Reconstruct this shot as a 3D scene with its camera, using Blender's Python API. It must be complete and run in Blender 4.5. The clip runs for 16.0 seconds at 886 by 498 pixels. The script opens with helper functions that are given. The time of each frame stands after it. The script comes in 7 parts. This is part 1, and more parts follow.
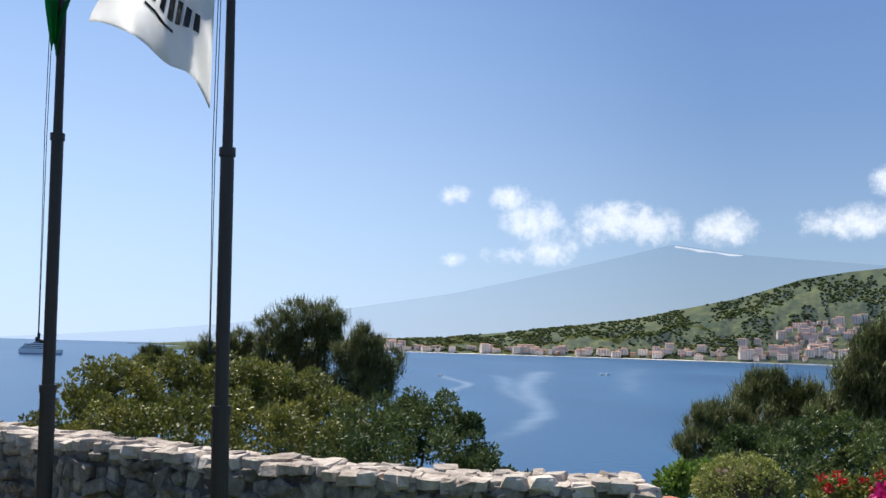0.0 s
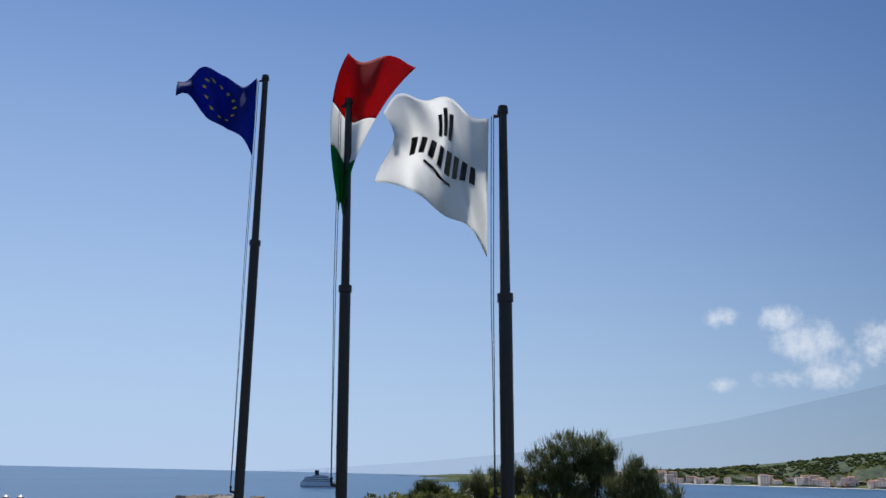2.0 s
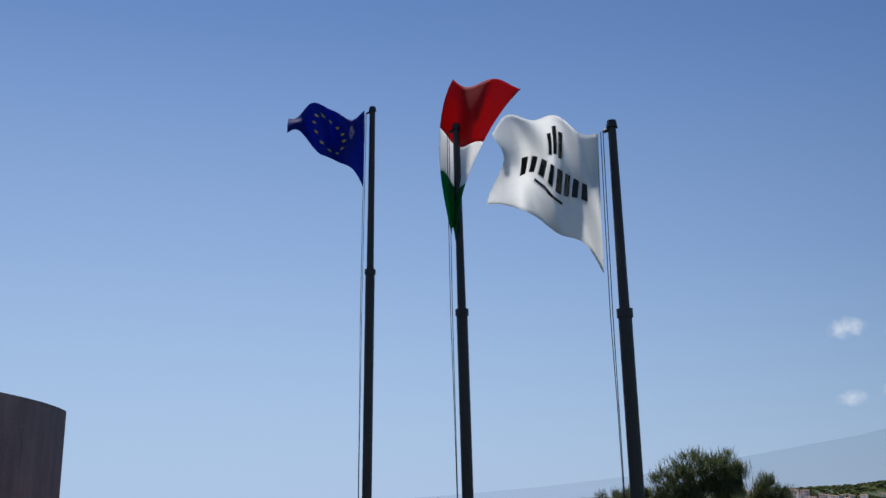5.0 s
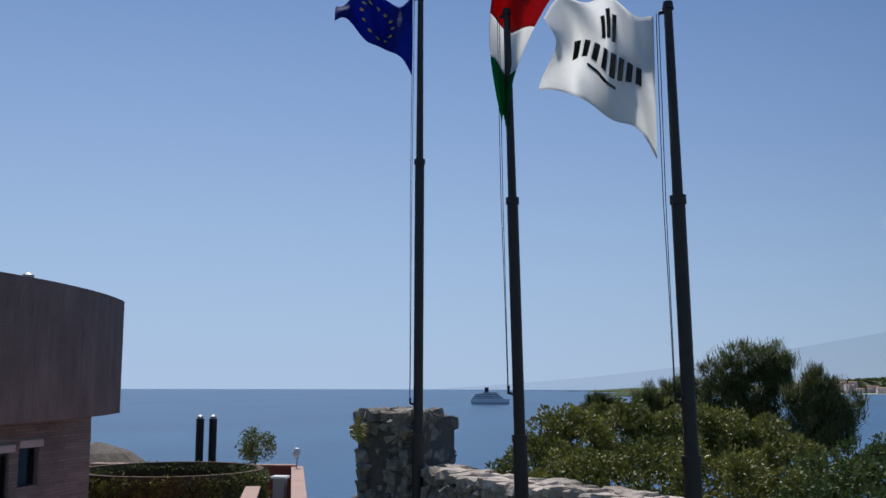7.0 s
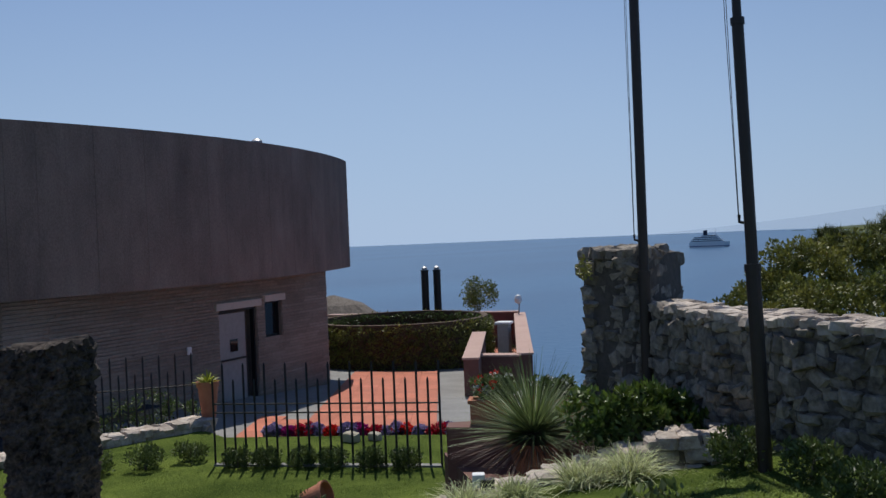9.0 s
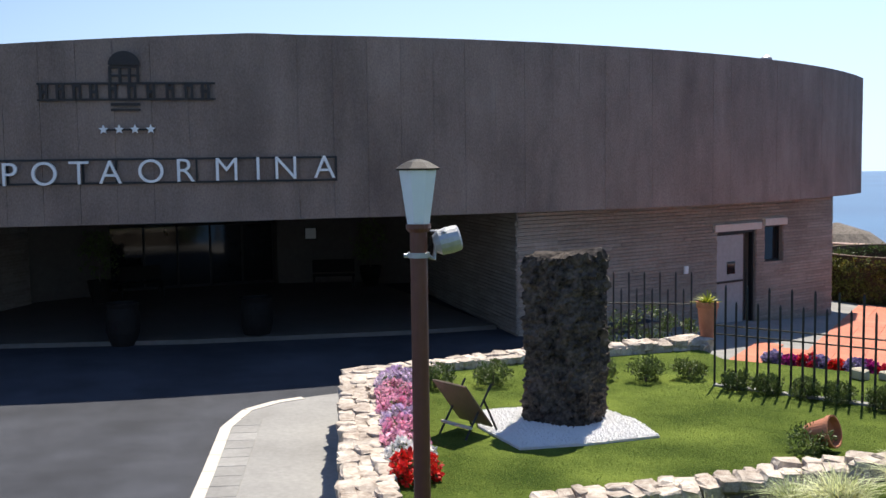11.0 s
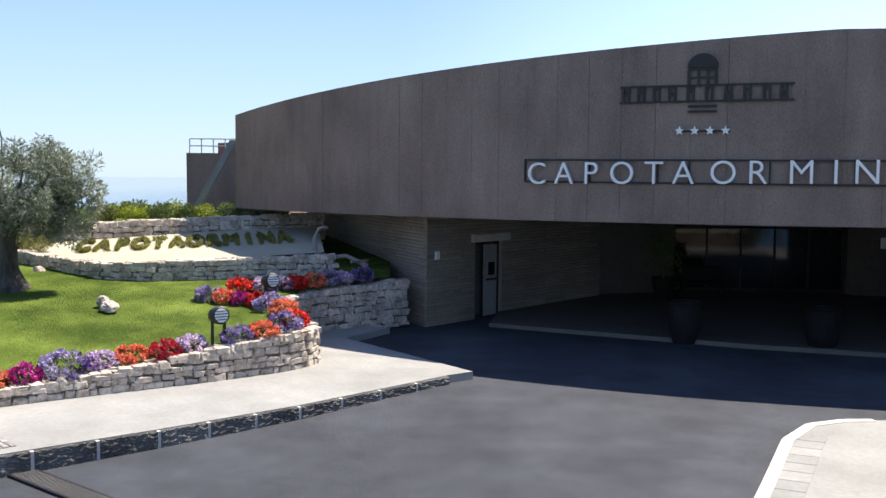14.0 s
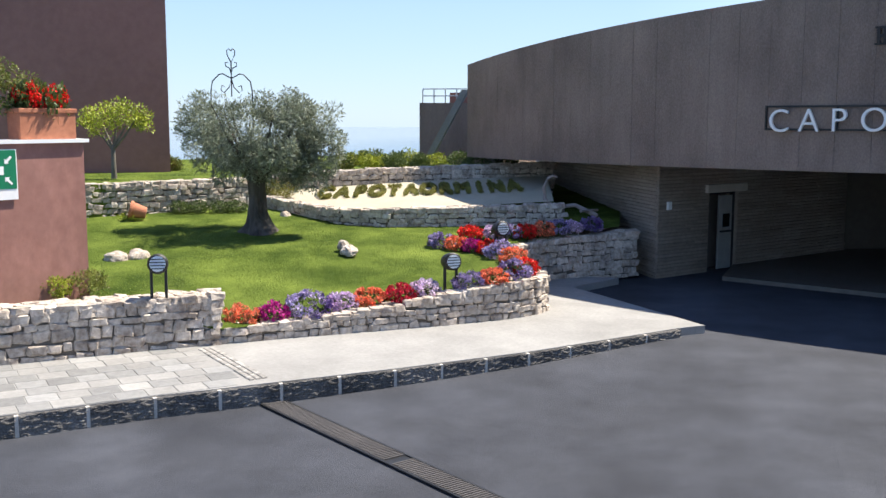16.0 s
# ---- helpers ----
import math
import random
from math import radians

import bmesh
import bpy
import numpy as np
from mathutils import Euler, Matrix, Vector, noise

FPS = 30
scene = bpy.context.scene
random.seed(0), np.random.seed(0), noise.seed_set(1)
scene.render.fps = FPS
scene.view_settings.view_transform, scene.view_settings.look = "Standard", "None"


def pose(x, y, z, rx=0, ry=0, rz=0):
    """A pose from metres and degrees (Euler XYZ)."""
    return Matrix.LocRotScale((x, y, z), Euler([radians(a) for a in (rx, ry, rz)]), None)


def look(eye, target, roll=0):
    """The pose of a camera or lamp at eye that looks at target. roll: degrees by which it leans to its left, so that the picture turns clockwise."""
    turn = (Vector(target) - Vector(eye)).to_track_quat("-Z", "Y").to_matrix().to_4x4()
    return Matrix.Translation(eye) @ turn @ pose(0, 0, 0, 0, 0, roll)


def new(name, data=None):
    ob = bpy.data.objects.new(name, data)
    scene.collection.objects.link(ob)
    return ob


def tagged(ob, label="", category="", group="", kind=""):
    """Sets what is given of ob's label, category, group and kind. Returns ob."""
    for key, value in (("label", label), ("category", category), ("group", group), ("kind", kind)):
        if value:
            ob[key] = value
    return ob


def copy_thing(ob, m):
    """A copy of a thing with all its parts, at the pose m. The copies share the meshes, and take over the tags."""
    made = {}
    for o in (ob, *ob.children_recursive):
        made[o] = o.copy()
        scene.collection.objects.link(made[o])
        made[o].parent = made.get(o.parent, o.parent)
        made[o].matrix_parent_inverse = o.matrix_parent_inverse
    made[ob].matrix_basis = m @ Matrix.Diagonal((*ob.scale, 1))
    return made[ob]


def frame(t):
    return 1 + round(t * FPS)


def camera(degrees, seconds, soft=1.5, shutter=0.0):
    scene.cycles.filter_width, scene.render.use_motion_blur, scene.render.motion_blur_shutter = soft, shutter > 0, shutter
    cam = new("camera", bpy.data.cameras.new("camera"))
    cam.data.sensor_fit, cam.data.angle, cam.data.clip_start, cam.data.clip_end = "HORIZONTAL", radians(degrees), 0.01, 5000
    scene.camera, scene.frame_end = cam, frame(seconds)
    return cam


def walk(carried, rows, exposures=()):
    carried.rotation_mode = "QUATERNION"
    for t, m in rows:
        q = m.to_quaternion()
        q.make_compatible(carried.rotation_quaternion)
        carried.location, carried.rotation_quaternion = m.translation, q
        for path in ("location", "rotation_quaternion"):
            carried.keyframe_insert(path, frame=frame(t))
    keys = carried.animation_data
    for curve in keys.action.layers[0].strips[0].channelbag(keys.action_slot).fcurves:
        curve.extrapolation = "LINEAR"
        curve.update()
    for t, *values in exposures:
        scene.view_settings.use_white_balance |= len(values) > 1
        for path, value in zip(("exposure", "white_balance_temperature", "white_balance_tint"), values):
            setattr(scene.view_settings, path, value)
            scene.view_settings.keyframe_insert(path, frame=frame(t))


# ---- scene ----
# ---- camera ----
cam = camera(47.08, 16.0)
# seconds, eye x y z, heading (degrees to the left of north), pitch, roll
ROWS = [
    (0.0, -0.003, 0.415, 3.913, -0.00, 5.21, 1.71),
    (0.5, -0.050, 0.412, 3.933, 5.79, 6.97, 1.69),
    (1.0, -0.083, 0.416, 3.942, 9.79, 7.78, 1.26),
    (1.5, -0.090, 0.412, 3.967, 12.32, 9.66, 1.27),
    (2.0, -0.102, 0.398, 3.986, 14.90, 12.05, 1.40),
    (2.5, -0.113, 0.391, 3.994, 16.79, 12.79, 1.57),
    (3.0, -0.121, 0.382, 3.981, 17.35, 13.25, 1.21),
    (3.5, -0.122, 0.374, 3.989, 18.32, 13.41, 1.01),
    (4.0, -0.127, 0.369, 3.983, 19.47, 13.46, 1.00),
    (4.2, -0.124, 0.377, 3.966, 19.88, 13.67, 0.61),
    (6.3, -0.149, 0.377, 3.955, 22.88, 10.32, 0.12),
    (6.5, -0.146, 0.384, 3.946, 23.17, 9.55, 0.09),
    (7.0, -0.154, 0.382, 3.927, 23.95, 7.37, 0.17),
    (7.5, -0.155, 0.365, 3.906, 24.55, 5.43, -0.02),
    (8.0, -0.165, 0.358, 3.888, 25.38, 3.73, -0.01),
    (8.5, -0.174, 0.353, 3.867, 27.82, 0.70, -3.18),
    (9.0, -0.217, 0.331, 3.838, 35.98, -0.83, -2.35),
    (9.5, -0.251, 0.301, 3.829, 42.58, -2.98, -1.36),
    (10.0, -0.287, 0.265, 3.836, 50.81, -4.68, -0.68),
    (10.2, -0.301, 0.235, 3.836, 53.41, -4.99, -0.51),
    (12.3, -0.375, 0.074, 3.860, 77.58, -2.64, 0.22),
    (12.5, -0.386, 0.066, 3.856, 79.41, -2.73, 0.77),
    (13.0, -0.429, 0.037, 3.846, 83.60, -3.29, 0.53),
    (13.5, -0.443, -0.008, 3.854, 88.14, -4.03, 0.60),
    (14.0, -0.434, -0.048, 3.845, 93.92, -4.43, 0.45),
    (14.5, -0.417, -0.079, 3.842, 99.34, -5.15, 0.45),
    (15.0, -0.404, -0.108, 3.836, 103.10, -6.35, 0.33),
    (15.5, -0.402, -0.122, 3.842, 105.47, -7.15, 0.04),
    (16.0, -0.398, -0.116, 3.836, 106.65, -7.33, 0.08),
]


def gaze(x, y, z, az, pitch, roll):
    a, p = radians(az), radians(pitch)
    way = Vector((-math.sin(a) * math.cos(p), math.cos(a) * math.cos(p), math.sin(p)))
    return look((x, y, z), Vector((x, y, z)) + way * 10, roll)


EXPOSURES = [(0.0, 0.45, 6500, 10), (1.0, 0.2, 6500, 10), (2.0, -0.07, 6250, 10), (4.0, -0.16, 6150, 10), (6.5, -0.25, 6150, 10), (7.5, -0.3, 6200, 10), (8.5, -0.45, 6150, 10), (9.0, -0.3, 6300, 10), (9.5, -0.02, 6400, 10), (10.2, 0.38, 6600, 10), (12.3, 1.24, 6800, 10), (16.0, 1.24, 6800, 10)]
walk(cam, [(r[0], gaze(*r[1:])) for r in ROWS], EXPOSURES)

# ---- world and sun ----
SUN_AZ, SUN_EL = 40.0, 60.0
world = bpy.data.worlds.new("sky")
scene.world = world
world.use_nodes = True
wn, wl = world.node_tree.nodes, world.node_tree.links
wn.clear()
sky = wn.new("ShaderNodeTexSky")
sky.sky_type, sky.sun_disc = "NISHITA", False
sky.sun_elevation, sky.sun_rotation = radians(SUN_EL), radians(-SUN_AZ)
sky.altitude, sky.air_density, sky.dust_density, sky.ozone_density = 50, 1.0, 0.15, 2.0
wbg, wout = wn.new("ShaderNodeBackground"), wn.new("ShaderNodeOutputWorld")
wbg.inputs[1].default_value = 1.0


def wmath(op, a, b=0.0, c=0.0):
    q = wn.new("ShaderNodeMath")
    q.operation = op
    for i, s in enumerate((a, b, c)):
        if isinstance(s, (int, float)):
            q.inputs[i].default_value = s
        else:
            wl.new(s, q.inputs[i])
    return q.outputs[0]


# clear blue air over the sea: the sky model, evened out towards its own blue
wtc, wsep, wramp = wn.new("ShaderNodeTexCoord"), wn.new("ShaderNodeSeparateXYZ"), wn.new("ShaderNodeValToRGB")
wl.new(wtc.outputs["Generated"], wsep.inputs[0])
wr = wramp.color_ramp.elements
wr[0].position, wr[0].color = 0.0, (0.33, 0.465, 0.63, 1)
wr[1].position, wr[1].color = 1.0, (0.1, 0.15, 0.3, 1)
for at_, col_ in ((0.1, (0.27, 0.415, 0.64, 1)), (0.22, (0.18, 0.315, 0.6, 1)), (0.42, (0.11, 0.23, 0.54, 1))):
    wr.new(at_).color = col_
wl.new(wsep.outputs[2], wramp.inputs[0])
wscale, wmix = wn.new("ShaderNodeVectorMath"), wn.new("ShaderNodeMixRGB")
wscale.operation = "SCALE"
wscale.inputs[3].default_value = 0.1
wl.new(sky.outputs[0], wscale.inputs[0])
wmix.inputs[0].default_value = 0.8
wl.new(wscale.outputs[0], wmix.inputs[1])
wl.new(wramp.outputs[0], wmix.inputs[2])
# clouds over the volcano: soft lumps by heading and height in degrees
w_az = wmath("MULTIPLY", wmath("ARCTAN2", wmath("MULTIPLY", wsep.outputs[0], -1.0), wsep.outputs[1]), 57.2958)
w_el = wmath("MULTIPLY", wmath("ARCSINE", wsep.outputs[2]), 57.2958)
wnoise = wn.new("ShaderNodeTexNoise")
wnoise.inputs["Scale"].default_value, wnoise.inputs["Detail"].default_value, wnoise.inputs["Roughness"].default_value = 46, 10, 0.68
wl.new(wtc.outputs["Generated"], wnoise.inputs["Vector"])
cloud = -1.0
for c_az, c_el, s_az, s_el, amp in ((-0.6, 8.3, 0.75, 0.42, 1.0), (-3.7, 8.1, 0.9, 0.6, 1.1), (-5.0, 6.9, 1.5, 0.95, 1.15), (-6.2, 5.6, 1.3, 0.8, 0.85), (-9.8, 7.0, 1.9, 0.85, 1.15), (-11.6, 6.6, 1.5, 0.7, 1.0), (-15.7, 6.6, 1.35, 0.75, 1.1), (-22.1, 6.9, 2.0, 0.7, 1.1), (-23.9, 9.0, 0.8, 0.6, 1.0), (-3.6, 5.0, 1.2, 0.35, 0.6), (-0.6, 4.6, 0.6, 0.25, 0.55)):
    da, de = wmath("DIVIDE", wmath("SUBTRACT", w_az, c_az), s_az), wmath("DIVIDE", wmath("SUBTRACT", w_el, c_el), s_el)
    r2 = wmath("ADD", wmath("MULTIPLY", da, da), wmath("MULTIPLY", de, de))
    cloud = wmath("MAXIMUM", cloud, wmath("MULTIPLY", wmath("SUBTRACT", 1.0, wmath("MULTIPLY", r2, 0.45)), amp))
w_soft = wn.new("ShaderNodeMapRange")
w_soft.interpolation_type = "SMOOTHSTEP"
w_soft.inputs[1].default_value, w_soft.inputs[2].default_value = -0.1, 1.6
w_soft.inputs[4].default_value = 0.74
wl.new(wmath("ADD", cloud, wmath("MULTIPLY_ADD", wnoise.outputs[0], 3.6, -1.8)), w_soft.inputs[0])
wcloud = wn.new("ShaderNodeMixRGB")
wcloud.inputs[2].default_value = (0.84, 0.87, 0.92, 1)
wl.new(w_soft.outputs[0], wcloud.inputs[0])
# paler air towards the sun
wdot, wpale = wn.new("ShaderNodeVectorMath"), wn.new("ShaderNodeMixRGB")
wdot.operation = "DOT_PRODUCT"
wdot.inputs[1].default_value = (-math.sin(radians(SUN_AZ)), math.cos(radians(SUN_AZ)), 0.0)
wl.new(wtc.outputs["Generated"], wdot.inputs[0])
wglow = wn.new("ShaderNodeMapRange")
wglow.inputs[1].default_value, wglow.inputs[2].default_value, wglow.inputs[4].default_value = 0.55, 1.0, 0.74
wl.new(wdot.outputs["Value"], wglow.inputs[0])
wl.new(wmath("MULTIPLY", wglow.outputs[0], wmath("MAXIMUM", wmath("SUBTRACT", 1.0, wmath("MULTIPLY", wsep.outputs[2], 1.9)), 0.0)), wpale.inputs[0])
# deeper blue away from the sun
wdim, wshade = wn.new("ShaderNodeMapRange"), wn.new("ShaderNodeVectorMath")
wdim.inputs[1].default_value, wdim.inputs[2].default_value = 0.6, 0.97
wdim.inputs[3].default_value, wdim.inputs[4].default_value = 0.8, 1.06
wl.new(wdot.outputs["Value"], wdim.inputs[0])
wshade.operation = "SCALE"
wl.new(wmix.outputs[0], wshade.inputs[0])
wl.new(wdim.outputs[0], wshade.inputs[3])
wl.new(wshade.outputs[0], wpale.inputs[1])
wpale.inputs[2].default_value = (0.5, 0.655, 0.9, 1)
wl.new(wpale.outputs[0], wcloud.inputs[1])
wl.new(wcloud.outputs[0], wbg.inputs[0])
wl.new(wbg.outputs[0], wout.inputs[0])
sun_data = bpy.data.lights.new("sun", "SUN")
sun_data.energy, sun_data.angle, sun_data.color = 4.4, radians(0.53), (1.0, 0.94, 0.85)
sun = new("sun", sun_data)
sa, se = radians(SUN_AZ), radians(SUN_EL)
sun_way = Vector((-math.sin(sa) * math.cos(se), math.cos(sa) * math.cos(se), math.sin(se)))
sun.matrix_world = look(sun_way * 60, (0, 0, 0))

# ---- materials ----
def node_mat(name, c1, c2, scale=6.0, rough=0.8, bump=0.3, bump_scale=40.0, big=0.6, c3=None, metal=0.0, island=0.0, stretch=(1, 1, 1), spec=0.5):
    """Two-scale noise between c1 and c2, with fine relief; c3 gives rare stains; island: brightness change from piece to piece."""
    m = bpy.data.materials.new(name)
    m.use_nodes = True
    n, l = m.node_tree.nodes, m.node_tree.links
    b = n["Principled BSDF"]
    b.inputs["Roughness"].default_value, b.inputs["Metallic"].default_value = rough, metal
    b.inputs["Specular IOR Level"].default_value = spec
    tc, mp = n.new("ShaderNodeTexCoord"), n.new("ShaderNodeMapping")
    mp.inputs["Scale"].default_value = stretch
    geo = n.new("ShaderNodeNewGeometry")
    l.new(geo.outputs["Position"], mp.inputs[0])

    def tex(s, detail=5.0, ro=0.6):
        t = n.new("ShaderNodeTexNoise")
        t.inputs["Scale"].default_value, t.inputs["Detail"].default_value, t.inputs["Roughness"].default_value = s, detail, ro
        l.new(mp.outputs[0], t.inputs["Vector"])
        return t

    fine, large = tex(scale), tex(big, 3.0)
    mix = n.new("ShaderNodeMath")
    mix.operation = "MULTIPLY_ADD"
    mix.inputs[1].default_value = 0.5
    half = n.new("ShaderNodeMath")
    half.operation = "MULTIPLY"
    half.inputs[1].default_value = 0.5
    l.new(large.outputs[0], half.inputs[0])
    l.new(fine.outputs[0], mix.inputs[0])
    l.new(half.outputs[0], mix.inputs[2])
    ramp = n.new("ShaderNodeValToRGB")
    e = ramp.color_ramp.elements
    e[0].position, e[0].color = 0.36, (*c1, 1)
    e[1].position, e[1].color = 0.64, (*c2, 1)
    if c3:
        x = e.new(0.72)
        x.color = (*c3, 1)
    l.new(mix.outputs[0], ramp.inputs[0])
    col = ramp.outputs[0]
    if island:
        hsv = n.new("ShaderNodeHueSaturation")
        info = n.new("ShaderNodeObjectInfo")
        add = n.new("ShaderNodeMath")
        add.operation = "ADD"
        fr = n.new("ShaderNodeMath")
        fr.operation = "FRACT"
        rng = n.new("ShaderNodeMapRange")
        rng.inputs[3].default_value, rng.inputs[4].default_value = 1 - island, 1 + island
        l.new(info.outputs["Random"], add.inputs[0])
        l.new(geo.outputs["Random Per Island"], add.inputs[1])
        l.new(add.outputs[0], fr.inputs[0])
        l.new(fr.outputs[0], rng.inputs[0])
        l.new(rng.outputs[0], hsv.inputs["Value"])
        l.new(col, hsv.inputs["Color"])
        col = hsv.outputs[0]
    l.new(col, b.inputs["Base Color"])
    if bump:
        bt, bp = tex(bump_scale), n.new("ShaderNodeBump")
        bp.inputs["Strength"].default_value, bp.inputs["Distance"].default_value = bump, 0.02
        l.new(bt.outputs[0], bp.inputs["Height"])
        l.new(bp.outputs[0], b.inputs["Normal"])
    return m


def leaf_mat(name, c1, c2, rough=0.55, through_light=0.25):
    m = node_mat(name, c1, c2, 3.0, rough, 0.0, island=0.45, big=0.9)
    b = m.node_tree.nodes["Principled BSDF"]
    b.inputs["Transmission Weight"].default_value = 0.0
    b.inputs["Subsurface Weight"].default_value = 0.0
    n, l = m.node_tree.nodes, m.node_tree.links
    tr, mx, out = n.new("ShaderNodeBsdfTranslucent"), n.new("ShaderNodeMixShader"), n["Material Output"]
    l.new(b.inputs["Base Color"].links[0].from_socket, tr.inputs[0])
    mx.inputs[0].default_value = through_light
    l.new(b.outputs[0], mx.inputs[1])
    l.new(tr.outputs[0], mx.inputs[2])
    l.new(mx.outputs[0], out.inputs[0])
    return m


M_ASPHALT = node_mat("asphalt", (0.028, 0.031, 0.039), (0.066, 0.071, 0.086), 90, 0.85, 0.6, 160, 0.5, c3=(0.1, 0.102, 0.112), spec=0.3)
M_PAVE = node_mat("pavement_stone", (0.25, 0.245, 0.235), (0.325, 0.32, 0.305), 14, 0.85, 0.3, 60, 0.7, island=0.12, spec=0.2)
M_KERB = node_mat("basalt_kerb", (0.06, 0.057, 0.055), (0.21, 0.2, 0.185), 40, 0.95, 1.0, 34, 2, island=0.2, spec=0.2)
def mottle(m, stretch, lo, hi, n0=0.36, n1=0.66, detail=7.0):
    """Lighter and darker patches of a larger size laid over a material's colour."""
    n, l = m.node_tree.nodes, m.node_tree.links
    b = n["Principled BSDF"]
    src = b.inputs["Base Color"].links[0].from_socket
    g, mp, t, rg, mx = n.new("ShaderNodeNewGeometry"), n.new("ShaderNodeMapping"), n.new("ShaderNodeTexNoise"), n.new("ShaderNodeMapRange"), n.new("ShaderNodeMixRGB")
    mp.inputs["Scale"].default_value = stretch
    t.inputs["Scale"].default_value, t.inputs["Detail"].default_value, t.inputs["Roughness"].default_value = 1.0, detail, 0.65
    rg.inputs[1].default_value, rg.inputs[2].default_value, rg.inputs[3].default_value, rg.inputs[4].default_value = n0, n1, lo, hi
    l.new(g.outputs["Position"], mp.inputs[0])
    l.new(mp.outputs[0], t.inputs["Vector"])
    l.new(t.outputs[0], rg.inputs[0])
    mx.blend_type = "MULTIPLY"
    mx.inputs[0].default_value = 1.0
    l.new(src, mx.inputs[1])
    l.new(rg.outputs[0], mx.inputs[2])
    l.new(mx.outputs[0], b.inputs["Base Color"])
    return m


M_CONC = mottle(node_mat("brown_roughcast", (0.19, 0.14, 0.115), (0.33, 0.25, 0.205), 34, 0.95, 1.0, 90, 0.7, stretch=(1, 1, 0.6), spec=0.2), (1.5, 1.5, 0.3), 0.84, 1.1, 0.34, 0.68)
mottle(M_ASPHALT, (0.55, 0.55, 0.55), 0.8, 1.35, 0.4, 0.72, 9.0)
mottle(M_PAVE, (0.9, 0.9, 0.9), 0.86, 1.08)
M_PIER = node_mat("ribbed_stone", (0.23, 0.19, 0.155), (0.35, 0.295, 0.24), 10, 0.9, 0.6, 50, 0.6, island=0.15)
# ceiling and inner walls coloured dark: the porch's shade put into the colour
M_INNERSHADE = node_mat("soffit", (0.1, 0.085, 0.075), (0.14, 0.12, 0.1), 6, 0.9, 0.2, 40)
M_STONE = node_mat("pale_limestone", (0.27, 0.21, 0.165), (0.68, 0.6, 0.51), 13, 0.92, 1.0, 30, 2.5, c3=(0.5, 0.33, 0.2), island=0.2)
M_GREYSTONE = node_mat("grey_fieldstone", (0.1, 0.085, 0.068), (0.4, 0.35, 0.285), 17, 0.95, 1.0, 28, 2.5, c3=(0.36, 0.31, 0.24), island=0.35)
M_MORTAR = node_mat("mortar", (0.09, 0.075, 0.06), (0.19, 0.16, 0.13), 14, 0.95, 0.8, 40)
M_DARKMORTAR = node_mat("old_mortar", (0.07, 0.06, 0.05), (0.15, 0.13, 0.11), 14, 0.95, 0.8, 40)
# porch floor tile darkened, the shade under the roof put into its colour
M_FLOORSHADE = node_mat("shaded_porch_tile", (0.1, 0.09, 0.075), (0.15, 0.135, 0.115), 8, 0.6, 0.2, 40)
M_GRASS = node_mat("lawn_soil", (0.042, 0.078, 0.012), (0.14, 0.18, 0.035), 34, 0.95, 1.0, 80, 0.8, spec=0.05)
M_BLADE = leaf_mat("grass_blade", (0.065, 0.108, 0.016), (0.21, 0.265, 0.05), 0.85, 0.3)
mottle(M_GRASS, (0.8, 0.8, 0.8), 0.72, 1.2)
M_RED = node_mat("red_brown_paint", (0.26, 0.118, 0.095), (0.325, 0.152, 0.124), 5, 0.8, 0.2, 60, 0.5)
# the red-brown paint at half strength: the parapets' shade put into the colour
M_REDSHADE = node_mat("shaded_red_paint", (0.13, 0.06, 0.048), (0.19, 0.088, 0.07), 5, 0.85, 0.2, 60, 0.5)
M_TERRA = node_mat("terracotta", (0.36, 0.13, 0.07), (0.5, 0.2, 0.11), 9, 0.85, 0.3, 40, 2)
M_PAVERED = node_mat("terracotta_tile", (0.42, 0.12, 0.06), (0.56, 0.18, 0.1), 12, 0.8, 0.2, 40, island=0.12)
M_POLE = node_mat("dark_pole_paint", (0.022, 0.016, 0.013), (0.035, 0.024, 0.02), 20, 0.45, 0.15, 60)
M_BROWNPOST = node_mat("rust_brown_paint", (0.11, 0.035, 0.022), (0.14, 0.045, 0.028), 20, 0.45, 0.15, 60)
M_IRON = node_mat("black_iron", (0.015, 0.015, 0.016), (0.03, 0.03, 0.03), 30, 0.5, 0.2, 80, metal=0.3)
M_LAVA = node_mat("lava_rock", (0.012, 0.01, 0.009), (0.15, 0.125, 0.105), 16, 0.98, 1.0, 26, 5, c3=(0.24, 0.15, 0.1), spec=0.15)
M_GRAVEL = node_mat("white_gravel", (0.74, 0.73, 0.71), (0.86, 0.85, 0.83), 60, 0.9, 1.0, 60)
M_SAND = node_mat("pale_sand", (0.37, 0.33, 0.24), (0.48, 0.43, 0.325), 40, 0.9, 0.6, 70)
M_CLIFF = node_mat("cliff_rock", (0.16, 0.13, 0.1), (0.34, 0.29, 0.23), 0.6, 0.95, 0.6, 2)
M_WHITE = node_mat("white_paint", (0.76, 0.76, 0.75), (0.82, 0.82, 0.81), 12, 0.5, 0.05, 40)
M_LETTER = node_mat("pale_letter", (0.76, 0.76, 0.74), (0.84, 0.83, 0.81), 12, 0.4, 0.05, 40)
M_BARK = node_mat("bark", (0.09, 0.075, 0.06), (0.2, 0.17, 0.14), 8, 0.95, 1.0, 22, 2, stretch=(1, 1, 0.3))
M_STEEL = node_mat("galvanised", (0.35, 0.36, 0.37), (0.5, 0.51, 0.52), 20, 0.5, 0.1, 40, metal=0.6)
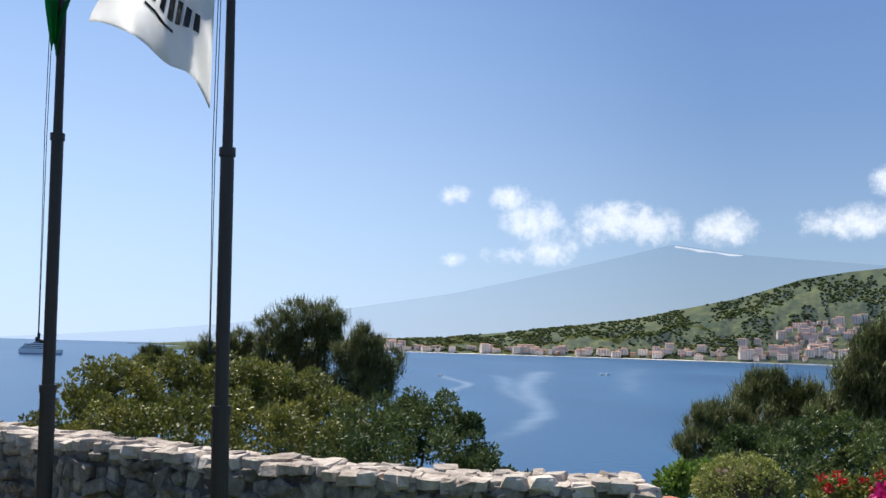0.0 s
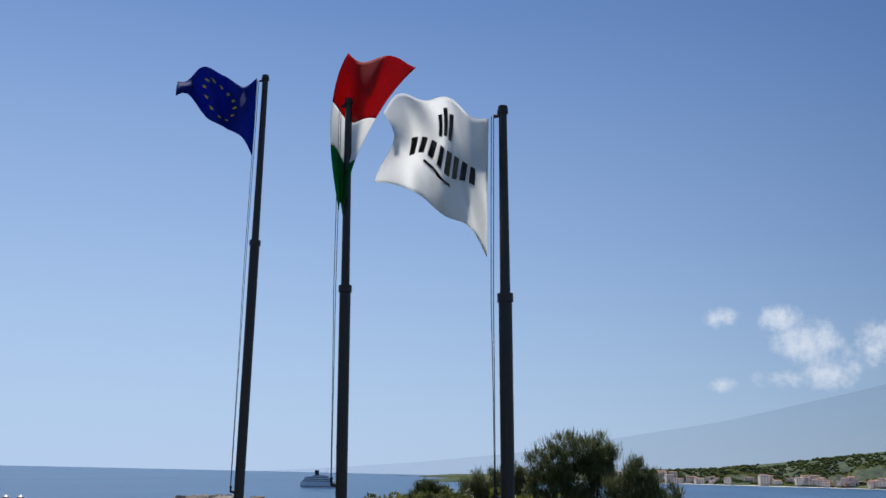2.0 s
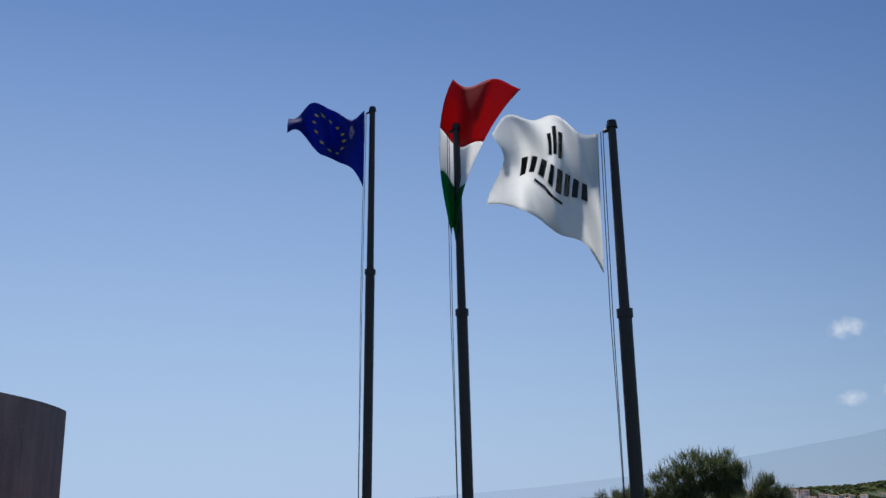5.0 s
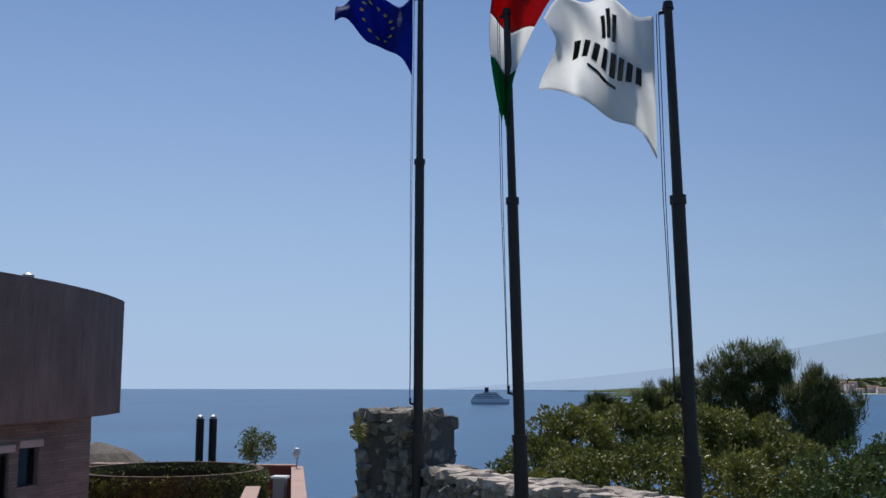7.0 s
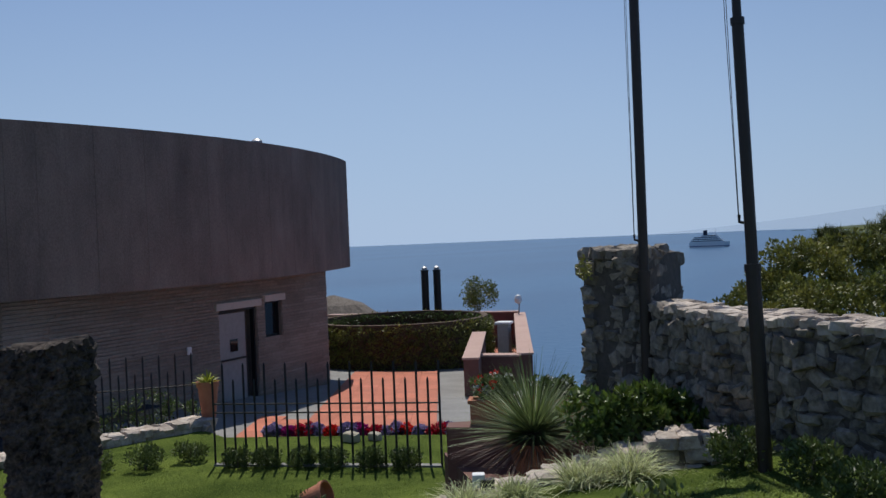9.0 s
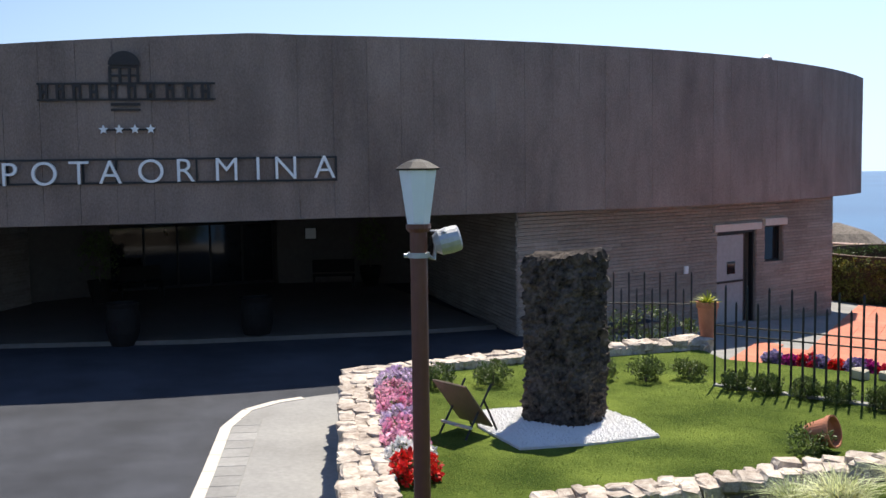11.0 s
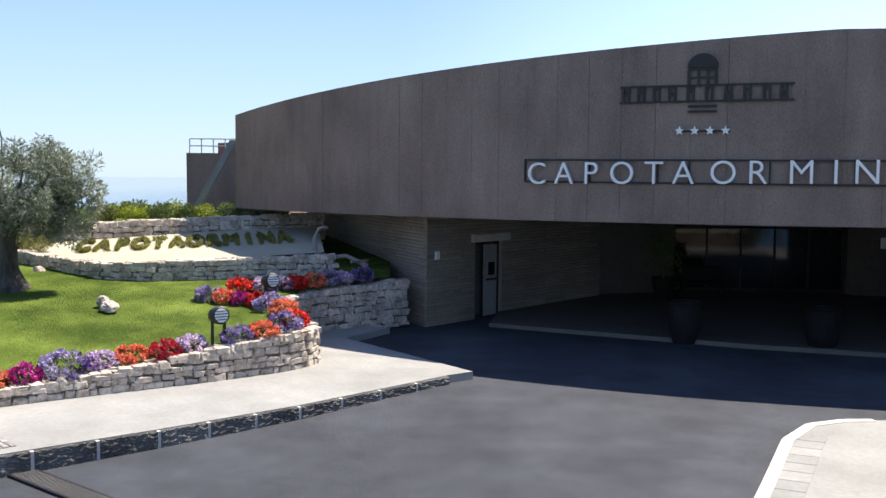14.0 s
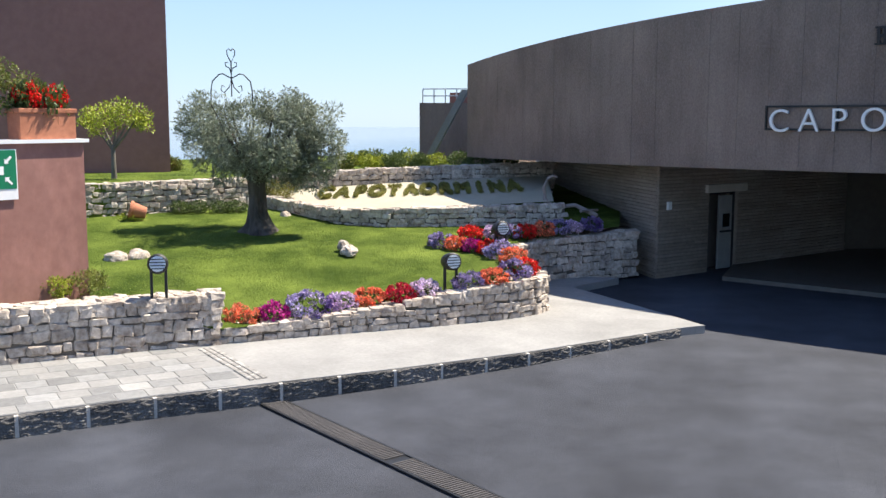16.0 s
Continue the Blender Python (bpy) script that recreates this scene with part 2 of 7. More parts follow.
M_DARKGLASS = node_mat("dark_glass", (0.01, 0.012, 0.014), (0.016, 0.018, 0.02), 3, 0.05, 0.0)
M_SOIL = node_mat("soil", (0.07, 0.045, 0.03), (0.13, 0.085, 0.055), 12, 0.95, 0.8, 30)
L_SHRUB = leaf_mat("shrub_leaf", (0.07, 0.1, 0.016), (0.3, 0.29, 0.065), 0.45)
L_PINE = leaf_mat("pine_needle", (0.065, 0.088, 0.024), (0.175, 0.19, 0.06), 0.7, 0.15)
L_OLIVE = leaf_mat("olive_leaf", (0.11, 0.13, 0.08), (0.32, 0.35, 0.25))
L_LIME = leaf_mat("lime_leaf", (0.19, 0.23, 0.02), (0.42, 0.45, 0.05))
L_BOX = leaf_mat("box_leaf", (0.05, 0.085, 0.02), (0.13, 0.17, 0.045))
L_VARIEG = leaf_mat("variegated_blade", (0.3, 0.36, 0.13), (0.74, 0.74, 0.46), 0.6, 0.35)
L_YUCCA = leaf_mat("yucca_blade", (0.08, 0.13, 0.04), (0.25, 0.31, 0.12))
L_DRY = leaf_mat("yucca_dry", (0.12, 0.06, 0.05), (0.24, 0.14, 0.1))


# ---- mesh helpers ----
def part(name, bm, material, parent, label="", smooth=False):
    me = bpy.data.meshes.new(name)
    if isinstance(bm, tuple):
        me.from_pydata(*bm)
        me.update()
    else:
        bm.to_mesh(me)
        bm.free()
    if smooth:
        me.polygons.foreach_set("use_smooth", [True] * len(me.polygons))
    me.materials.append(material)
    ob = new(name, me)
    if parent is not None:
        ob.parent = parent
    if label:
        ob["label"] = label
    return ob


def thing(name, x, y, z, label, category, group="", kind="", rz=0.0):
    ob = new(name)
    ob.matrix_world = pose(x, y, z, 0, 0, rz)
    return tagged(ob, label, category, group, kind)


def add_box(bm, cx, cy, cz, sx, sy, sz, rot=0.0, bevel=0.0):
    m = Matrix.Translation((cx, cy, cz)) @ Matrix.Rotation(rot, 4, "Z") @ Matrix.Diagonal((sx, sy, sz, 1))
    r = bmesh.ops.create_cube(bm, size=1, matrix=m)
    if bevel:
        es = list({e for v in r["verts"] for e in v.link_edges})
        bmesh.ops.bevel(bm, geom=es, offset=bevel, segments=1, affect="EDGES")
    return bm


def box(cx, cy, cz, sx, sy, sz, rot=0.0, bevel=0.0):
    return add_box(bmesh.new(), cx, cy, cz, sx, sy, sz, rot, bevel)


def add_lathe(bm, profile, seg=24, mat=None):
    """Turned body from (radius, height) pairs, closed at both ends where the radius is above zero."""
    rings = []
    mat = mat or Matrix()
    for r, z in profile:
        rings.append([bm.verts.new(mat @ Vector((r * math.cos(2 * math.pi * i / seg), r * math.sin(2 * math.pi * i / seg), z))) for i in range(seg)])
    for a, b in zip(rings, rings[1:]):
        for i in range(seg):
            j = (i + 1) % seg
            bm.faces.new((a[i], a[j], b[j], b[i]))
    bm.faces.new(list(reversed(rings[0])))
    bm.faces.new(rings[-1])
    return bm


def lathe(profile, seg=24, mat=None):
    return add_lathe(bmesh.new(), profile, seg, mat)


def add_tube(bm, pts, radii, seg=8):
    """A tapering tube along points."""
    pts = [Vector(p) for p in pts]
    rings = []
    for i, p in enumerate(pts):
        d = (pts[min(i + 1, len(pts) - 1)] - pts[max(i - 1, 0)]).normalized()
        u = d.cross(Vector((0.13, 0.31, 0.94) if abs(d.z) < 0.9 else (1, 0, 0))).normalized()
        w = d.cross(u)
        r = radii[i] if isinstance(radii, (list, tuple)) else radii
        rings.append([bm.verts.new(p + r * (math.cos(2 * math.pi * k / seg) * u + math.sin(2 * math.pi * k / seg) * w)) for k in range(seg)])
    for a, b in zip(rings, rings[1:]):
        for i in range(seg):
            j = (i + 1) % seg
            bm.faces.new((a[i], a[j], b[j], b[i]))
    bm.faces.new(list(reversed(rings[0])))
    bm.faces.new(rings[-1])
    return bm


def tube(pts, radii, seg=8):
    return add_tube(bmesh.new(), pts, radii, seg)


def prism(outline, z0, z1):
    """A flat slab with an outline in x, y."""
    n = len(outline)
    area = sum(outline[i][0] * outline[(i + 1) % n][1] - outline[(i + 1) % n][0] * outline[i][1] for i in range(n))
    if area < 0:
        outline = outline[::-1]
    v = [(x, y, z0) for x, y in outline] + [(x, y, z1) for x, y in outline]
    f = [tuple(range(n - 1, -1, -1)), tuple(range(n, 2 * n))] + [(i, (i + 1) % n, n + (i + 1) % n, n + i) for i in range(n)]
    return v, [], f


def leaf_cloud(rng, centres, radii, per, size, aspect=2.2, squash=1.0, up=0.3):
    """Many small folded leaves round cluster centres."""
    c = np.repeat(np.asarray(centres, float), per, axis=0)
    r = np.repeat(np.asarray(radii, float), per)
    n = len(c)
    d = rng.normal(size=(n, 3))
    d /= np.linalg.norm(d, axis=1)[:, None]
    out = d.copy()
    d *= (r * rng.uniform(0.35, 1.0, n) ** 0.5)[:, None]
    d[:, 2] *= squash
    p = c + d
    axis = out * 0.7 + rng.normal(size=(n, 3)) * 0.7 + np.array([0, 0, up])
    axis /= np.linalg.norm(axis, axis=1)[:, None]
    side = np.cross(axis, rng.normal(size=(n, 3)))
    side /= np.linalg.norm(side, axis=1)[:, None]
    s = size * rng.uniform(0.6, 1.3, n)[:, None]
    a, b = p, p + axis * s
    m = p + axis * s * 0.45
    nrm = np.cross(axis, side) * s * 0.08
    q1, q2 = m + side * s / aspect / 2 + nrm, m - side * s / aspect / 2 + nrm
    v = np.stack([a, q1, b, q2], 1).reshape(-1, 3)
    f = np.arange(4 * n).reshape(-1, 4)
    return v.tolist(), [], f.tolist()


def blade_cloud(rng, roots, ways, length, width, droop=0.3, seg=3):
    """Narrow arching blades from roots along ways."""
    roots, ways = np.asarray(roots, float), np.asarray(ways, float)
    n = len(roots)
    side = np.cross(ways, np.array([0, 0, 1.0]) + rng.normal(size=(n, 3)) * 0.2)
    side /= np.linalg.norm(side, axis=1)[:, None] + 1e-9
    ln = (length * rng.uniform(0.75, 1.2, n))[:, None]
    vs, k = [], seg + 1
    for i in range(k):
        t = i / seg
        p = roots + ways * ln * t - np.array([0, 0, 1.0]) * ln * droop * t * t
        w = width * (1 - t * 0.92) / 2
        vs += [p - side * w, p + side * w]
    v = np.stack(vs, 1).reshape(-1, 3)
    base = np.arange(n)[:, None] * 2 * k
    f = np.concatenate([base + np.array([2 * i, 2 * i + 1, 2 * i + 3, 2 * i + 2]) for i in range(seg)])
    return v.tolist(), [], f.tolist()


def clumps(rng, n, centre, half, inner=0.4):
    """Cluster centres inside an uneven ellipsoid, mostly near its skin."""
    d = rng.normal(size=(n, 3))
    d /= np.linalg.norm(d, axis=1)[:, None]
    rad = rng.uniform(inner, 1.0, n) ** 0.6
    return np.asarray(centre) + d * rad[:, None] * np.asarray(half)


# stones shared by all the walls
def stone_meshes(material, count=14, tag="stone", rough=0.12, soft=0.14):
    rng = random.Random(5)
    out = []
    for k in range(count):
        bm = bmesh.new()
        bmesh.ops.create_cube(bm, size=1)
        bmesh.ops.bevel(bm, geom=list(bm.edges), offset=soft, segments=1, affect="EDGES")
        for v in bm.verts:
            v.co += Vector((rng.uniform(-rough, rough), rng.uniform(-rough, rough) * 0.7, rng.uniform(-rough, rough)))
        me = bpy.data.meshes.new(tag)
        bm.to_mesh(me)
        bm.free()
        me.materials.append(material)
        out.append(me)
    return out


PALE_STONES = stone_meshes(M_STONE)
GREY_STONES = stone_meshes(M_GREYSTONE, rough=0.17, soft=0.19)

# ---- ground, sea and road ----
SEA = -39.0
UP = 2.15
STONE_JOBS = []


def ring_sheet(name, inner, outer, z, seg=180):
    v, f = [], []
    for i in range(seg):
        a = 2 * math.pi * i / seg
        v += [(math.sin(a) * inner, math.cos(a) * inner, z), (math.sin(a) * outer, math.cos(a) * outer, z)]
    for i in range(seg):
        j = (i + 1) % seg
        f.append((2 * i, 2 * i + 1, 2 * j + 1, 2 * j))
    return v, [], f


def sea_material():
    """Deep water with ripples, a patchy sheen and foam wakes."""
    m = bpy.data.materials.new("sea_water")
    m.use_nodes = True
    n, l = m.node_tree.nodes, m.node_tree.links
    b = n["Principled BSDF"]
    b.inputs["Roughness"].default_value, b.inputs["IOR"].default_value = 0.32, 1.33
    g = n.new("ShaderNodeNewGeometry")

    def noise_at(scale, detail, stretch=(1, 1, 1)):
        mp, t = n.new("ShaderNodeMapping"), n.new("ShaderNodeTexNoise")
        mp.inputs["Scale"].default_value = stretch
        t.inputs["Scale"].default_value, t.inputs["Detail"].default_value = scale, detail
        l.new(g.outputs["Position"], mp.inputs[0])
        l.new(mp.outputs[0], t.inputs["Vector"])
        return t

    base = n.new("ShaderNodeValToRGB")
    e = base.color_ramp.elements
    e[0].position, e[0].color = 0.35, (0.02, 0.078, 0.17, 1)
    e[1].position, e[1].color = 0.65, (0.032, 0.108, 0.215, 1)
    l.new(noise_at(0.006, 4, (1, 0.4, 1)).outputs[0], base.inputs[0])
    # foam: bent streaks left by boats, each a soft band round a curve of the bay
    sep = n.new("ShaderNodeSeparateXYZ")
    warp = noise_at(0.008, 3)
    l.new(g.outputs["Position"], sep.inputs[0])
    total = None

    def calc(op, a, c, k=None):
        q = n.new("ShaderNodeMath")
        q.operation = op
        for i, s_ in enumerate((a, c, k)):
            if s_ is None:
                continue
            if isinstance(s_, (int, float)):
                q.inputs[i].default_value = s_
            else:
                l.new(s_, q.inputs[i])
        return q.outputs[0]

    wakes = ((((24, 443), (39, 512), (55, 588), (69, 659), (74, 764), (81, 931), (111, 1208), (167, 1722)), 0.018, 0.9), (((64, 686), (66, 817), (64, 921), (82, 1299), (62, 1399)), 0.013, 0.6), (((-6, 815), (10, 895), (23, 980), (29, 1074), (13, 1212), (-4, 1338)), 0.009, 1.0), (((177, 911), (222, 1166), (300, 1620), (416, 2149)), 0.016, 0.35))
    wob = calc("MULTIPLY_ADD", warp.outputs[0], 26.0, -13.0)
    for line, wide, strength in wakes:
        y0, y1 = float(line[0][1]), float(line[-1][1])
        course = n.new("ShaderNodeValToRGB")
        stops = course.color_ramp.elements
        course.color_ramp.interpolation = "CARDINAL"
        for i, (x, y) in enumerate(line):
            at_y = (y - y0) / (y1 - y0)
            q = stops[0] if i == 0 else stops[-1] if i == len(line) - 1 else stops.new(at_y)
            q.position = at_y
            q.color = ((x + 200) / 600,) * 3 + (1,)
        along_y = calc("DIVIDE", calc("SUBTRACT", sep.outputs[1], y0), y1 - y0)
        l.new(along_y, course.inputs[0])
        off = calc("ABSOLUTE", calc("SUBTRACT", calc("ADD", sep.outputs[0], wob), calc("MULTIPLY_ADD", course.outputs[0], 600.0, -200.0)), 0)
        band = calc("SUBTRACT", 1.0, calc("MINIMUM", calc("DIVIDE", off, calc("MULTIPLY", sep.outputs[1], wide)), 1.0))
        fade = calc("MINIMUM", calc("MULTIPLY", calc("MAXIMUM", calc("MULTIPLY", along_y, calc("SUBTRACT", 1.0, along_y)), 0.0), 9.0), 1.0)
        one = calc("MULTIPLY", calc("MULTIPLY", band, fade), strength)
        total = one if total is None else calc("MAXIMUM", total, one)
    grainy = calc("MULTIPLY", total, noise_at(0.05, 5).outputs[0])
    mix = n.new("ShaderNodeMixRGB")
    mix.inputs[2].default_value = (0.45, 0.55, 0.65, 1)
    l.new(calc("MULTIPLY", grainy, 0.62), mix.inputs[0])
    l.new(base.outputs[0], mix.inputs[1])
    l.new(mix.outputs[0], b.inputs["Base Color"])
    bp = n.new("ShaderNodeBump")
    bp.inputs["Strength"].default_value, bp.inputs["Distance"].default_value = 0.6, 0.5
    l.new(noise_at(0.25, 6).outputs[0], bp.inputs["Height"])
    l.new(bp.outputs[0], b.inputs["Normal"])
    # haze put into the water's material: see-through towards the open south-west
    haze_fade, clear_, both = n.new("ShaderNodeMapRange"), n.new("ShaderNodeBsdfTransparent"), n.new("ShaderNodeMixShader")
    haze_fade.interpolation_type = "SMOOTHSTEP"
    haze_fade.inputs[1].default_value, haze_fade.inputs[2].default_value, haze_fade.inputs[4].default_value = 300.0, -900.0, 0.85
    l.new(sep.outputs[1], haze_fade.inputs[0])
    l.new(haze_fade.outputs[0], both.inputs[0])
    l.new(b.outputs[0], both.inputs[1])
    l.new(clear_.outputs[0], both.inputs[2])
    l.new(both.outputs[0], n["Material Output"].inputs[0])
    return m


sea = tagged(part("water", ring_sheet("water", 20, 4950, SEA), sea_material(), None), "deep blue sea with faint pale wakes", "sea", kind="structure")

# the headland under the place, falling to the sea
def headland():
    outline = [(18, -30), (14, 4), (6, 8.2), (-4.3, 10.6), (-6.8, 11.2), (-9.2, 13.6), (-16.4, 26.4), (-24.6, 39.7), (-33, 41), (-42, 40), (-60, 30), (-75, -4), (-60, -45), (-40, -60)]
    v = [(x, y, -2.6) for x, y in outline]
    cx, cy, n = -40, -5, len(outline)
    for k, z in ((1.04, -6), (1.16, -16), (1.3, SEA - 1)):
        v += [(cx + (x - cx) * k + 1.5 * math.sin(i * 2.1 + k * 9), cy + (y - cy) * k, z) for i, (x, y) in enumerate(outline)]
    f = [tuple(range(n))] + [(r * n + i, (r + 1) * n + i, (r + 1) * n + (i + 1) % n, r * n + (i + 1) % n) for r in range(3) for i in range(n)]
    return v, [], f


tagged(part("ground", headland(), M_CLIFF, None), "rocky headland falling to the sea", "headland", kind="structure")
def road_z(x, y):
    return -0.14 * min(1, max(0, (18 + x) / 5)) * min(1, max(0, (1 - y) / 2.2))


def road_sheet():
    v, f, nu, nv = [], [], 50, 46
    for i in range(nu + 1):
        for j in range(nv + 1):
            x, y = -45 + 50 * i / nu, -30 + 46 * j / nv
            v.append((x, y, road_z(x, y)))
    for i in range(nu):
        for j in range(nv):
            x, y = -45 + 50 * (i + 0.5) / nu, -30 + 46 * (j + 0.5) / nv
            if y < 2.5 or (x < -14 and y < 12.4) or x < -19.5 or (x < -9 and y < 4 - (x + 9) * 0.5):
                k = i * (nv + 1) + j
                f.append((k, k + nv + 1, k + nv + 2, k + 1))
    return v, [], f


road = tagged(part("road", road_sheet(), M_ASPHALT, None), "dark grey asphalt forecourt with faint tyre marks", "asphalt", kind="structure")

# ---- hotel building ----
BC, BR = Vector((-45.16, 12.71)), 25.85


def arc(theta, r=BR):
    a = radians(theta)
    return BC.x + r * math.cos(a), BC.y + r * math.sin(a)


def z_top(th):
    return 6.52 - max(0.0, -15 - th) * 0.0285 + 0.13 * math.sin(math.pi * min(1.0, max(0.0, (-13 - th) / 41)))


def z_bot(th):
    return 2.84 + min(0.0, th + 12) * 0.0035


hotel = thing("hotel_building", -45.16, 12.71, 0, "low curved hotel front in brown roughcast over a dark porch", "building")


def fascia_piece(t0, t1, r0, r1, drop=0.0, seg=3):
    bm = bmesh.new()
    prev = None
    for k in range(seg + 1):
        th = t0 + (t1 - t0) * k / seg
        o, i = arc(th, r0), arc(th, r1)
        q = [bm.verts.new((p[0] - BC.x, p[1] - BC.y, z)) for p, z in ((o, z_bot(th) + drop), (o, z_top(th) - drop), (i, z_top(th) - drop), (i, z_bot(th) + drop))]
        if prev:
            for n_ in range(4):
                bm.faces.new((prev[n_], prev[(n_ + 1) % 4], q[(n_ + 1) % 4], q[n_]))
        else:
            bm.faces.new(q)
        prev = q
    bm.faces.new(prev[::-1])
    bmesh.ops.recalc_face_normals(bm, faces=bm.faces)
    return bm


FASCIA = part("fascia", fascia_piece(-54, 34, BR - 0.03, BR - 0.45, 0.005, 90), M_CONC, hotel, "brown roughcast curved parapet with vertical joints")
PANEL_COUNT = 56
for k in range(PANEL_COUNT):
    t0, t1 = -54 + 88 * k / PANEL_COUNT, -54 + 88 * (k + 1) / PANEL_COUNT
    part("panel", fascia_piece(t0 + (0.006 if k else 0), t1 - 0.006, BR + random.uniform(-0.003, 0.003), BR - 0.028), M_CONC, FASCIA)


def roof_slab(z0, z1, inset, t0=-54, t1=34):
    pts = [arc(t0 + (t1 - t0) * i / 60, BR - inset) for i in range(61)] + [(BC.x - 14, BC.y + 20), (BC.x - 14, BC.y - 20)]
    return prism([(x - BC.x, y - BC.y) for x, y in pts], z0, z1)


part("roof", roof_slab(5.0, 5.2, 0.46), M_CONC, hotel)
part("soffit", roof_slab(2.86, 3.0, 0.46), M_INNERSHADE, hotel)
# walls under the overhang
def hp(*pts):
    return [(x - BC.x, y - BC.y) for x, y in pts]


SIDE_A, SIDE_B = Vector((-19.954, 11.9)), Vector((-22.3, 24.3))


def ribbed(name, a, b, z0, z1, thick, openings=(), label="", mitre=(0.0, 0.0)):
    """A wall of thin stone courses between two plan points, with openings (s0, s1, z0, z1) that go through it."""
    d = (b - a).normalized()
    n = Vector((-d.y, d.x))
    length = (b - a).length
    bm = bmesh.new()
    cuts = sorted({0.0, length, *[c for o in openings for c in o[:2]]})
    for s0, s1 in zip(cuts, cuts[1:]):
        spans = [(z0, z1)]
        for o in openings:
            if o[0] <= s0 and o[1] >= s1:
                spans = [q for p in spans for q in ((p[0], min(p[1], o[2])), (max(p[0], o[3]), p[1])) if q[1] - q[0] > 0.01]
        for p, q in spans:
            i0, i1 = s0 + (mitre[0] if s0 == 0.0 else 0.0), s1 - (mitre[1] if s1 == length else 0.0)
            plan = [a + d * s0 - BC, a + d * s1 - BC, a + d * i1 + n * thick - BC, a + d * i0 + n * thick - BC]
            lo, hi = [bm.verts.new((c.x, c.y, p)) for c in plan], [bm.verts.new((c.x, c.y, q)) for c in plan]
            bm.faces.new(lo[::-1])
            bm.faces.new(hi)
            for k in range(4):
                bm.faces.new((lo[k], lo[(k + 1) % 4], hi[(k + 1) % 4], hi[k]))
    w = part(name, bm, M_PIER, hotel, label)
    rows = int((z1 - z0) / 0.085)
    bm = bmesh.new()
    vs, fs = [], []
    for r in range(rows):
        zz = z0 + 0.085 * r + 0.012
        segs = [(0.0, length)]
        for o in openings:
            if o[2] - 0.06 < zz < o[3]:
                segs = [q for p in segs for q in ((p[0], min(p[1], o[0] - 0.02)), (max(p[0], o[1] + 0.02), p[1])) if q[1] - q[0] > 0.02]
        for p, q in segs:
            pos = p
            while pos < q - 0.05:
                w_len = min(random.uniform(0.5, 1.5), q - pos)
                proud = random.uniform(0.018, 0.042)
                c0, c1 = a + d * (pos + 0.004), a + d * (pos + w_len - 0.004)
                k = len(vs)
                for c in (c0, c1):
                    for off, z in ((0.0, zz), (-proud, zz), (-proud, zz + 0.055), (0.0, zz + 0.062)):
                        vs.append((c.x + n.x * off - BC.x, c.y + n.y * off - BC.y, z))
                fs += [(k, k + 1, k + 5, k + 4), (k + 1, k + 2, k + 6, k + 5), (k + 2, k + 3, k + 7, k + 6), (k, k + 3, k + 2, k + 1), (k + 4, k + 5, k + 6, k + 7)]
                pos += w_len
    tagged(part("stone_course", (vs, [], fs), M_PIER, w), kind="stuff")
    return w


SIDE_DOOR = (7.14, 8.84, -1.0, 2.02)
SIDE_WIN = (9.26, 10.1, 1.06, 2.1)
ribbed("side_wall", SIDE_A, SIDE_B, -1.2, 2.88, 0.4, (SIDE_DOOR, SIDE_WIN), "thin coursed grey stone wall", (0.61, 0.0))
ribbed("return_wall", Vector((-29.8, 14.0)), SIDE_A, -0.3, 2.86, 0.4, mitre=(0.0, 0.61))
ribbed("end_wall", SIDE_B, Vector((-34, 27)), -1.5, 2.86, 0.4)
PIER_A, PIER_B = Vector((-33, -6.6)), Vector((-25.1, -2.15))
ribbed("pier_wall", PIER_A, PIER_B, -0.1, 2.86, 0.4, (), "thin coursed pale stone wall", (0.0, 0.62))
PORCH_A, PORCH_B = Vector((-25.1, -2.15)), Vector((-31.5, 2.6))
PORCH_DOOR = (1.9, 3.0, -0.1, 2.0)
ribbed("porch_wall", PORCH_A, PORCH_B, -0.1, 2.86, 0.4, (PORCH_DOOR,), "thin coursed stone wall beside the porch", (0.62, 0.0))
part("back_wall", prism(hp((-31.6, 2.2), (-32.6, 5.0), (-33.0, 5.0), (-32.2, 2.2)), 0, 2.86), M_INNERSHADE, hotel)
part("back_wall", prism(hp((-32.6, 10.3), (-31.0, 14.6), (-31.6, 14.6), (-33.0, 10.3)), 0, 2.86), M_INNERSHADE, hotel)
part("inner_wall", prism(hp((-38, 2), (-38, 15), (-38.4, 15), (-38.4, 2)), 0, 2.86), M_INNERSHADE, hotel)
part("porch_floor", prism(hp((-25.3, -0.6), (-24.83, 0.5), (-22.85, 5.17), (-21.42, 10.01), (-21.1, 12.0), (-38, 14), (-38, 0.6)), -0.1, 0.1), M_FLOORSHADE, hotel)
# ---- terraces, lawns ----
def sheet(outline_fn, nu, nv):
    v = [outline_fn(i / nu, j / nv) for i in range(nu + 1) for j in range(nv + 1)]
    f = [(i * (nv + 1) + j, (i + 1) * (nv + 1) + j, (i + 1) * (nv + 1) + j + 1, i * (nv + 1) + j + 1) for i in range(nu) for j in range(nv)]
    return v, [], f


LAWN_EAST = [(-14.0, 5.6), (-9.0, 3.6), (-4.6, 1.9), (-4.6, 4.0), (-5.4, 7.6), (-7.4, 10.9), (-7.6, 12.6), (-9.3, 12.75), (-12.4, 11.1), (-13.6, 11.5)]
tagged(part("lawn", prism(LAWN_EAST, -0.9, 0.8), M_GRASS, None), "mown green lawn inside low stone walls", "lawn", kind="structure")


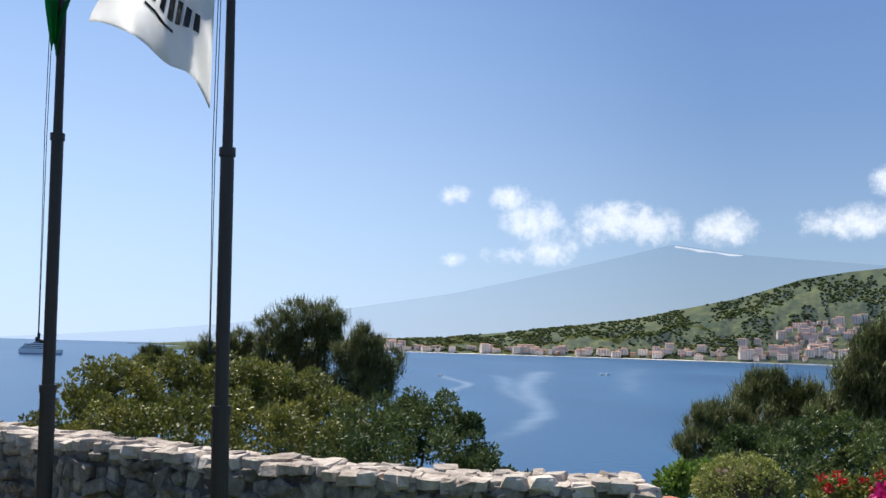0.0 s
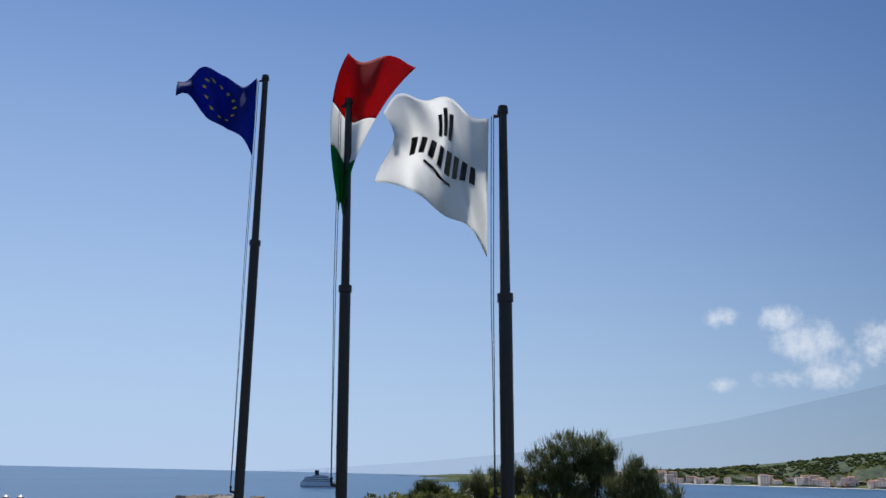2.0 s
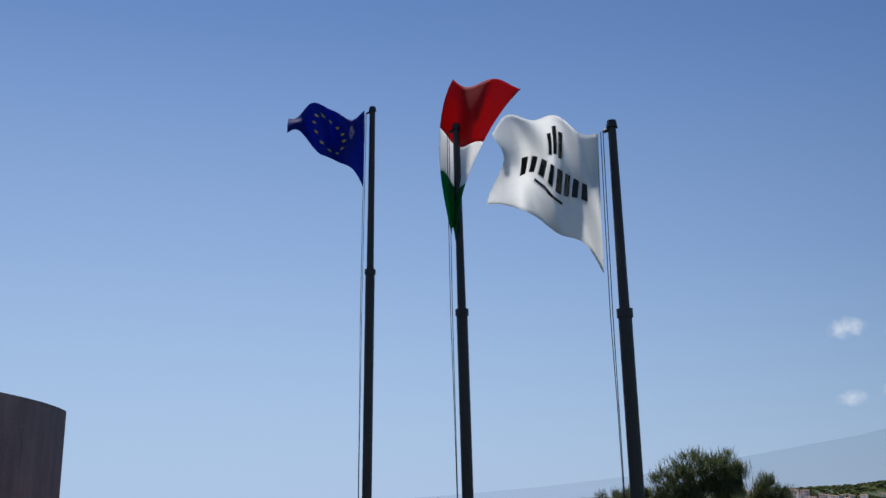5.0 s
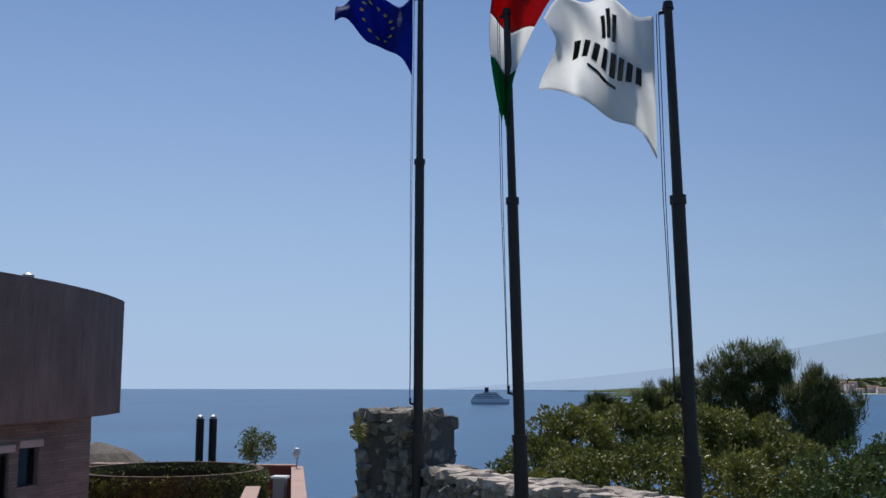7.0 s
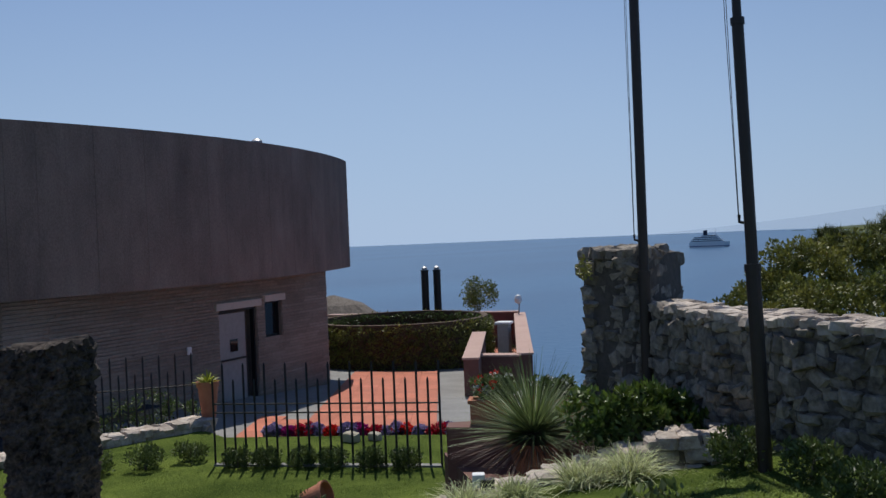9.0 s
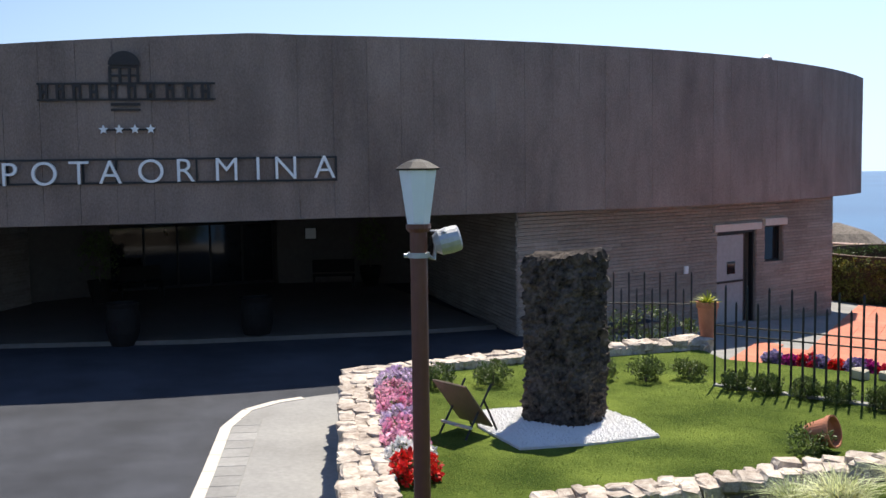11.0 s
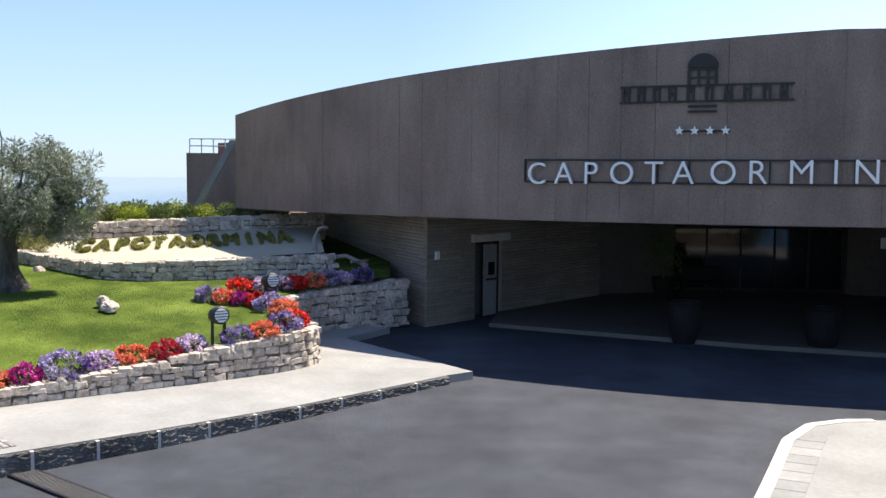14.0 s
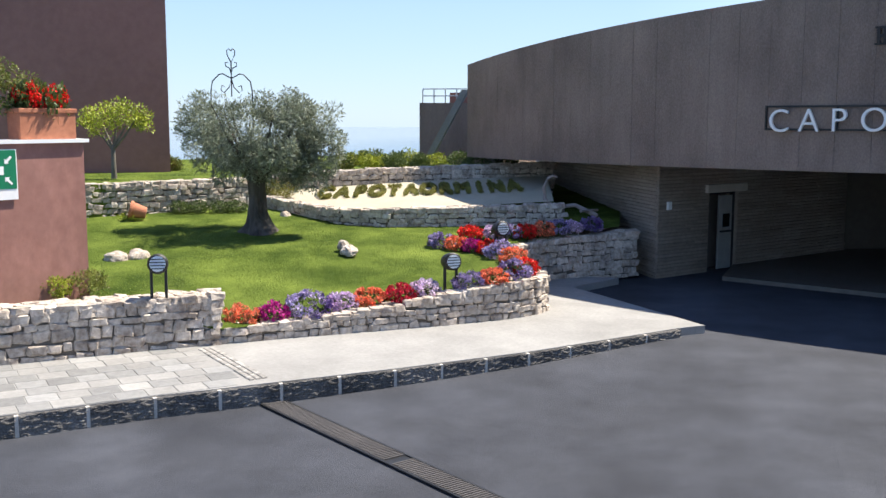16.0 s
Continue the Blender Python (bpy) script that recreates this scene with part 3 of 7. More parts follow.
def up_z(x, y):
    return UP - max(0, -x - 2.2) * 0.13 - max(0, -x - 4.6) * 0.22 - max(0, -x - 3.5) * max(0, 7 - y) * 0.035 - 0.1 * max(0, (math.hypot(x, y) - 6.3) / 2.6) * (1 if x < -3 else 0.3)


REACH = ((-70, 14), (-30, 14), (-10, 7.2), (0, 7.0), (6, 7.25), (15, 8.1), (20, 9.2), (22, 9.0), (30.7, 8.9), (34, 8.9), (38, 9.4), (43, 9.65), (48, 9.55), (53, 9.35), (58, 9.1), (62, 8.8), (64, 4.6), (80, 3.6), (200, 3.6), (290, 14))


def reach(az):
    for (a, r), (b, q) in zip(REACH, REACH[1:]):
        if a <= az <= b:
            return r + (q - r) * (az - a) / (b - a)
    return 5


def upper():
    v, f, nu, nv = [(0, 0, UP)], [], 120, 14
    for i in range(nu):
        az = -70 + 360 * i / nu
        for j in range(1, nv + 1):
            d = reach(az) * j / nv
            x, y = -math.sin(radians(az)) * d, math.cos(radians(az)) * d
            v.append((x, y, up_z(x, y) + 0.02 * math.sin(x * 3.1) * math.cos(y * 2.7)))
    for i in range(nu):
        k = (i + 1) % nu
        f.append((0, 1 + k * nv, 1 + i * nv))
        for j in range(nv - 1):
            f.append((1 + i * nv + j, 1 + k * nv + j, 1 + k * nv + j + 1, 1 + i * nv + j + 1))
    return v, [], [t[::-1] for t in f]


tagged(part("ground", upper(), M_GRASS, None), "sloping upper lawn behind the stone wall", "lawn", kind="structure")


def court(u, v):
    y = 11.2 + 27 * v
    west = -25 - 0.45 * max(0, y - 22)
    x = west + (-9.5 - 0.63 * max(0, y - 15.5) - west) * u
    return x, y, -0.06 - 0.058 * max(0, y - 12)


COURT = tagged(part("terrace_floor", sheet(court, 12, 12), M_PAVE, None), "grey paved side court with a red tiled path", "paving", kind="structure")
PAVE_EAST = [(-15.9, 5.6), (-15.8, 4.95), (-15.49, 4.37), (-14.6, 3.8), (-12.58, 3.05), (-8, 1.3), (-7, 3), (-14.2, 5.9), (-14.2, 12), (-15.9, 12)]
tagged(part("pavement", prism(PAVE_EAST, -0.2, 0.15), M_PAVE, None), "pale stone pavement beside the planter", "pavement", kind="structure")
PAVE_WEST = [(-18.95, -0.75), (-18.6, -1.15), (-15.95, -3.38), (-14.3, -5.04), (-11.96, -7.6), (-9.5, -10.0), (-12.5, -13), (-17, -9), (-24, -5), (-24, -2.9), (-22.4, -3.7)]
tagged(part("pavement", prism(PAVE_WEST, -0.2, 0.15), M_PAVE, None), "pale stone pavement along the flower wall", "pavement", kind="structure")
# west garden
GARDEN = [(-19.3, -3.75), (-17.4, -5.8), (-15.1, -8.25), (-12.9, -11), (-14, -20), (-40, -30), (-45, -12), (-28, -5.5), (-22.4, -4.5)]


def table(rows, x):
    for (a, p), (b, q) in zip(rows, rows[1:]):
        if a <= x <= b:
            return p + (q - p) * (x - a) / (b - a)
    return rows[0][1] if x < rows[0][0] else rows[-1][1]


FRONT_Z = ((100, 0.88), (102.9, 0.84), (106.9, 0.62), (112.5, 0.43), (118.9, 0.38), (121, 0.6), (142, 0.7))
FRONT_D = ((100, 19.5), (104, 18.8), (107, 18.3), (112.5, 17.8), (119, 17.2), (142, 17))


def west_z(x, y):
    d, az = math.hypot(x, y), math.degrees(math.atan2(-x, y))
    if d > 22.5:
        return 0.85 + (d - 20.5) * 0.085
    t = min(1, max(0, (d - table(FRONT_D, az)) / (22.5 - table(FRONT_D, az))))
    return table(FRONT_Z, az) * (1 - t) + 1.02 * t


EDGE = ((17.1, 118.9), (17.7, 112), (18.6, 106), (19.3, 101.6), (20.1, 101.4), (20.6, 102.4), (21.2, 103.3), (22.2, 104), (23.8, 100.9), (25.2, 96.6), (34, 96.6))


def edge_az(d):
    for (a, r), (b, q) in zip(EDGE, EDGE[1:]):
        if a <= d <= b:
            return r + (q - r) * (d - a) / (b - a)
    return 118.9


def garden_sheet():
    v, f = [], []
    nu, nv = 30, 46
    for j in range(nv + 1):
        d = 17.1 + (34 - 17.1) * j / nv
        for i in range(nu + 1):
            az = radians(edge_az(d) + 0.3 + (142 - edge_az(d)) * i / nu)
            x, y = -math.sin(az) * d, math.cos(az) * d
            v.append((x, y, west_z(x, y)))
    for j in range(nv):
        for i in range(nu):
            k = j * (nu + 1) + i
            f.append((k, k + 1, k + nu + 2, k + nu + 1))
    return v, [], f


tagged(part("lawn", garden_sheet(), M_GRASS, None), "bright mown lawn rising behind a flower border", "lawn", kind="structure")

# ---- stone walls ----
def wall_core(pts, z0, thick):
    """A plain core along a line of points (x, y, top)."""
    v, f = [], []
    for i, p in enumerate(pts):
        a, b = pts[max(i - 1, 0)], pts[min(i + 1, len(pts) - 1)]
        d = Vector((b[0] - a[0], b[1] - a[1])).normalized()
        n = Vector((-d.y, d.x)) * thick / 2
        v += [(p[0] + n.x, p[1] + n.y, z0), (p[0] + n.x, p[1] + n.y, p[2]), (p[0] - n.x, p[1] - n.y, p[2]), (p[0] - n.x, p[1] - n.y, z0)]
    for i in range(len(pts) - 1):
        for k in range(4):
            a, b = i * 4 + k, i * 4 + (k + 1) % 4
            f.append((a, a + 4, b + 4, b))
    m = len(pts) - 1
    f += [(0, 1, 2, 3), (m * 4 + 3, m * 4 + 2, m * 4 + 1, m * 4)]
    return v, [], f


def stone_wall(name, pts, z0, thick, label, size=0.24, faces=(1,), stones=None, seed=1, cap=True, ends=(), low=None, core=None):
    """Stones are laid on its faces at the end of the file. faces: 1 is left of the line, -1 right of it."""
    ob = tagged(part(name, wall_core([(x, y, z - 0.05) for x, y, z in pts], z0, thick - 0.08), core or M_MORTAR, None), label, "stone wall", kind="structure")
    STONE_JOBS.append((ob, pts, z0 if low is None else low, thick, size, faces, stones or PALE_STONES, seed, cap, ends))
    return ob


stone_wall("garden_wall", [(-4.35, 9.62, 3.1), (-3.4, 8.95, 3.08), (-2.5, 8.35, 3.08), (-1.3, 7.75, 3.06), (-0.3, 7.38, 3.05), (0.6, 7.26, 3.05), (1.35, 7.25, 3.04)], 1.6, 0.5, "old grey fieldstone wall, its sunlit rough top set in paler stones", 0.135, (-1,), GREY_STONES, 3, ends=(1,), low=2.0, core=M_DARKMORTAR)
LOW = [(-3.25, 8.35, 2.16), (-3.77, 8.15, 2.1), (-4.14, 7.88, 1.94), (-4.54, 7.66, 1.82), (-4.95, 7.42, 1.7), (-5.69, 7.3, 1.44), (-6.36, 7.2, 1.3), (-6.85, 6.85, 1.15), (-7.2, 6.4, 1.04), (-7.5, 5.67, 0.96), (-7.75, 4.9, 0.92)]
stone_wall("garden_wall", LOW, 0.6, 0.42, "low dry wall of pale weathered stones edging the lawn", 0.15, (1,), PALE_STONES, 4, ends=(0,), low=0.95)
stone_wall("garden_wall", [(-13.95, 5.62, 0.9), (-11.5, 4.66, 0.9), (-9.3, 3.8, 0.9), (-6.5, 2.7, 0.9)], -0.1, 0.52, "white limestone planter wall beside the pavement", 0.2, (1, -1), PALE_STONES, 5, low=0.1)
stone_wall("garden_wall", [(-14.0, 5.45, 0.92), (-13.95, 7.2, 0.92), (-13.85, 9.0, 0.94), (-13.4, 11.5, 0.96)], -0.1, 0.48, "white limestone planter wall behind the lawn", 0.2, (-1,), PALE_STONES, 6, ends=(1,), low=0.75)
FRONT = [(-15.05, -8.22, 0.45), (-16.3, -6.75, 0.53), (-17.45, -5.3, 0.73), (-18.45, -4.2, 0.9), (-19.0, -3.8, 0.9), (-19.4, -3.72, 0.9), (-19.75, -3.9, 0.92), (-20.1, -4.4, 0.92), (-20.6, -4.8, 0.95), (-21.8, -5.2, 1.0)]
stone_wall("garden_wall", [(x - 0.13, y - 0.17, z - 0.06) for x, y, z in FRONT], 0.1, 0.36, "curved limestone retaining wall below the flower border", 0.17, (-1,), PALE_STONES, 7)
stone_wall("garden_wall", [(-12.6, -11.3, 0.98), (-13.9, -9.95, 0.98), (-15.25, -8.5, 0.98)], 0.1, 0.62, "straight limestone wall with a broad flat top", 0.2, (-1,), PALE_STONES, 8, ends=(1,))
stone_wall("garden_wall", [(-21.5, -5.35, 1.02), (-23.4, -4.5, 1.08), (-25.1, -2.75, 1.16)], 0.05, 0.4, "shaded limestone wall by the porch", 0.19, (-1,), PALE_STONES, 9)
stone_wall("garden_wall", [(-20.5, -16.9, 2.2), (-22.2, -15.6, 2.21), (-23.5, -14.4, 2.22), (-24.6, -13.5, 2.24), (-25.4, -12.9, 2.22)], 1.0, 0.4, "limestone terrace wall behind the lawn", 0.18, (-1,), PALE_STONES, 10)
stone_wall("garden_wall", [(-26.4, -13.1, 2.28), (-28.2, -10.0, 2.4), (-29.3, -7.4, 2.5), (-29.9, -5.6, 2.58)], 1.2, 0.4, "limestone terrace wall above the lettered bed", 0.18, (-1,), PALE_STONES, 11)
stone_wall("garden_wall", [(-25.2, -12.6, 1.75), (-24.3, -10.9, 1.66), (-23.55, -9.6, 1.62), (-23.6, -8.4, 1.66), (-24.5, -6.1, 1.72), (-25.25, -4.5, 1.75)], 1.0, 0.34, "low limestone wall round the lettered bed", 0.18, (-1,), PALE_STONES, 12)

# tower at the wall's end
TOWER = [(-5.14, 9.5), (-4.6, 9.3), (-4.42, 9.42), (-4.44, 10.35), (-5.05, 10.6)]
tower = tagged(part("stone_tower", prism([(x * 0.985 - 0.07, y * 0.985 + 0.15) for x, y in TOWER], 0.5, 3.56), M_DARKMORTAR, None), "square ruined tower of grey fieldstone blocks", "tower")
TOWER_FACES = [(TOWER[i], TOWER[(i + 1) % 5]) for i in (0, 1, 2, 4)]

# upper lawns behind the west walls
tagged(part("lawn", prism([(-20, -17), (-23.6, -14.3), (-26.4, -12.9), (-28.4, -9.6), (-29.8, -6.0), (-34, -9.0), (-44, -16), (-30, -26), (-20, -24)], 1.0, 2.2), M_GRASS, None), "sunlit upper lawn behind the terrace wall", "lawn", kind="structure")
# lettered bed
BED_X, BED_Y, BED_O = Vector((-1.59, 5.06, 0.2)).normalized(), Vector((-0.952, -0.3, 0.085)).normalized(), Vector((-24.75, -10.95, 1.68))
BED_N = BED_X.cross(BED_Y)
BED = []
for x, y in ((-25.3, -12.5), (-23.7, -9.5), (-23.75, -8.4), (-25.3, -4.7), (-29.6, -5.7), (-28.7, -8.8), (-26.6, -12.8)):
    BED.append((x, y, BED_O.z - (BED_N.x * (x - BED_O.x) + BED_N.y * (y - BED_O.y)) / BED_N.z))
bed = tagged(part("gravel_bed", (BED, [], [tuple(range(len(BED)))]), M_SAND, None), "sloping bed of pale sand with hedge lettering", "bed", kind="structure")

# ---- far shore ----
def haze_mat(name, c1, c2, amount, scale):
    """Far land; haze is put in by letting the sky show through, lowering contrast."""
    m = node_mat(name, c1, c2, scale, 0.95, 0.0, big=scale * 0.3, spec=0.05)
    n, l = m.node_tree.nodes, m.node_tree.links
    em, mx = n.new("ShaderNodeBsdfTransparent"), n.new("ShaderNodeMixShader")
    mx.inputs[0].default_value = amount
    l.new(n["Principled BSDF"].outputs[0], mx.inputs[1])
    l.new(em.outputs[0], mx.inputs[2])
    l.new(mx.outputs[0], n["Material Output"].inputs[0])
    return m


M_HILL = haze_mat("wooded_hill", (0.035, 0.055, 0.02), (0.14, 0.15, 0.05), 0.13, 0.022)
# blue base colour and high transparency put the distant haze into the volcano
M_ETNA = haze_mat("hazed_mountain", (0.045, 0.1, 0.22), (0.065, 0.12, 0.24), 0.83, 0.004)
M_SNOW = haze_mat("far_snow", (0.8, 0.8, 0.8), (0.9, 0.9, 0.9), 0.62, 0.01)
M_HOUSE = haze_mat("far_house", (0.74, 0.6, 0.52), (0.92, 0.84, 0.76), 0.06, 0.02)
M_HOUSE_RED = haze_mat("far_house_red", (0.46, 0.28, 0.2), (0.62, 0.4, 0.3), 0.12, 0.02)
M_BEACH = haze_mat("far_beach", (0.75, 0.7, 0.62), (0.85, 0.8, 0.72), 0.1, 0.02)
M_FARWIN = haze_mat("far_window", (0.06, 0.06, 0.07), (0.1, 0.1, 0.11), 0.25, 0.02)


def interp(table, x):
    for (a, p), (b, q) in zip(table, table[1:]):
        if a <= x <= b:
            return p + (q - p) * (x - a) / (b - a)
    return table[0][1] if x < table[0][0] else table[-1][1]


RIDGE = ((-40, 5.2), (-30, 5.0), (-23.6, 4.47), (-21.8, 4.26), (-19.5, 3.86), (-16.4, 2.83), (-13.7, 2.25), (-10.7, 1.56), (-8.8, 1.3), (-3.8, 0.65), (0, 0.23), (4, 0.0), (8, -0.25), (14, -0.4), (17, -0.62))
ETNA = ((-40, 3.9), (-30, 4.3), (-23.6, 4.61), (-19, 4.97), (-16.7, 5.15), (-12.8, 5.71), (-10, 4.99), (-6.9, 4.21), (-0.6, 2.72), (5.7, 1.63), (11, 0.76), (15.9, 0.2), (20.3, -0.18), (24.7, -0.5))


def far_land(table, d0, d1, z0, rough, nu, nv, a0, a1, power=0.8, seed=0.0):
    v, f = [], []
    for i in range(nu + 1):
        az = a0 + (a1 - a0) * i / nu
        top = 3.9 + d1 * math.tan(radians(interp(table, az)))
        for j in range(nv + 1):
            t = j / nv
            d = d0 + (d1 - d0) * t
            x, y = -math.sin(radians(az)) * d, math.cos(radians(az)) * d
            z = z0 + (max(top, z0 + 0.5) - z0) * t ** power
            z += rough * (noise.noise(Vector((x * 0.006 + seed, y * 0.006, 0))) + 0.5 * noise.noise(Vector((x * 0.02, y * 0.02 + seed, 1))) + 0.22 * noise.noise(Vector((x * 0.06, y * 0.06 + seed, 2)))) * math.sin(math.pi * min(1, t * 1.0 + 0.06)) * min(1, (top - z0) / 60)
            v.append((x, y, z))
    for i in range(nu):
        for j in range(nv):
            k = i * (nv + 1) + j
            f.append((k, k + 1, k + nv + 2, k + nv + 1))
    return v, [], f


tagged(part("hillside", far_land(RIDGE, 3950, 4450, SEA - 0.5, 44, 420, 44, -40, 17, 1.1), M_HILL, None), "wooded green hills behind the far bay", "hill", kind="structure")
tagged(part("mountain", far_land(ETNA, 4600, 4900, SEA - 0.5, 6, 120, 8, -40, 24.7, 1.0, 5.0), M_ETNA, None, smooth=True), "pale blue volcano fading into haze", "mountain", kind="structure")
snow_rows = []
for az, el, w in ((-12.9, 5.62, 0.10), (-13.5, 5.52, 0.16), (-14.2, 5.42, 0.14), (-15.0, 5.3, 0.12), (-15.8, 5.2, 0.12), (-16.5, 5.12, 0.08)):
    snow_rows.append((az, el, w))
sv, sf = [], []
for i, (az, el, w) in enumerate(snow_rows):
    for e, d in ((el + 0.02, 4850), (el - w * (0.9, 0.3)[i % 2], 4640)):
        sv.append((-math.sin(radians(az)) * d, math.cos(radians(az)) * d, 3.9 + d * math.tan(radians(e))))
sf = [(2 * i, 2 * i + 1, 2 * i + 3, 2 * i + 2) for i in range(len(snow_rows) - 1)]
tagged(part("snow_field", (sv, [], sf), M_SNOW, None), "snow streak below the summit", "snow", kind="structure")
tagged(part("beach", ring_sheet("beach", 1, 2, 0), M_BEACH, None), "pale beach along the far bay", "beach", kind="structure")
bv, bf = [], []
for i in range(61):
    az = -26 + 34 * i / 60
    for d, z in ((3890 - 25 * math.sin(i * 0.35), SEA + 0.3), (3990, SEA + 1.5)):
        bv.append((-math.sin(radians(az)) * d, math.cos(radians(az)) * d, z))
bf = [(2 * i, 2 * i + 2, 2 * i + 3, 2 * i + 1) for i in range(60)]
bpy.data.objects["beach"].data = part("beach_sheet", (bv, [], bf), M_BEACH, None).data
bpy.data.objects.remove(bpy.data.objects["beach_sheet"])


def far_house(width, depth, height, floors, material):
    h = thing("far_house", 0, 0, 0, "small pale house of the town across the bay", "house", "town across the bay")
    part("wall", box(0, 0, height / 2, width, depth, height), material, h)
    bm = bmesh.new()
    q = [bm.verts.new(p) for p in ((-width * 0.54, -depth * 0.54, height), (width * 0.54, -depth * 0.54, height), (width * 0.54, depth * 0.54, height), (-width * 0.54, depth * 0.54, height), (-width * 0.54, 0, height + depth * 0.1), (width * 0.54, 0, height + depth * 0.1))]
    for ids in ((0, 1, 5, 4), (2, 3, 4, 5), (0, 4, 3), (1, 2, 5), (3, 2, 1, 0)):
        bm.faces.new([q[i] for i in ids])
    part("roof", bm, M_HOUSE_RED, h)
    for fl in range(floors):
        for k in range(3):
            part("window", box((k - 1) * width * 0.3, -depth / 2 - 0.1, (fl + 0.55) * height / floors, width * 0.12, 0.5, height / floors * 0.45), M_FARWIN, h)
    return h


rt = random.Random(11)
protos = [far_house(13, 10, 13, 3, M_HOUSE), far_house(18, 12, 19, 4, M_HOUSE), far_house(11, 9, 10, 2, M_HOUSE_RED), far_house(24, 12, 14, 3, M_HOUSE)]
spots = []
for k in range(195):
    az = rt.uniform(-22.5, 5.5)
    spots.append((az, rt.uniform(3960, 4010) + abs(rt.gauss(0, 22)) * (1.0 if az < -3 else 2.2)))
for k in range(100):
    az = rt.gauss(-20.2, 1.3)
    spots.append((az, rt.uniform(3975, 4190)))


def hill_z(az, d):
    if d < 3950:
        return SEA
    top = 3.9 + 4450 * math.tan(radians(interp(RIDGE, az)))
    t = (d - 3950) / 500
    return SEA + (max(top, SEA + 0.5) - SEA) * t ** 1.1


for k, (az, d) in enumerate(spots):
    m = pose(-math.sin(radians(az)) * d, math.cos(radians(az)) * d, hill_z(az, d) - 0.5, 0, 0, az + rt.uniform(-25, 25)) @ Matrix.Scale(rt.uniform(0.9, 1.4), 4)
    p = protos[k % 4] if k < 4 else None
    if k < 4:
        p.matrix_world = m
    else:
        copy_thing(protos[rt.choice((0, 0, 1, 2, 3))], m)
# woods on the hill, one mesh of rough crowns
wv, wf = [], []
ico = bmesh.new()
bmesh.ops.create_icosphere(ico, subdivisions=1, radius=1)
ico_v, ico_f = [v.co.copy() for v in ico.verts], [[v.index for v in f.verts] for f in ico.faces]
ico.free()
while len(wv) < 6500 * 12:
    az, d = rt.uniform(-26, 4), 3990 + 455 * rt.random() ** 0.9
    x, y = -math.sin(radians(az)) * d, math.cos(radians(az)) * d
    if noise.noise(Vector((x * 0.007, y * 0.007, 3))) + 0.4 * noise.noise(Vector((x * 0.03, y * 0.03, 4))) < -0.16:
        continue
    if abs(az + 20.2) < 2.2 and d < 4200:
        continue
    top = 3.9 + 4450 * math.tan(radians(interp(RIDGE, az)))
    t = (d - 3950) / 500
    lift = 44 * (noise.noise(Vector((x * 0.006, y * 0.006, 0))) + 0.5 * noise.noise(Vector((x * 0.02, y * 0.02, 1))) + 0.22 * noise.noise(Vector((x * 0.06, y * 0.06, 2)))) * math.sin(math.pi * min(1, t + 0.06)) * min(1, (top - SEA) / 60)
    z, r = hill_z(az, d) + lift, rt.uniform(3.0, 7.5) * min(1, (top - SEA) / 45 + 0.3)
    k = len(wv)
    wv += [(x + c.x * r * rt.uniform(0.8, 1.3), y + c.y * r, z + r * 0.3 + c.z * r * rt.uniform(0.6, 1.0)) for c in ico_v]
    wf += [tuple(q + k for q in f) for f in ico_f]
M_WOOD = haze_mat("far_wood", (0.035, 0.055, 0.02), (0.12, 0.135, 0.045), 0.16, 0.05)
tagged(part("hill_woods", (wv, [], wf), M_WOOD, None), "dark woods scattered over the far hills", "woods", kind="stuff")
# low cape with its mole
tagged(part("cape", far_land(((8, -0.2), (11.2, -0.38), (13, -0.5), (15.9, -0.78), (16.4, -0.95)), 2900, 3000, SEA - 0.5, 2, 40, 4, 8, 16.4, 0.5), M_HILL, None), "low dark cape across the bay", "cape", kind="structure")


def cruise_ship(x, y, heading):
    s = thing("cruise_ship", x, y, SEA, "white cruise ship with a dark funnel at anchor", "ship", rz=heading)
    L = 100
    hull = [(-L / 2, -6), (L * 0.36, -7), (L / 2, 0), (L * 0.36, 7), (-L / 2, 6)]
    v, e, f = prism(hull, -1, 11)
    v = [(px * (1.0 if pz > 0 else 0.93), py, pz) for px, py, pz in v]
    part("hull", (v, e, f), M_WHITE, s)
    part("hull_band", prism([(px * 0.99, py * 1.02) for px, py in hull], 2, 3.2), node_mat("ship_blue", (0.05, 0.08, 0.2), (0.06, 0.1, 0.24), 1), s)
    for i, (a, b, z0, z1) in enumerate(((-46, 32, 11, 14.5), (-42, 27, 14.5, 18), (-38, 22, 18, 21.5), (-20, 18, 21.5, 24.5))):
        part("deck", prism([(a, -6 + i * 0.6), (b, -6 + i * 0.6), (b + 3, 0), (b, 6 - i * 0.6), (a, 6 - i * 0.6)], z0, z1), M_WHITE, s)
        part("window_band", box((a + b) / 2, 0, (z0 + z1) / 2, b - a - 5, 12.4 - i * 1.2, 1.2), M_DARKGLASS, s)
    part("funnel", prism([(-14, -2.5), (-4, -2.5), (-4, 2.5), (-14, 2.5)], 21.5, 34), node_mat("funnel_dark", (0.02, 0.025, 0.05), (0.03, 0.035, 0.06), 1), s)
    part("mast", tube([(16, 0, 24), (15, 0, 36)], [0.8, 0.4]), M_WHITE, s)
    return s


def at(az, d):
    return -math.sin(radians(az)) * d, math.cos(radians(az)) * d


ship = cruise_ship(*at(21.3, 1880), 21)
ship.scale = (0.72, 0.72, 0.9)


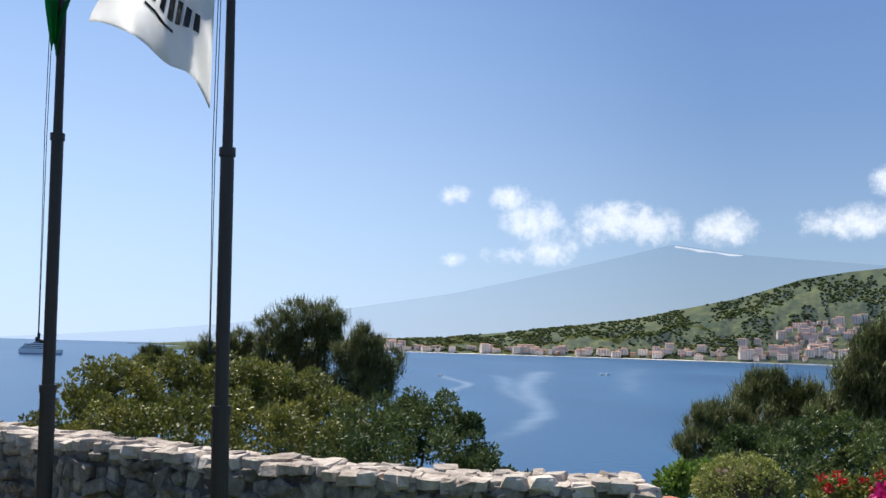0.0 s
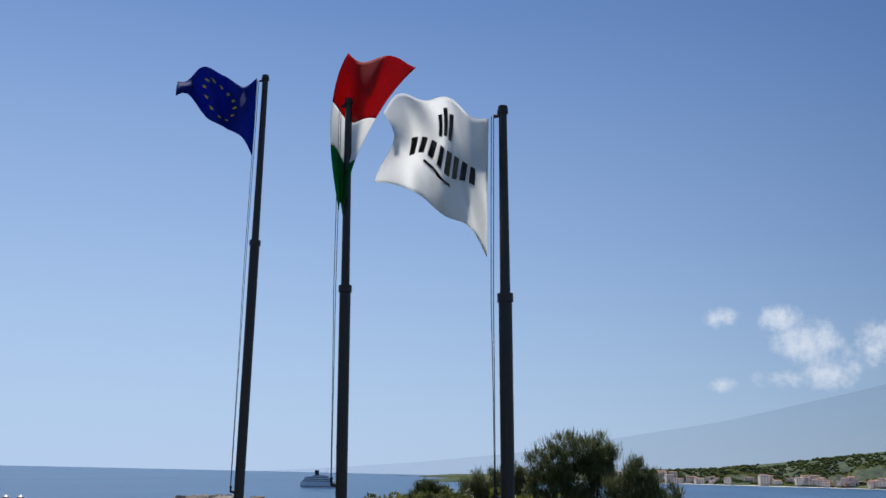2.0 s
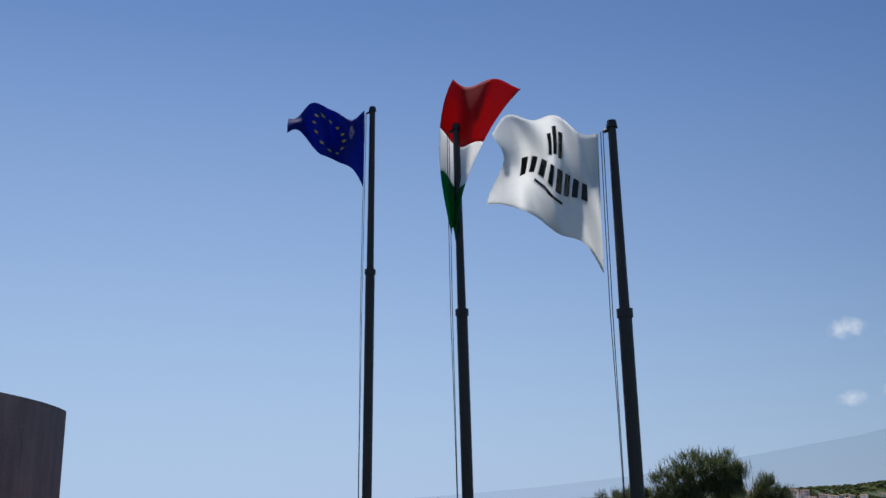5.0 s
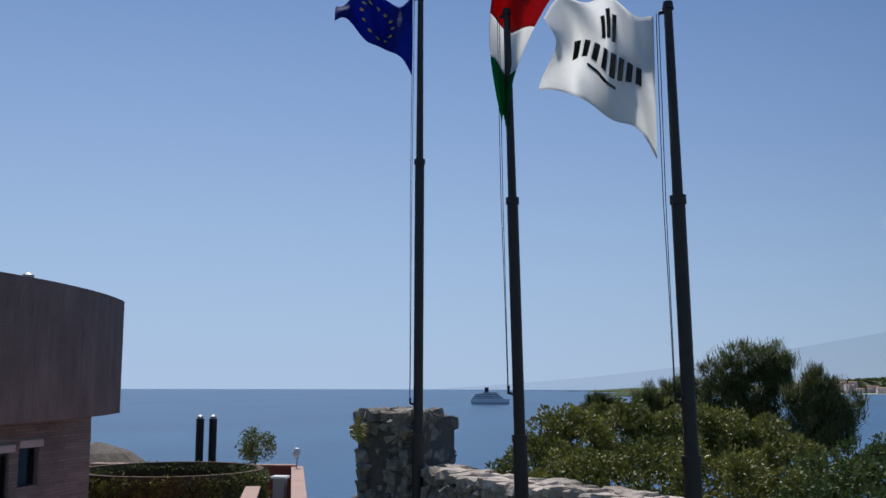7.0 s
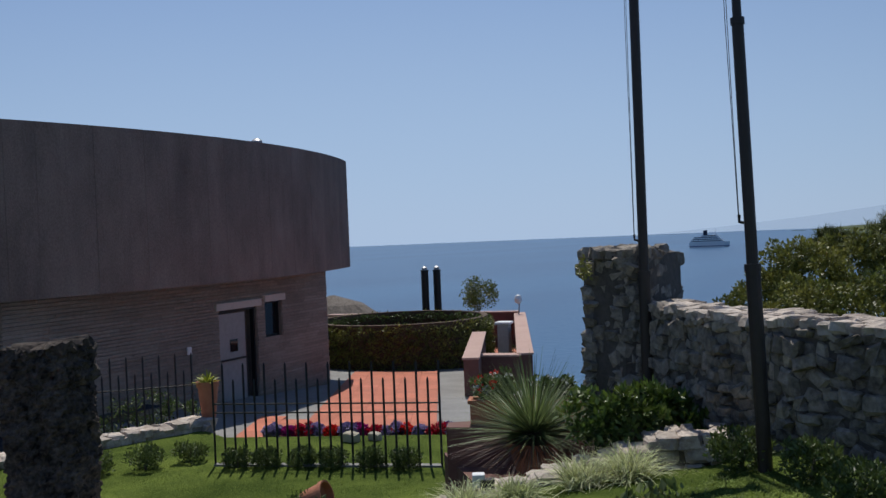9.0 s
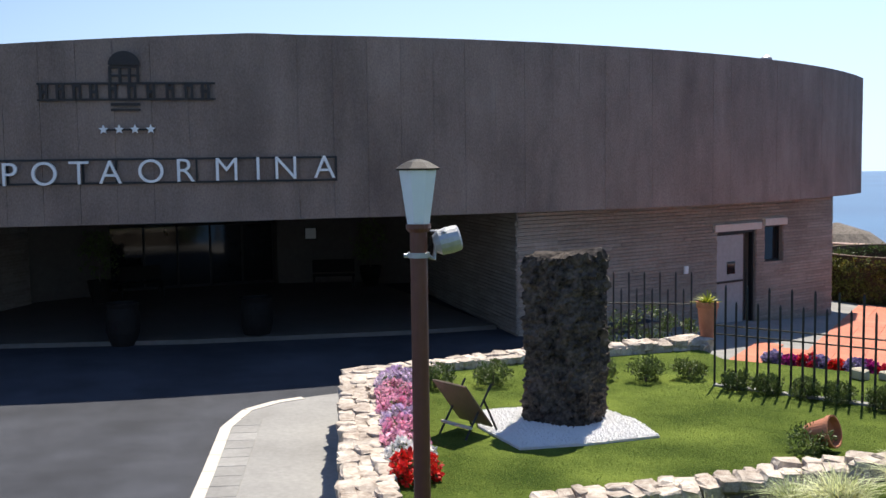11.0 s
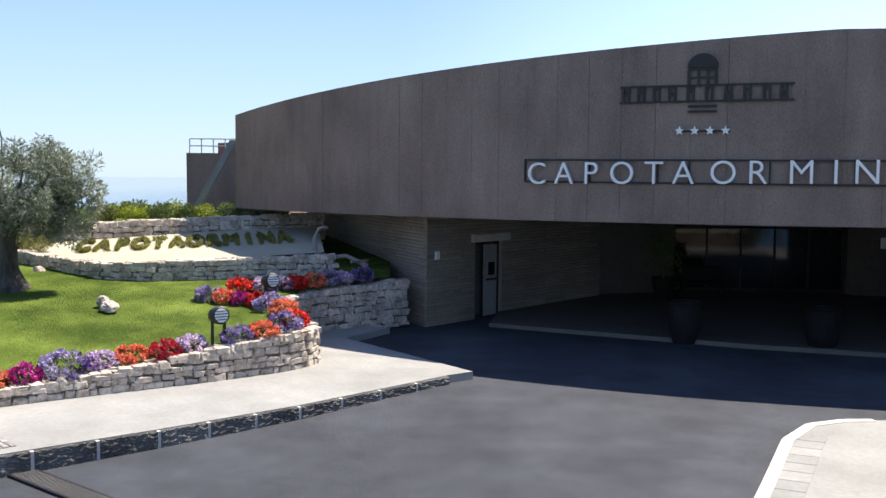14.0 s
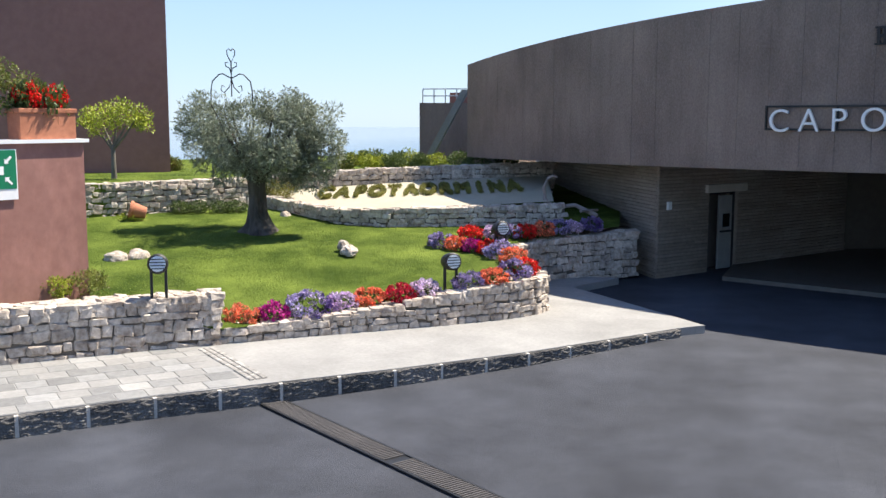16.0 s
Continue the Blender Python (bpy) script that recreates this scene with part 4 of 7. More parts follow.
def motor_boat(az, d, heading, size):
    b = thing("motor_boat", *at(az, d), SEA, "small white motor boat under way", "boat", "boats in the bay", rz=heading)
    part("hull", prism([(-4 * size, -1.4 * size), (2 * size, -1.5 * size), (4.5 * size, 0), (2 * size, 1.5 * size), (-4 * size, 1.4 * size)], -0.3, 1.3 * size), M_WHITE, b)
    part("cabin", box(-0.5 * size, 0, 1.9 * size, 3 * size, 2 * size, 1.3 * size, bevel=0.2), M_WHITE, b)


motor_boat(-0.05, 1270, 60, 1.3)
motor_boat(-9.03, 1550, 20, 1.2)
motor_boat(-9.35, 1560, 20, 1.0)

# ---- flagpoles and flags ----
M_FLAGBLUE = node_mat("blue_cloth", (0.01, 0.03, 0.3), (0.015, 0.045, 0.4), 30, 0.7, 0.3, 200)
M_FLAGRED = node_mat("red_cloth", (0.55, 0.015, 0.02), (0.65, 0.025, 0.03), 30, 0.7, 0.3, 200)
M_FLAGWHITE = node_mat("white_cloth", (0.88, 0.88, 0.87), (0.93, 0.93, 0.92), 30, 0.7, 0.3, 200)
M_FLAGGREEN = node_mat("green_cloth", (0.01, 0.2, 0.06), (0.015, 0.26, 0.08), 30, 0.7, 0.3, 200)
M_GOLD = node_mat("yellow_cloth", (0.7, 0.5, 0.03), (0.8, 0.6, 0.05), 30, 0.7, 0.1, 200)
M_INK = node_mat("black_ink", (0.012, 0.012, 0.014), (0.02, 0.02, 0.022), 30, 0.7, 0.1, 200)
for cloth in (M_FLAGBLUE, M_FLAGRED, M_FLAGWHITE, M_FLAGGREEN):
    n_, l_ = cloth.node_tree.nodes, cloth.node_tree.links
    tr_, mx_ = n_.new("ShaderNodeBsdfTranslucent"), n_.new("ShaderNodeMixShader")
    l_.new(n_["Principled BSDF"].inputs["Base Color"].links[0].from_socket, tr_.inputs[0])
    mx_.inputs[0].default_value = 0.85 if cloth is M_FLAGWHITE else 0.65
    l_.new(n_["Principled BSDF"].outputs[0], mx_.inputs[1])
    l_.new(tr_.outputs[0], mx_.inputs[2])
    l_.new(mx_.outputs[0], n_["Material Output"].inputs[0])


def flagpole(x, y, z0, z_low, z_mid, z_high, r, dx, dy, az):
    """Stepped pole; dx, dy: how far the top leans from the foot."""
    p = thing("flagpole", x, y, z0, "dark brown stepped metal flagpole standing by the stone wall", "flagpole", "flagpoles by the wall")
    h = z_high - z0

    def on(z):
        t = (z - z0) / h
        return dx * t, dy * t, z - z0

    part("lower_tube", tube([on(z0 - 0.2), on(z_low)], r, 16), M_POLE, p)
    part("middle_tube", tube([on(z_low - 0.02), on(z_mid)], r * 0.8, 16), M_POLE, p)
    part("upper_tube", tube([on(z_mid - 0.02), on(z_high)], [r * 0.62, r * 0.5], 16), M_POLE, p)
    for z, k in ((z_low, 1.12), (z_mid, 0.95)):
        a, b = on(z - 0.03), on(z + 0.02)
        part("collar", tube([a, b], r * k, 16), M_POLE, p)
    ca, sa_ = math.cos(radians(az)), math.sin(radians(az))
    left = Vector((-ca, -sa_, 0))
    top = Vector(on(z_high))
    part("cap", tube([top - Vector((0, 0, 0.01)), top + Vector((0, 0, 0.035))], [r * 0.7, r * 0.55], 16), M_POLE, p)
    arm = top + left * (r + 0.004) - Vector((0, 0, 0.03))
    part("pulley_arm", tube([top - Vector((0, 0, 0.02)), arm], 0.012, 8), M_IRON, p)
    cleat = Vector(on(z_low + 0.32)) + left * (r + 0.02)
    part("cleat", tube([Vector(on(z_low + 0.3)), cleat, cleat + Vector((0, 0, 0.05))], 0.012, 8), M_IRON, p)
    for k in (0.0, 0.014):
        mid = (arm + cleat) / 2 + left * (0.006 + k)
        part("halyard", tube([arm + left * k, arm.lerp(mid, 0.5) + left * k * 0.6, mid, mid.lerp(cleat, 0.5), cleat + left * k * 0.3], 0.0026, 6), M_IRON, p)
    return p, Vector((x, y, z0)) + arm, left


def cloth_sheet(fn, nu, nv, u0=0.0, u1=1.0, v0=0.0, v1=1.0, off=0.0):
    """A patch of a flag's surface, moved off along its normal."""
    v = []
    for i in range(nu + 1):
        for j in range(nv + 1):
            u, w = u0 + (u1 - u0) * i / nu, v0 + (v1 - v0) * j / nv
            p = fn(u, w)
            if off:
                nn = (fn(u + 0.01, w) - fn(u - 0.01, w)).cross(fn(u, w + 0.01) - fn(u, w - 0.01)).normalized()
                p = p + nn * off
            v.append(tuple(p))
    f = [(i * (nv + 1) + j, (i + 1) * (nv + 1) + j, (i + 1) * (nv + 1) + j + 1, i * (nv + 1) + j + 1) for i in range(nu) for j in range(nv)]
    return v, [], f


def solid(ob, t):
    md = ob.modifiers.new("thick", "SOLIDIFY")
    md.thickness, md.offset = t, 0
    return ob


P1 = flagpole(-4.38, 9.32, 1.9, 3.39, 6.08, 7.78, 0.058, 0.0, 0.0, 25)
P2 = flagpole(-2.637, 7.442, 2.0, 3.52, 5.26, 6.71, 0.052, -0.11, -0.04, 20)
P3 = flagpole(-1.18, 6.166, 2.05, 3.5, 4.96, 6.1, 0.05, -0.1, -0.01, 11.5)


def eu(u, w):
    base, left = P1[1], P1[2]
    back = Vector((-left.y, left.x, 0))
    hoist = 0.78
    z = -0.02 - (hoist * (1 - w)) * (1 - 0.72 * u ** 0.8) + 0.1 * math.sin(u * 3.3) * u + 0.035 * math.sin(u * 9 + w * 3)
    return base + left * (0.02 + u * 0.78) + back * (0.09 * math.sin(u * 8.5 + w * 2.2) + 0.05 * math.sin(u * 17 - w * 4)) + Vector((0, 0, z))


flag = thing("flag", *P1[1], "blue cloth flag with a ring of yellow stars, streaming", "flag", "flags on the poles")
solid(part("cloth", cloth_sheet(lambda u, w: eu(u, w) - P1[1], 40, 26), M_FLAGBLUE, flag, smooth=True), 0.004)
for k in range(12):
    a = 2 * math.pi * k / 12
    u, w = 0.45 + 0.2 * math.cos(a), 0.5 + 0.3 * math.sin(a)
    for off in (0.006, -0.006):
        bm = bmesh.new()
        ring = []
        for i in range(10):
            rr = 0.036 if i % 2 == 0 else 0.016
            b = 2 * math.pi * i / 10
            ring.append(bm.verts.new(Vector(cloth_sheet(lambda p, q: eu(p, q) - P1[1], 1, 1, u + rr * math.cos(b), u + rr * math.cos(b) + 0.001, w + rr * math.sin(b), w + rr * math.sin(b) + 0.001, off)[0][0])))
        bm.faces.new(ring)
        part("star", bm, M_GOLD, flag)


def tricolour(u, w):
    # u runs from the hoist's lower corner up to the fly; gathered and blown upwards
    base, left = P2[1], P2[2]
    back = Vector((-left.y, left.x, 0))
    width = 0.04 + 0.5 * u ** 1.1
    z = -0.82 + 1.25 * u - 0.12 * (w - 0.3) * u
    side = -0.03 + 0.06 * math.sin(u * 3.0) - 0.2 * u ** 2 + (w - 0.35) * -width
    return base + left * side + back * (0.1 * math.sin(w * 7 + u * 4) * (0.3 + u) + 0.05 * math.sin(u * 9)) + Vector((0, 0, z + 0.05 * math.sin(w * 5 + u * 3)))


flag = thing("flag", *P2[1], "green, white and red striped cloth flag blown upwards", "flag", "flags on the poles")
for nm, a, b, mt in (("green_stripe", 0, 0.34, M_FLAGGREEN), ("white_stripe", 0.34, 0.62, M_FLAGWHITE), ("red_stripe", 0.62, 1.0, M_FLAGRED)):
    solid(part(nm, cloth_sheet(lambda u, w: tricolour(u, w) - P2[1], 16, 20, a, b), mt, flag, smooth=True), 0.004)


def banner(u, w):
    base, left = P3[1], P3[2]
    back = Vector((-left.y, left.x, 0))
    hoist = 0.84
    z = -0.03 - hoist * (1 - w) * (1 - 0.45 * u) + 0.16 * math.sin(u * 2.6) - 0.02 * u + 0.03 * math.sin(u * 11 + w * 4)
    return base + left * (0.03 + u * 0.62 + 0.05 * math.sin(w * 5 + u * 2) * u) + back * (0.1 * math.sin(u * 7.5 + w * 2.5) + 0.05 * math.sin(u * 15 - w * 5)) + Vector((0, 0, z))


flag = thing("flag", *P3[1], "white cloth flag with black lettering bars and emblem", "flag", "flags on the poles")
solid(part("cloth", cloth_sheet(lambda u, w: banner(u, w) - P3[1], 40, 26), M_FLAGWHITE, flag, smooth=True), 0.004)
for u0, u1, v0, v1 in ((0.12, 0.17, 0.38, 0.56), (0.2, 0.25, 0.38, 0.56), (0.28, 0.33, 0.38, 0.56), (0.36, 0.42, 0.38, 0.56), (0.46, 0.51, 0.38, 0.56), (0.55, 0.6, 0.38, 0.56), (0.64, 0.69, 0.38, 0.56), (0.73, 0.79, 0.38, 0.56), (0.38, 0.42, 0.64, 0.85), (0.44, 0.48, 0.66, 0.9), (0.5, 0.54, 0.64, 0.85), (0.34, 0.62, 0.3, 0.325)):
    for off in (0.006, -0.006):
        part("lettering_bar", cloth_sheet(lambda u, w: banner(u, w) - P3[1], 3, 5, u0, u1, v0, v1, off), M_INK, flag)


# ---- plants ----
NR = np.random.RandomState(4)


def shrub_mass(name, centres, radii, leaves, size, material, label, category, group="", base=None, trunks=3, squash=0.8, aspect=2.0, sub=26, up=0.5, knot=(0.22, 0.4)):
    """A shrub of leafy clumps on thin stems."""
    cs, rs = [], []
    for c, r in zip(centres, radii):
        k = clumps(NR, sub, c, (r, r, r * squash), 0.45)
        cs.append(k)
        rs += list(NR.uniform(knot[0], knot[1], sub) * r)
    cs = np.concatenate(cs)
    b = base or tuple(np.mean(np.array(centres), 0) - np.array([0, 0, max(radii)]))
    t = thing(name, *b, label, category, group)
    o = np.array(b)
    part("crown", leaf_cloud(NR, cs - o, rs, max(3, leaves // len(cs)), size, aspect, up=up), material, t)
    for i in range(trunks):
        c = Vector(centres[i % len(centres)]) - Vector(b)
        mid = c * 0.5 + Vector((NR.uniform(-0.1, 0.1), NR.uniform(-0.1, 0.1), 0))
        part("stem", tube([(c.x * 0.25 + NR.uniform(-0.05, 0.05), c.y * 0.25, 0), mid, c], [0.03 + 0.02 * max(radii), 0.02 + 0.012 * max(radii), 0.01], 7), M_BARK, t)
    return t


# big sunlit shrub behind the wall
def by_az(az, el, d):
    return -math.sin(radians(az)) * d, math.cos(radians(az)) * d, 3.9 + d * math.tan(radians(el))


big = [by_az(a, e, d) for a, e, d in ((19.0, -4.9, 14.5), (17.3, -3.3, 14.6), (15.6, -3.2, 14.8), (13.6, -2.9, 14.8), (11.6, -2.9, 14.6), (9.8, -3.2, 14.6), (8.0, -3.4, 14.8), (6.5, -4.3, 14.6), (16.5, -5.6, 13.4), (13.5, -5.6, 13.2), (10.5, -5.4, 13.2), (7.8, -5.8, 13.2), (18.8, -6.5, 13.6))]
shrub_mass("large_shrub", big, [0.62, 0.62, 0.6, 0.6, 0.62, 0.62, 0.62, 0.6, 0.7, 0.75, 0.75, 0.7, 0.5], 64000, 0.062, L_SHRUB, "large evergreen shrub with glossy yellow-green leaves", "shrub", base=by_az(12.5, -9, 14.5), trunks=7, sub=64, knot=(0.13, 0.22))
small = [by_az(a, e, d) for a, e, d in ((4.0, -5.3, 13.5), (2.2, -4.6, 13.5), (0.4, -4.4, 13.5), (-1.0, -5.6, 13.2), (-2.6, -6.6, 12.8), (-4.2, -7.9, 12.4), (1.2, -6.5, 12.6), (5.2, -6.8, 12.6))]
shrub_mass("dark_shrub", small, [0.55, 0.5, 0.5, 0.48, 0.42, 0.34, 0.6, 0.55], 30000, 0.055, L_BOX, "dark green evergreen shrub beyond the wall", "shrub", base=by_az(1, -11, 13.2), trunks=5, sub=16)


def pine(az, d, z_foot, blobs, label):
    """Pine: a bent trunk, limbs to each clump, upright tufts of needles."""
    x, y, _ = by_az(az, 0, d)
    t = thing("pine_tree", x, y, z_foot, label, "pine", "pines above the bay")
    cs, rs = [], []
    foot = Vector((x, y, z_foot))
    top = max((by_az(a, e, d2) for a, e, d2, r in blobs), key=lambda p: p[2])
    tp = Vector(top) - foot
    part("trunk", tube([(0, 0, 0), (tp.x * 0.3 + 0.2, tp.y * 0.3, tp.z * 0.4), (tp.x * 0.8, tp.y * 0.8, tp.z * 0.8), tp], [0.22, 0.17, 0.1, 0.03], 9), M_BARK, t)
    for a, e, d2, r in blobs:
        c = Vector(by_az(a, e, d2)) - foot
        s = Vector((tp.x * 0.6, tp.y * 0.6, tp.z * 0.55))
        part("limb", tube([s, s.lerp(c, 0.5) + Vector((0, 0, -0.1)), c], [0.08, 0.05, 0.015], 7), M_BARK, t)
        k = clumps(NR, 40, tuple(c), (r, r, r * 0.95), 0.35)
        cs.append(k)
        rs += list(NR.uniform(0.18, 0.34, 40) * r)
    cs = np.concatenate(cs)
    n = 80
    roots = np.repeat(cs, n, 0) + NR.normal(size=(len(cs) * n, 3)) * np.repeat(np.array(rs), n)[:, None] * 0.5
    ways = NR.normal(size=(len(roots), 3)) * np.array([0.6, 0.6, 0.5]) + np.array([0, 0, 0.75])
    ways /= np.linalg.norm(ways, axis=1)[:, None]
    part("crown", blade_cloud(NR, roots, ways, 0.17, 0.017, 0.0, 1), L_PINE, t)
    return t


pine(7.5, 24, -4, [(8.9, 0.2, 24, 0.5), (7.9, 0.8, 24, 0.55), (6.5, 0.9, 24, 0.5), (7.4, -0.6, 24, 0.6), (8.6, -1.2, 24, 0.6), (6.9, -1.8, 24, 0.6), (6.2, 0.2, 23.8, 0.4), (9.2, -2.2, 24, 0.5), (7.6, -3.0, 24, 0.6)], "dark green pine with upright tufts beyond the wall")
pine(4.0, 23, -4, [(4.1, -0.3, 23, 0.42), (4.8, -1.0, 23, 0.5), (3.2, -1.3, 23, 0.5), (4.0, -2.0, 23, 0.6), (4.9, -2.8, 23, 0.5), (3.4, -2.6, 23, 0.45)], "dark rounded pine beside the taller one")
pine(12.0, 25, -4, [(11.0, -0.6, 25, 0.42), (12.0, -0.9, 25, 0.45), (12.9, -1.3, 25, 0.42), (10.4, -1.3, 25, 0.5), (11.6, -2.0, 25, 0.6)], "dark pine crown behind the shrub")
pine(15.4, 26, -4, [(15.4, -1.3, 26, 0.3), (14.7, -1.6, 26, 0.3), (16.0, -1.8, 26, 0.3)], "small dark pine top behind the shrub")
pine(-17.0, 19, -3, [(-17.4, -1.9, 19, 0.35), (-16.6, -2.4, 19, 0.38), (-18.3, -2.4, 19, 0.38), (-15.3, -3.8, 18.5, 0.38), (-14.3, -4.0, 18, 0.36), (-19.4, -2.6, 19, 0.36), (-17.4, -3.8, 18.6, 0.5), (-19.0, -4.0, 18.4, 0.5), (-20.4, -3.0, 18.6, 0.4), (-13.9, -5.2, 17.5, 0.36)], "dark pine below the garden edge")
pine(-22.8, 18, -3, [(-22.4, 0.0, 18, 0.4), (-23.3, 0.7, 18, 0.45), (-24.2, 0.4, 18, 0.5), (-22.0, -1.2, 18, 0.45), (-23.2, -1.4, 18, 0.55), (-21.8, -2.4, 18, 0.45), (-24.5, -1.6, 18, 0.6), (-23.0, -3.0, 18, 0.5), (-25.6, 0.2, 18, 0.6)], "tall dark pine at the garden edge")
right = [by_az(a, e, d) for a, e, d in ((-16.2, -5.0, 14), (-18.0, -4.6, 14), (-20.0, -4.6, 14), (-22.0, -4.4, 14), (-24.0, -4.2, 14), (-18.8, -6.0, 13), (-21.4, -6.0, 13), (-15.0, -6.4, 13.4))]
shrub_mass("dark_shrub", right, [0.4, 0.45, 0.5, 0.5, 0.5, 0.5, 0.5, 0.4], 26000, 0.06, L_BOX, "dense dark green shrub at the garden edge", "shrub", base=by_az(-19, -10, 14), trunks=5, sub=16)
lime = [by_az(a, e, d) for a, e, d in ((-12.3, -7.2, 11.5), (-13.2, -6.7, 11.6), (-11.4, -7.8, 11.4), (-14.2, -6.6, 11.8))]
shrub_mass("leafy_shrub", lime, [0.22, 0.24, 0.16, 0.22], 2600, 0.07, leaf_mat("fresh_leaf", (0.09, 0.16, 0.02), (0.2, 0.3, 0.04)), "fresh green leafy shrub", "shrub", base=by_az(-12.8, -10, 11.6), trunks=2, sub=12)
ballc = by_az(-15.75, -7.3, 8.2)
ball = thing("clipped_bush", ballc[0], ballc[1], 2.1, "round clipped yellow-green bush", "bush")
gold = leaf_mat("golden_leaf", (0.16, 0.19, 0.035), (0.42, 0.43, 0.12))
bc = clumps(NR, 260, (0, 0, ballc[2] - 2.1), (0.33, 0.33, 0.29), 0.95)
part("crown", leaf_cloud(NR, bc, [0.05] * 260, 60, 0.026, 2.0), gold, ball)
part("core", lathe([(0.02, 0.0), (0.2, 0.15), (0.31, ballc[2] - 2.1), (0.2, ballc[2] - 1.9), (0.02, ballc[2] - 1.86)], 20), M_SOIL, ball)
boug = [by_az(a, e, d) for a, e, d in ((-19.8, -7.3, 8), (-21.0, -6.8, 8), (-22.4, -6.4, 8), (-23.8, -6.2, 8), (-25.2, -6.2, 8))]
bt = shrub_mass("flowering_shrub", boug, [0.16, 0.18, 0.2, 0.2, 0.2], 3600, 0.05, L_SHRUB, "shrub with bright magenta and red blossoms", "shrub", base=by_az(-22, -12, 8), trunks=3, sub=12)
M_MAGENTA = leaf_mat("magenta_petal", (0.5, 0.01, 0.16), (0.75, 0.03, 0.3))
M_REDPETAL = leaf_mat("red_petal", (0.45, 0.012, 0.012), (0.7, 0.03, 0.025))
bo = np.array(by_az(-22, -12, 8))
part("blossom", leaf_cloud(NR, clumps(NR, 18, by_az(-23.0, -6.6, 7.6), (0.22, 0.1, 0.12)) - bo, [0.04] * 18, 34, 0.04, 1.4), M_MAGENTA, bt, "magenta blossoms")
part("blossom", leaf_cloud(NR, clumps(NR, 14, by_az(-21.6, -6.2, 7.8), (0.35, 0.1, 0.12)) - bo, [0.025] * 14, 16, 0.03, 1.4), M_REDPETAL, bt, "red blossoms")
px_, py_, pz_ = by_az(-11.6, -7.6, 8.5)
cop = thing("coping_slab", px_, py_, 2.1, "terracotta coping at the wall's end", "coping")
part("slab", box(0, 0, (pz_ - 2.1) / 2, 0.4, 0.3, pz_ - 2.1, 0.3, 0.02), M_TERRA, cop)

# ---- lawn blades ----
def inside(x, y, poly):
    ok = False
    for i in range(len(poly)):
        (x0, y0), (x1, y1) = poly[i - 1], poly[i]
        if (y0 > y) != (y1 > y) and x < (x1 - x0) * (y - y0) / (y1 - y0) + x0:
            ok = not ok
    return ok


def grass(points, length, name, label):
    pts = np.array(points)
    w = NR.normal(size=(len(pts), 3)) * np.array([0.9, 0.9, 0.15]) + np.array([0, 0, 0.55])
    w /= np.linalg.norm(w, axis=1)[:, None]
    tagged(part(name, blade_cloud(NR, pts, w, length, 0.012, 0.2, 1), M_BLADE, None), label, "grass", kind="stuff")


ga = []
while len(ga) < 90000:
    x, y = NR.uniform(-14, -5.2), NR.uniform(3, 12.6)
    if inside(x, y, LAWN_EAST) and not (-11.2 < x < -9.3 and abs(y - 6.6) < 0.5):
        ga.append((x, y, 0.795))
grass(ga, 0.028, "lawn_grass", "short green grass of the lower lawn")
ga = []
while len(ga) < 30000:
    az, k = NR.uniform(8, 62), NR.uniform(0.5, 1)
    d = reach(az) * k - 0.3
    x, y = -math.sin(radians(az)) * d, math.cos(radians(az)) * d
    ga.append((x, y, up_z(x, y) - 0.01))
grass(ga, 0.045, "lawn_grass", "short green grass of the upper lawn")
ga = []
while len(ga) < 120000:
    az, d = NR.uniform(99, 131), NR.uniform(17.6, 27.5)
    x, y = -math.sin(radians(az)) * d, math.cos(radians(az)) * d
    edge = -4.1 if x > -19.6 else -4.6 + 0.47 * (x + 20.1) if x > -21.8 else -5.4 - 0.742 * (x + 21.8)
    if y > edge or d < table(FRONT_D, az) + 0.3:
        continue
    ga.append((x, y, west_z(x, y) - 0.005))
grass(ga, 0.04, "lawn_grass", "bright short grass of the garden lawn")
ga = []
while len(ga) < 14000:
    az, d = NR.uniform(103, 131), NR.uniform(27.6, 38)
    x, y = -math.sin(radians(az)) * d, math.cos(radians(az)) * d
    if x < -20.5 and not (az < 116 and d < 32):
        ga.append((x, y, 2.195))
grass(ga, 0.09, "lawn_grass", "sunlit grass of the upper terrace")

# ---- hotel front details ----
def text_mesh(body, size, depth):
    cu = bpy.data.curves.new("letter", "FONT")
    cu.body, cu.size, cu.extrude, cu.align_x, cu.offset = body, size, depth, "CENTER", -0.005
    ob = bpy.data.objects.new("letter", cu)
    me = bpy.data.meshes.new_from_object(ob)
    bpy.data.objects.remove(ob)
    return me


def on_front(th, z, proud):
    """Pose on the curved front, facing out, x to the right for a viewer in front."""
    x, y = arc(th, BR + proud)
    return Matrix.Translation((x, y, z)) @ Matrix.Rotation(radians(th) + math.pi / 2, 4, "Z") @ Matrix.Rotation(math.pi / 2, 4, "X")


sign = thing("name_sign", *arc(-20.2), 3.6, "pale metal capital letters on dark rails across the front", "sign")
word = "CAPOTAORMINA"
steps = [0, 0.98, 1.9, 2.95, 3.98, 4.9, 6.1, 7.1, 8.35, 9.3, 10.15, 11.35]
for ch, st in zip(word, steps):
    th = -28.2 + 16.15 * st / 11.35
    me = text_mesh(ch, 0.665, 0.03)
    me.materials.append(M_LETTER)
    ob = new("letter", me)
    ob.parent = sign
    ob.matrix_basis = Matrix.Translation(-Vector((*arc(-20.2), 3.6))) @ on_front(th, 3.57 + 0.008 * st, 0.09)


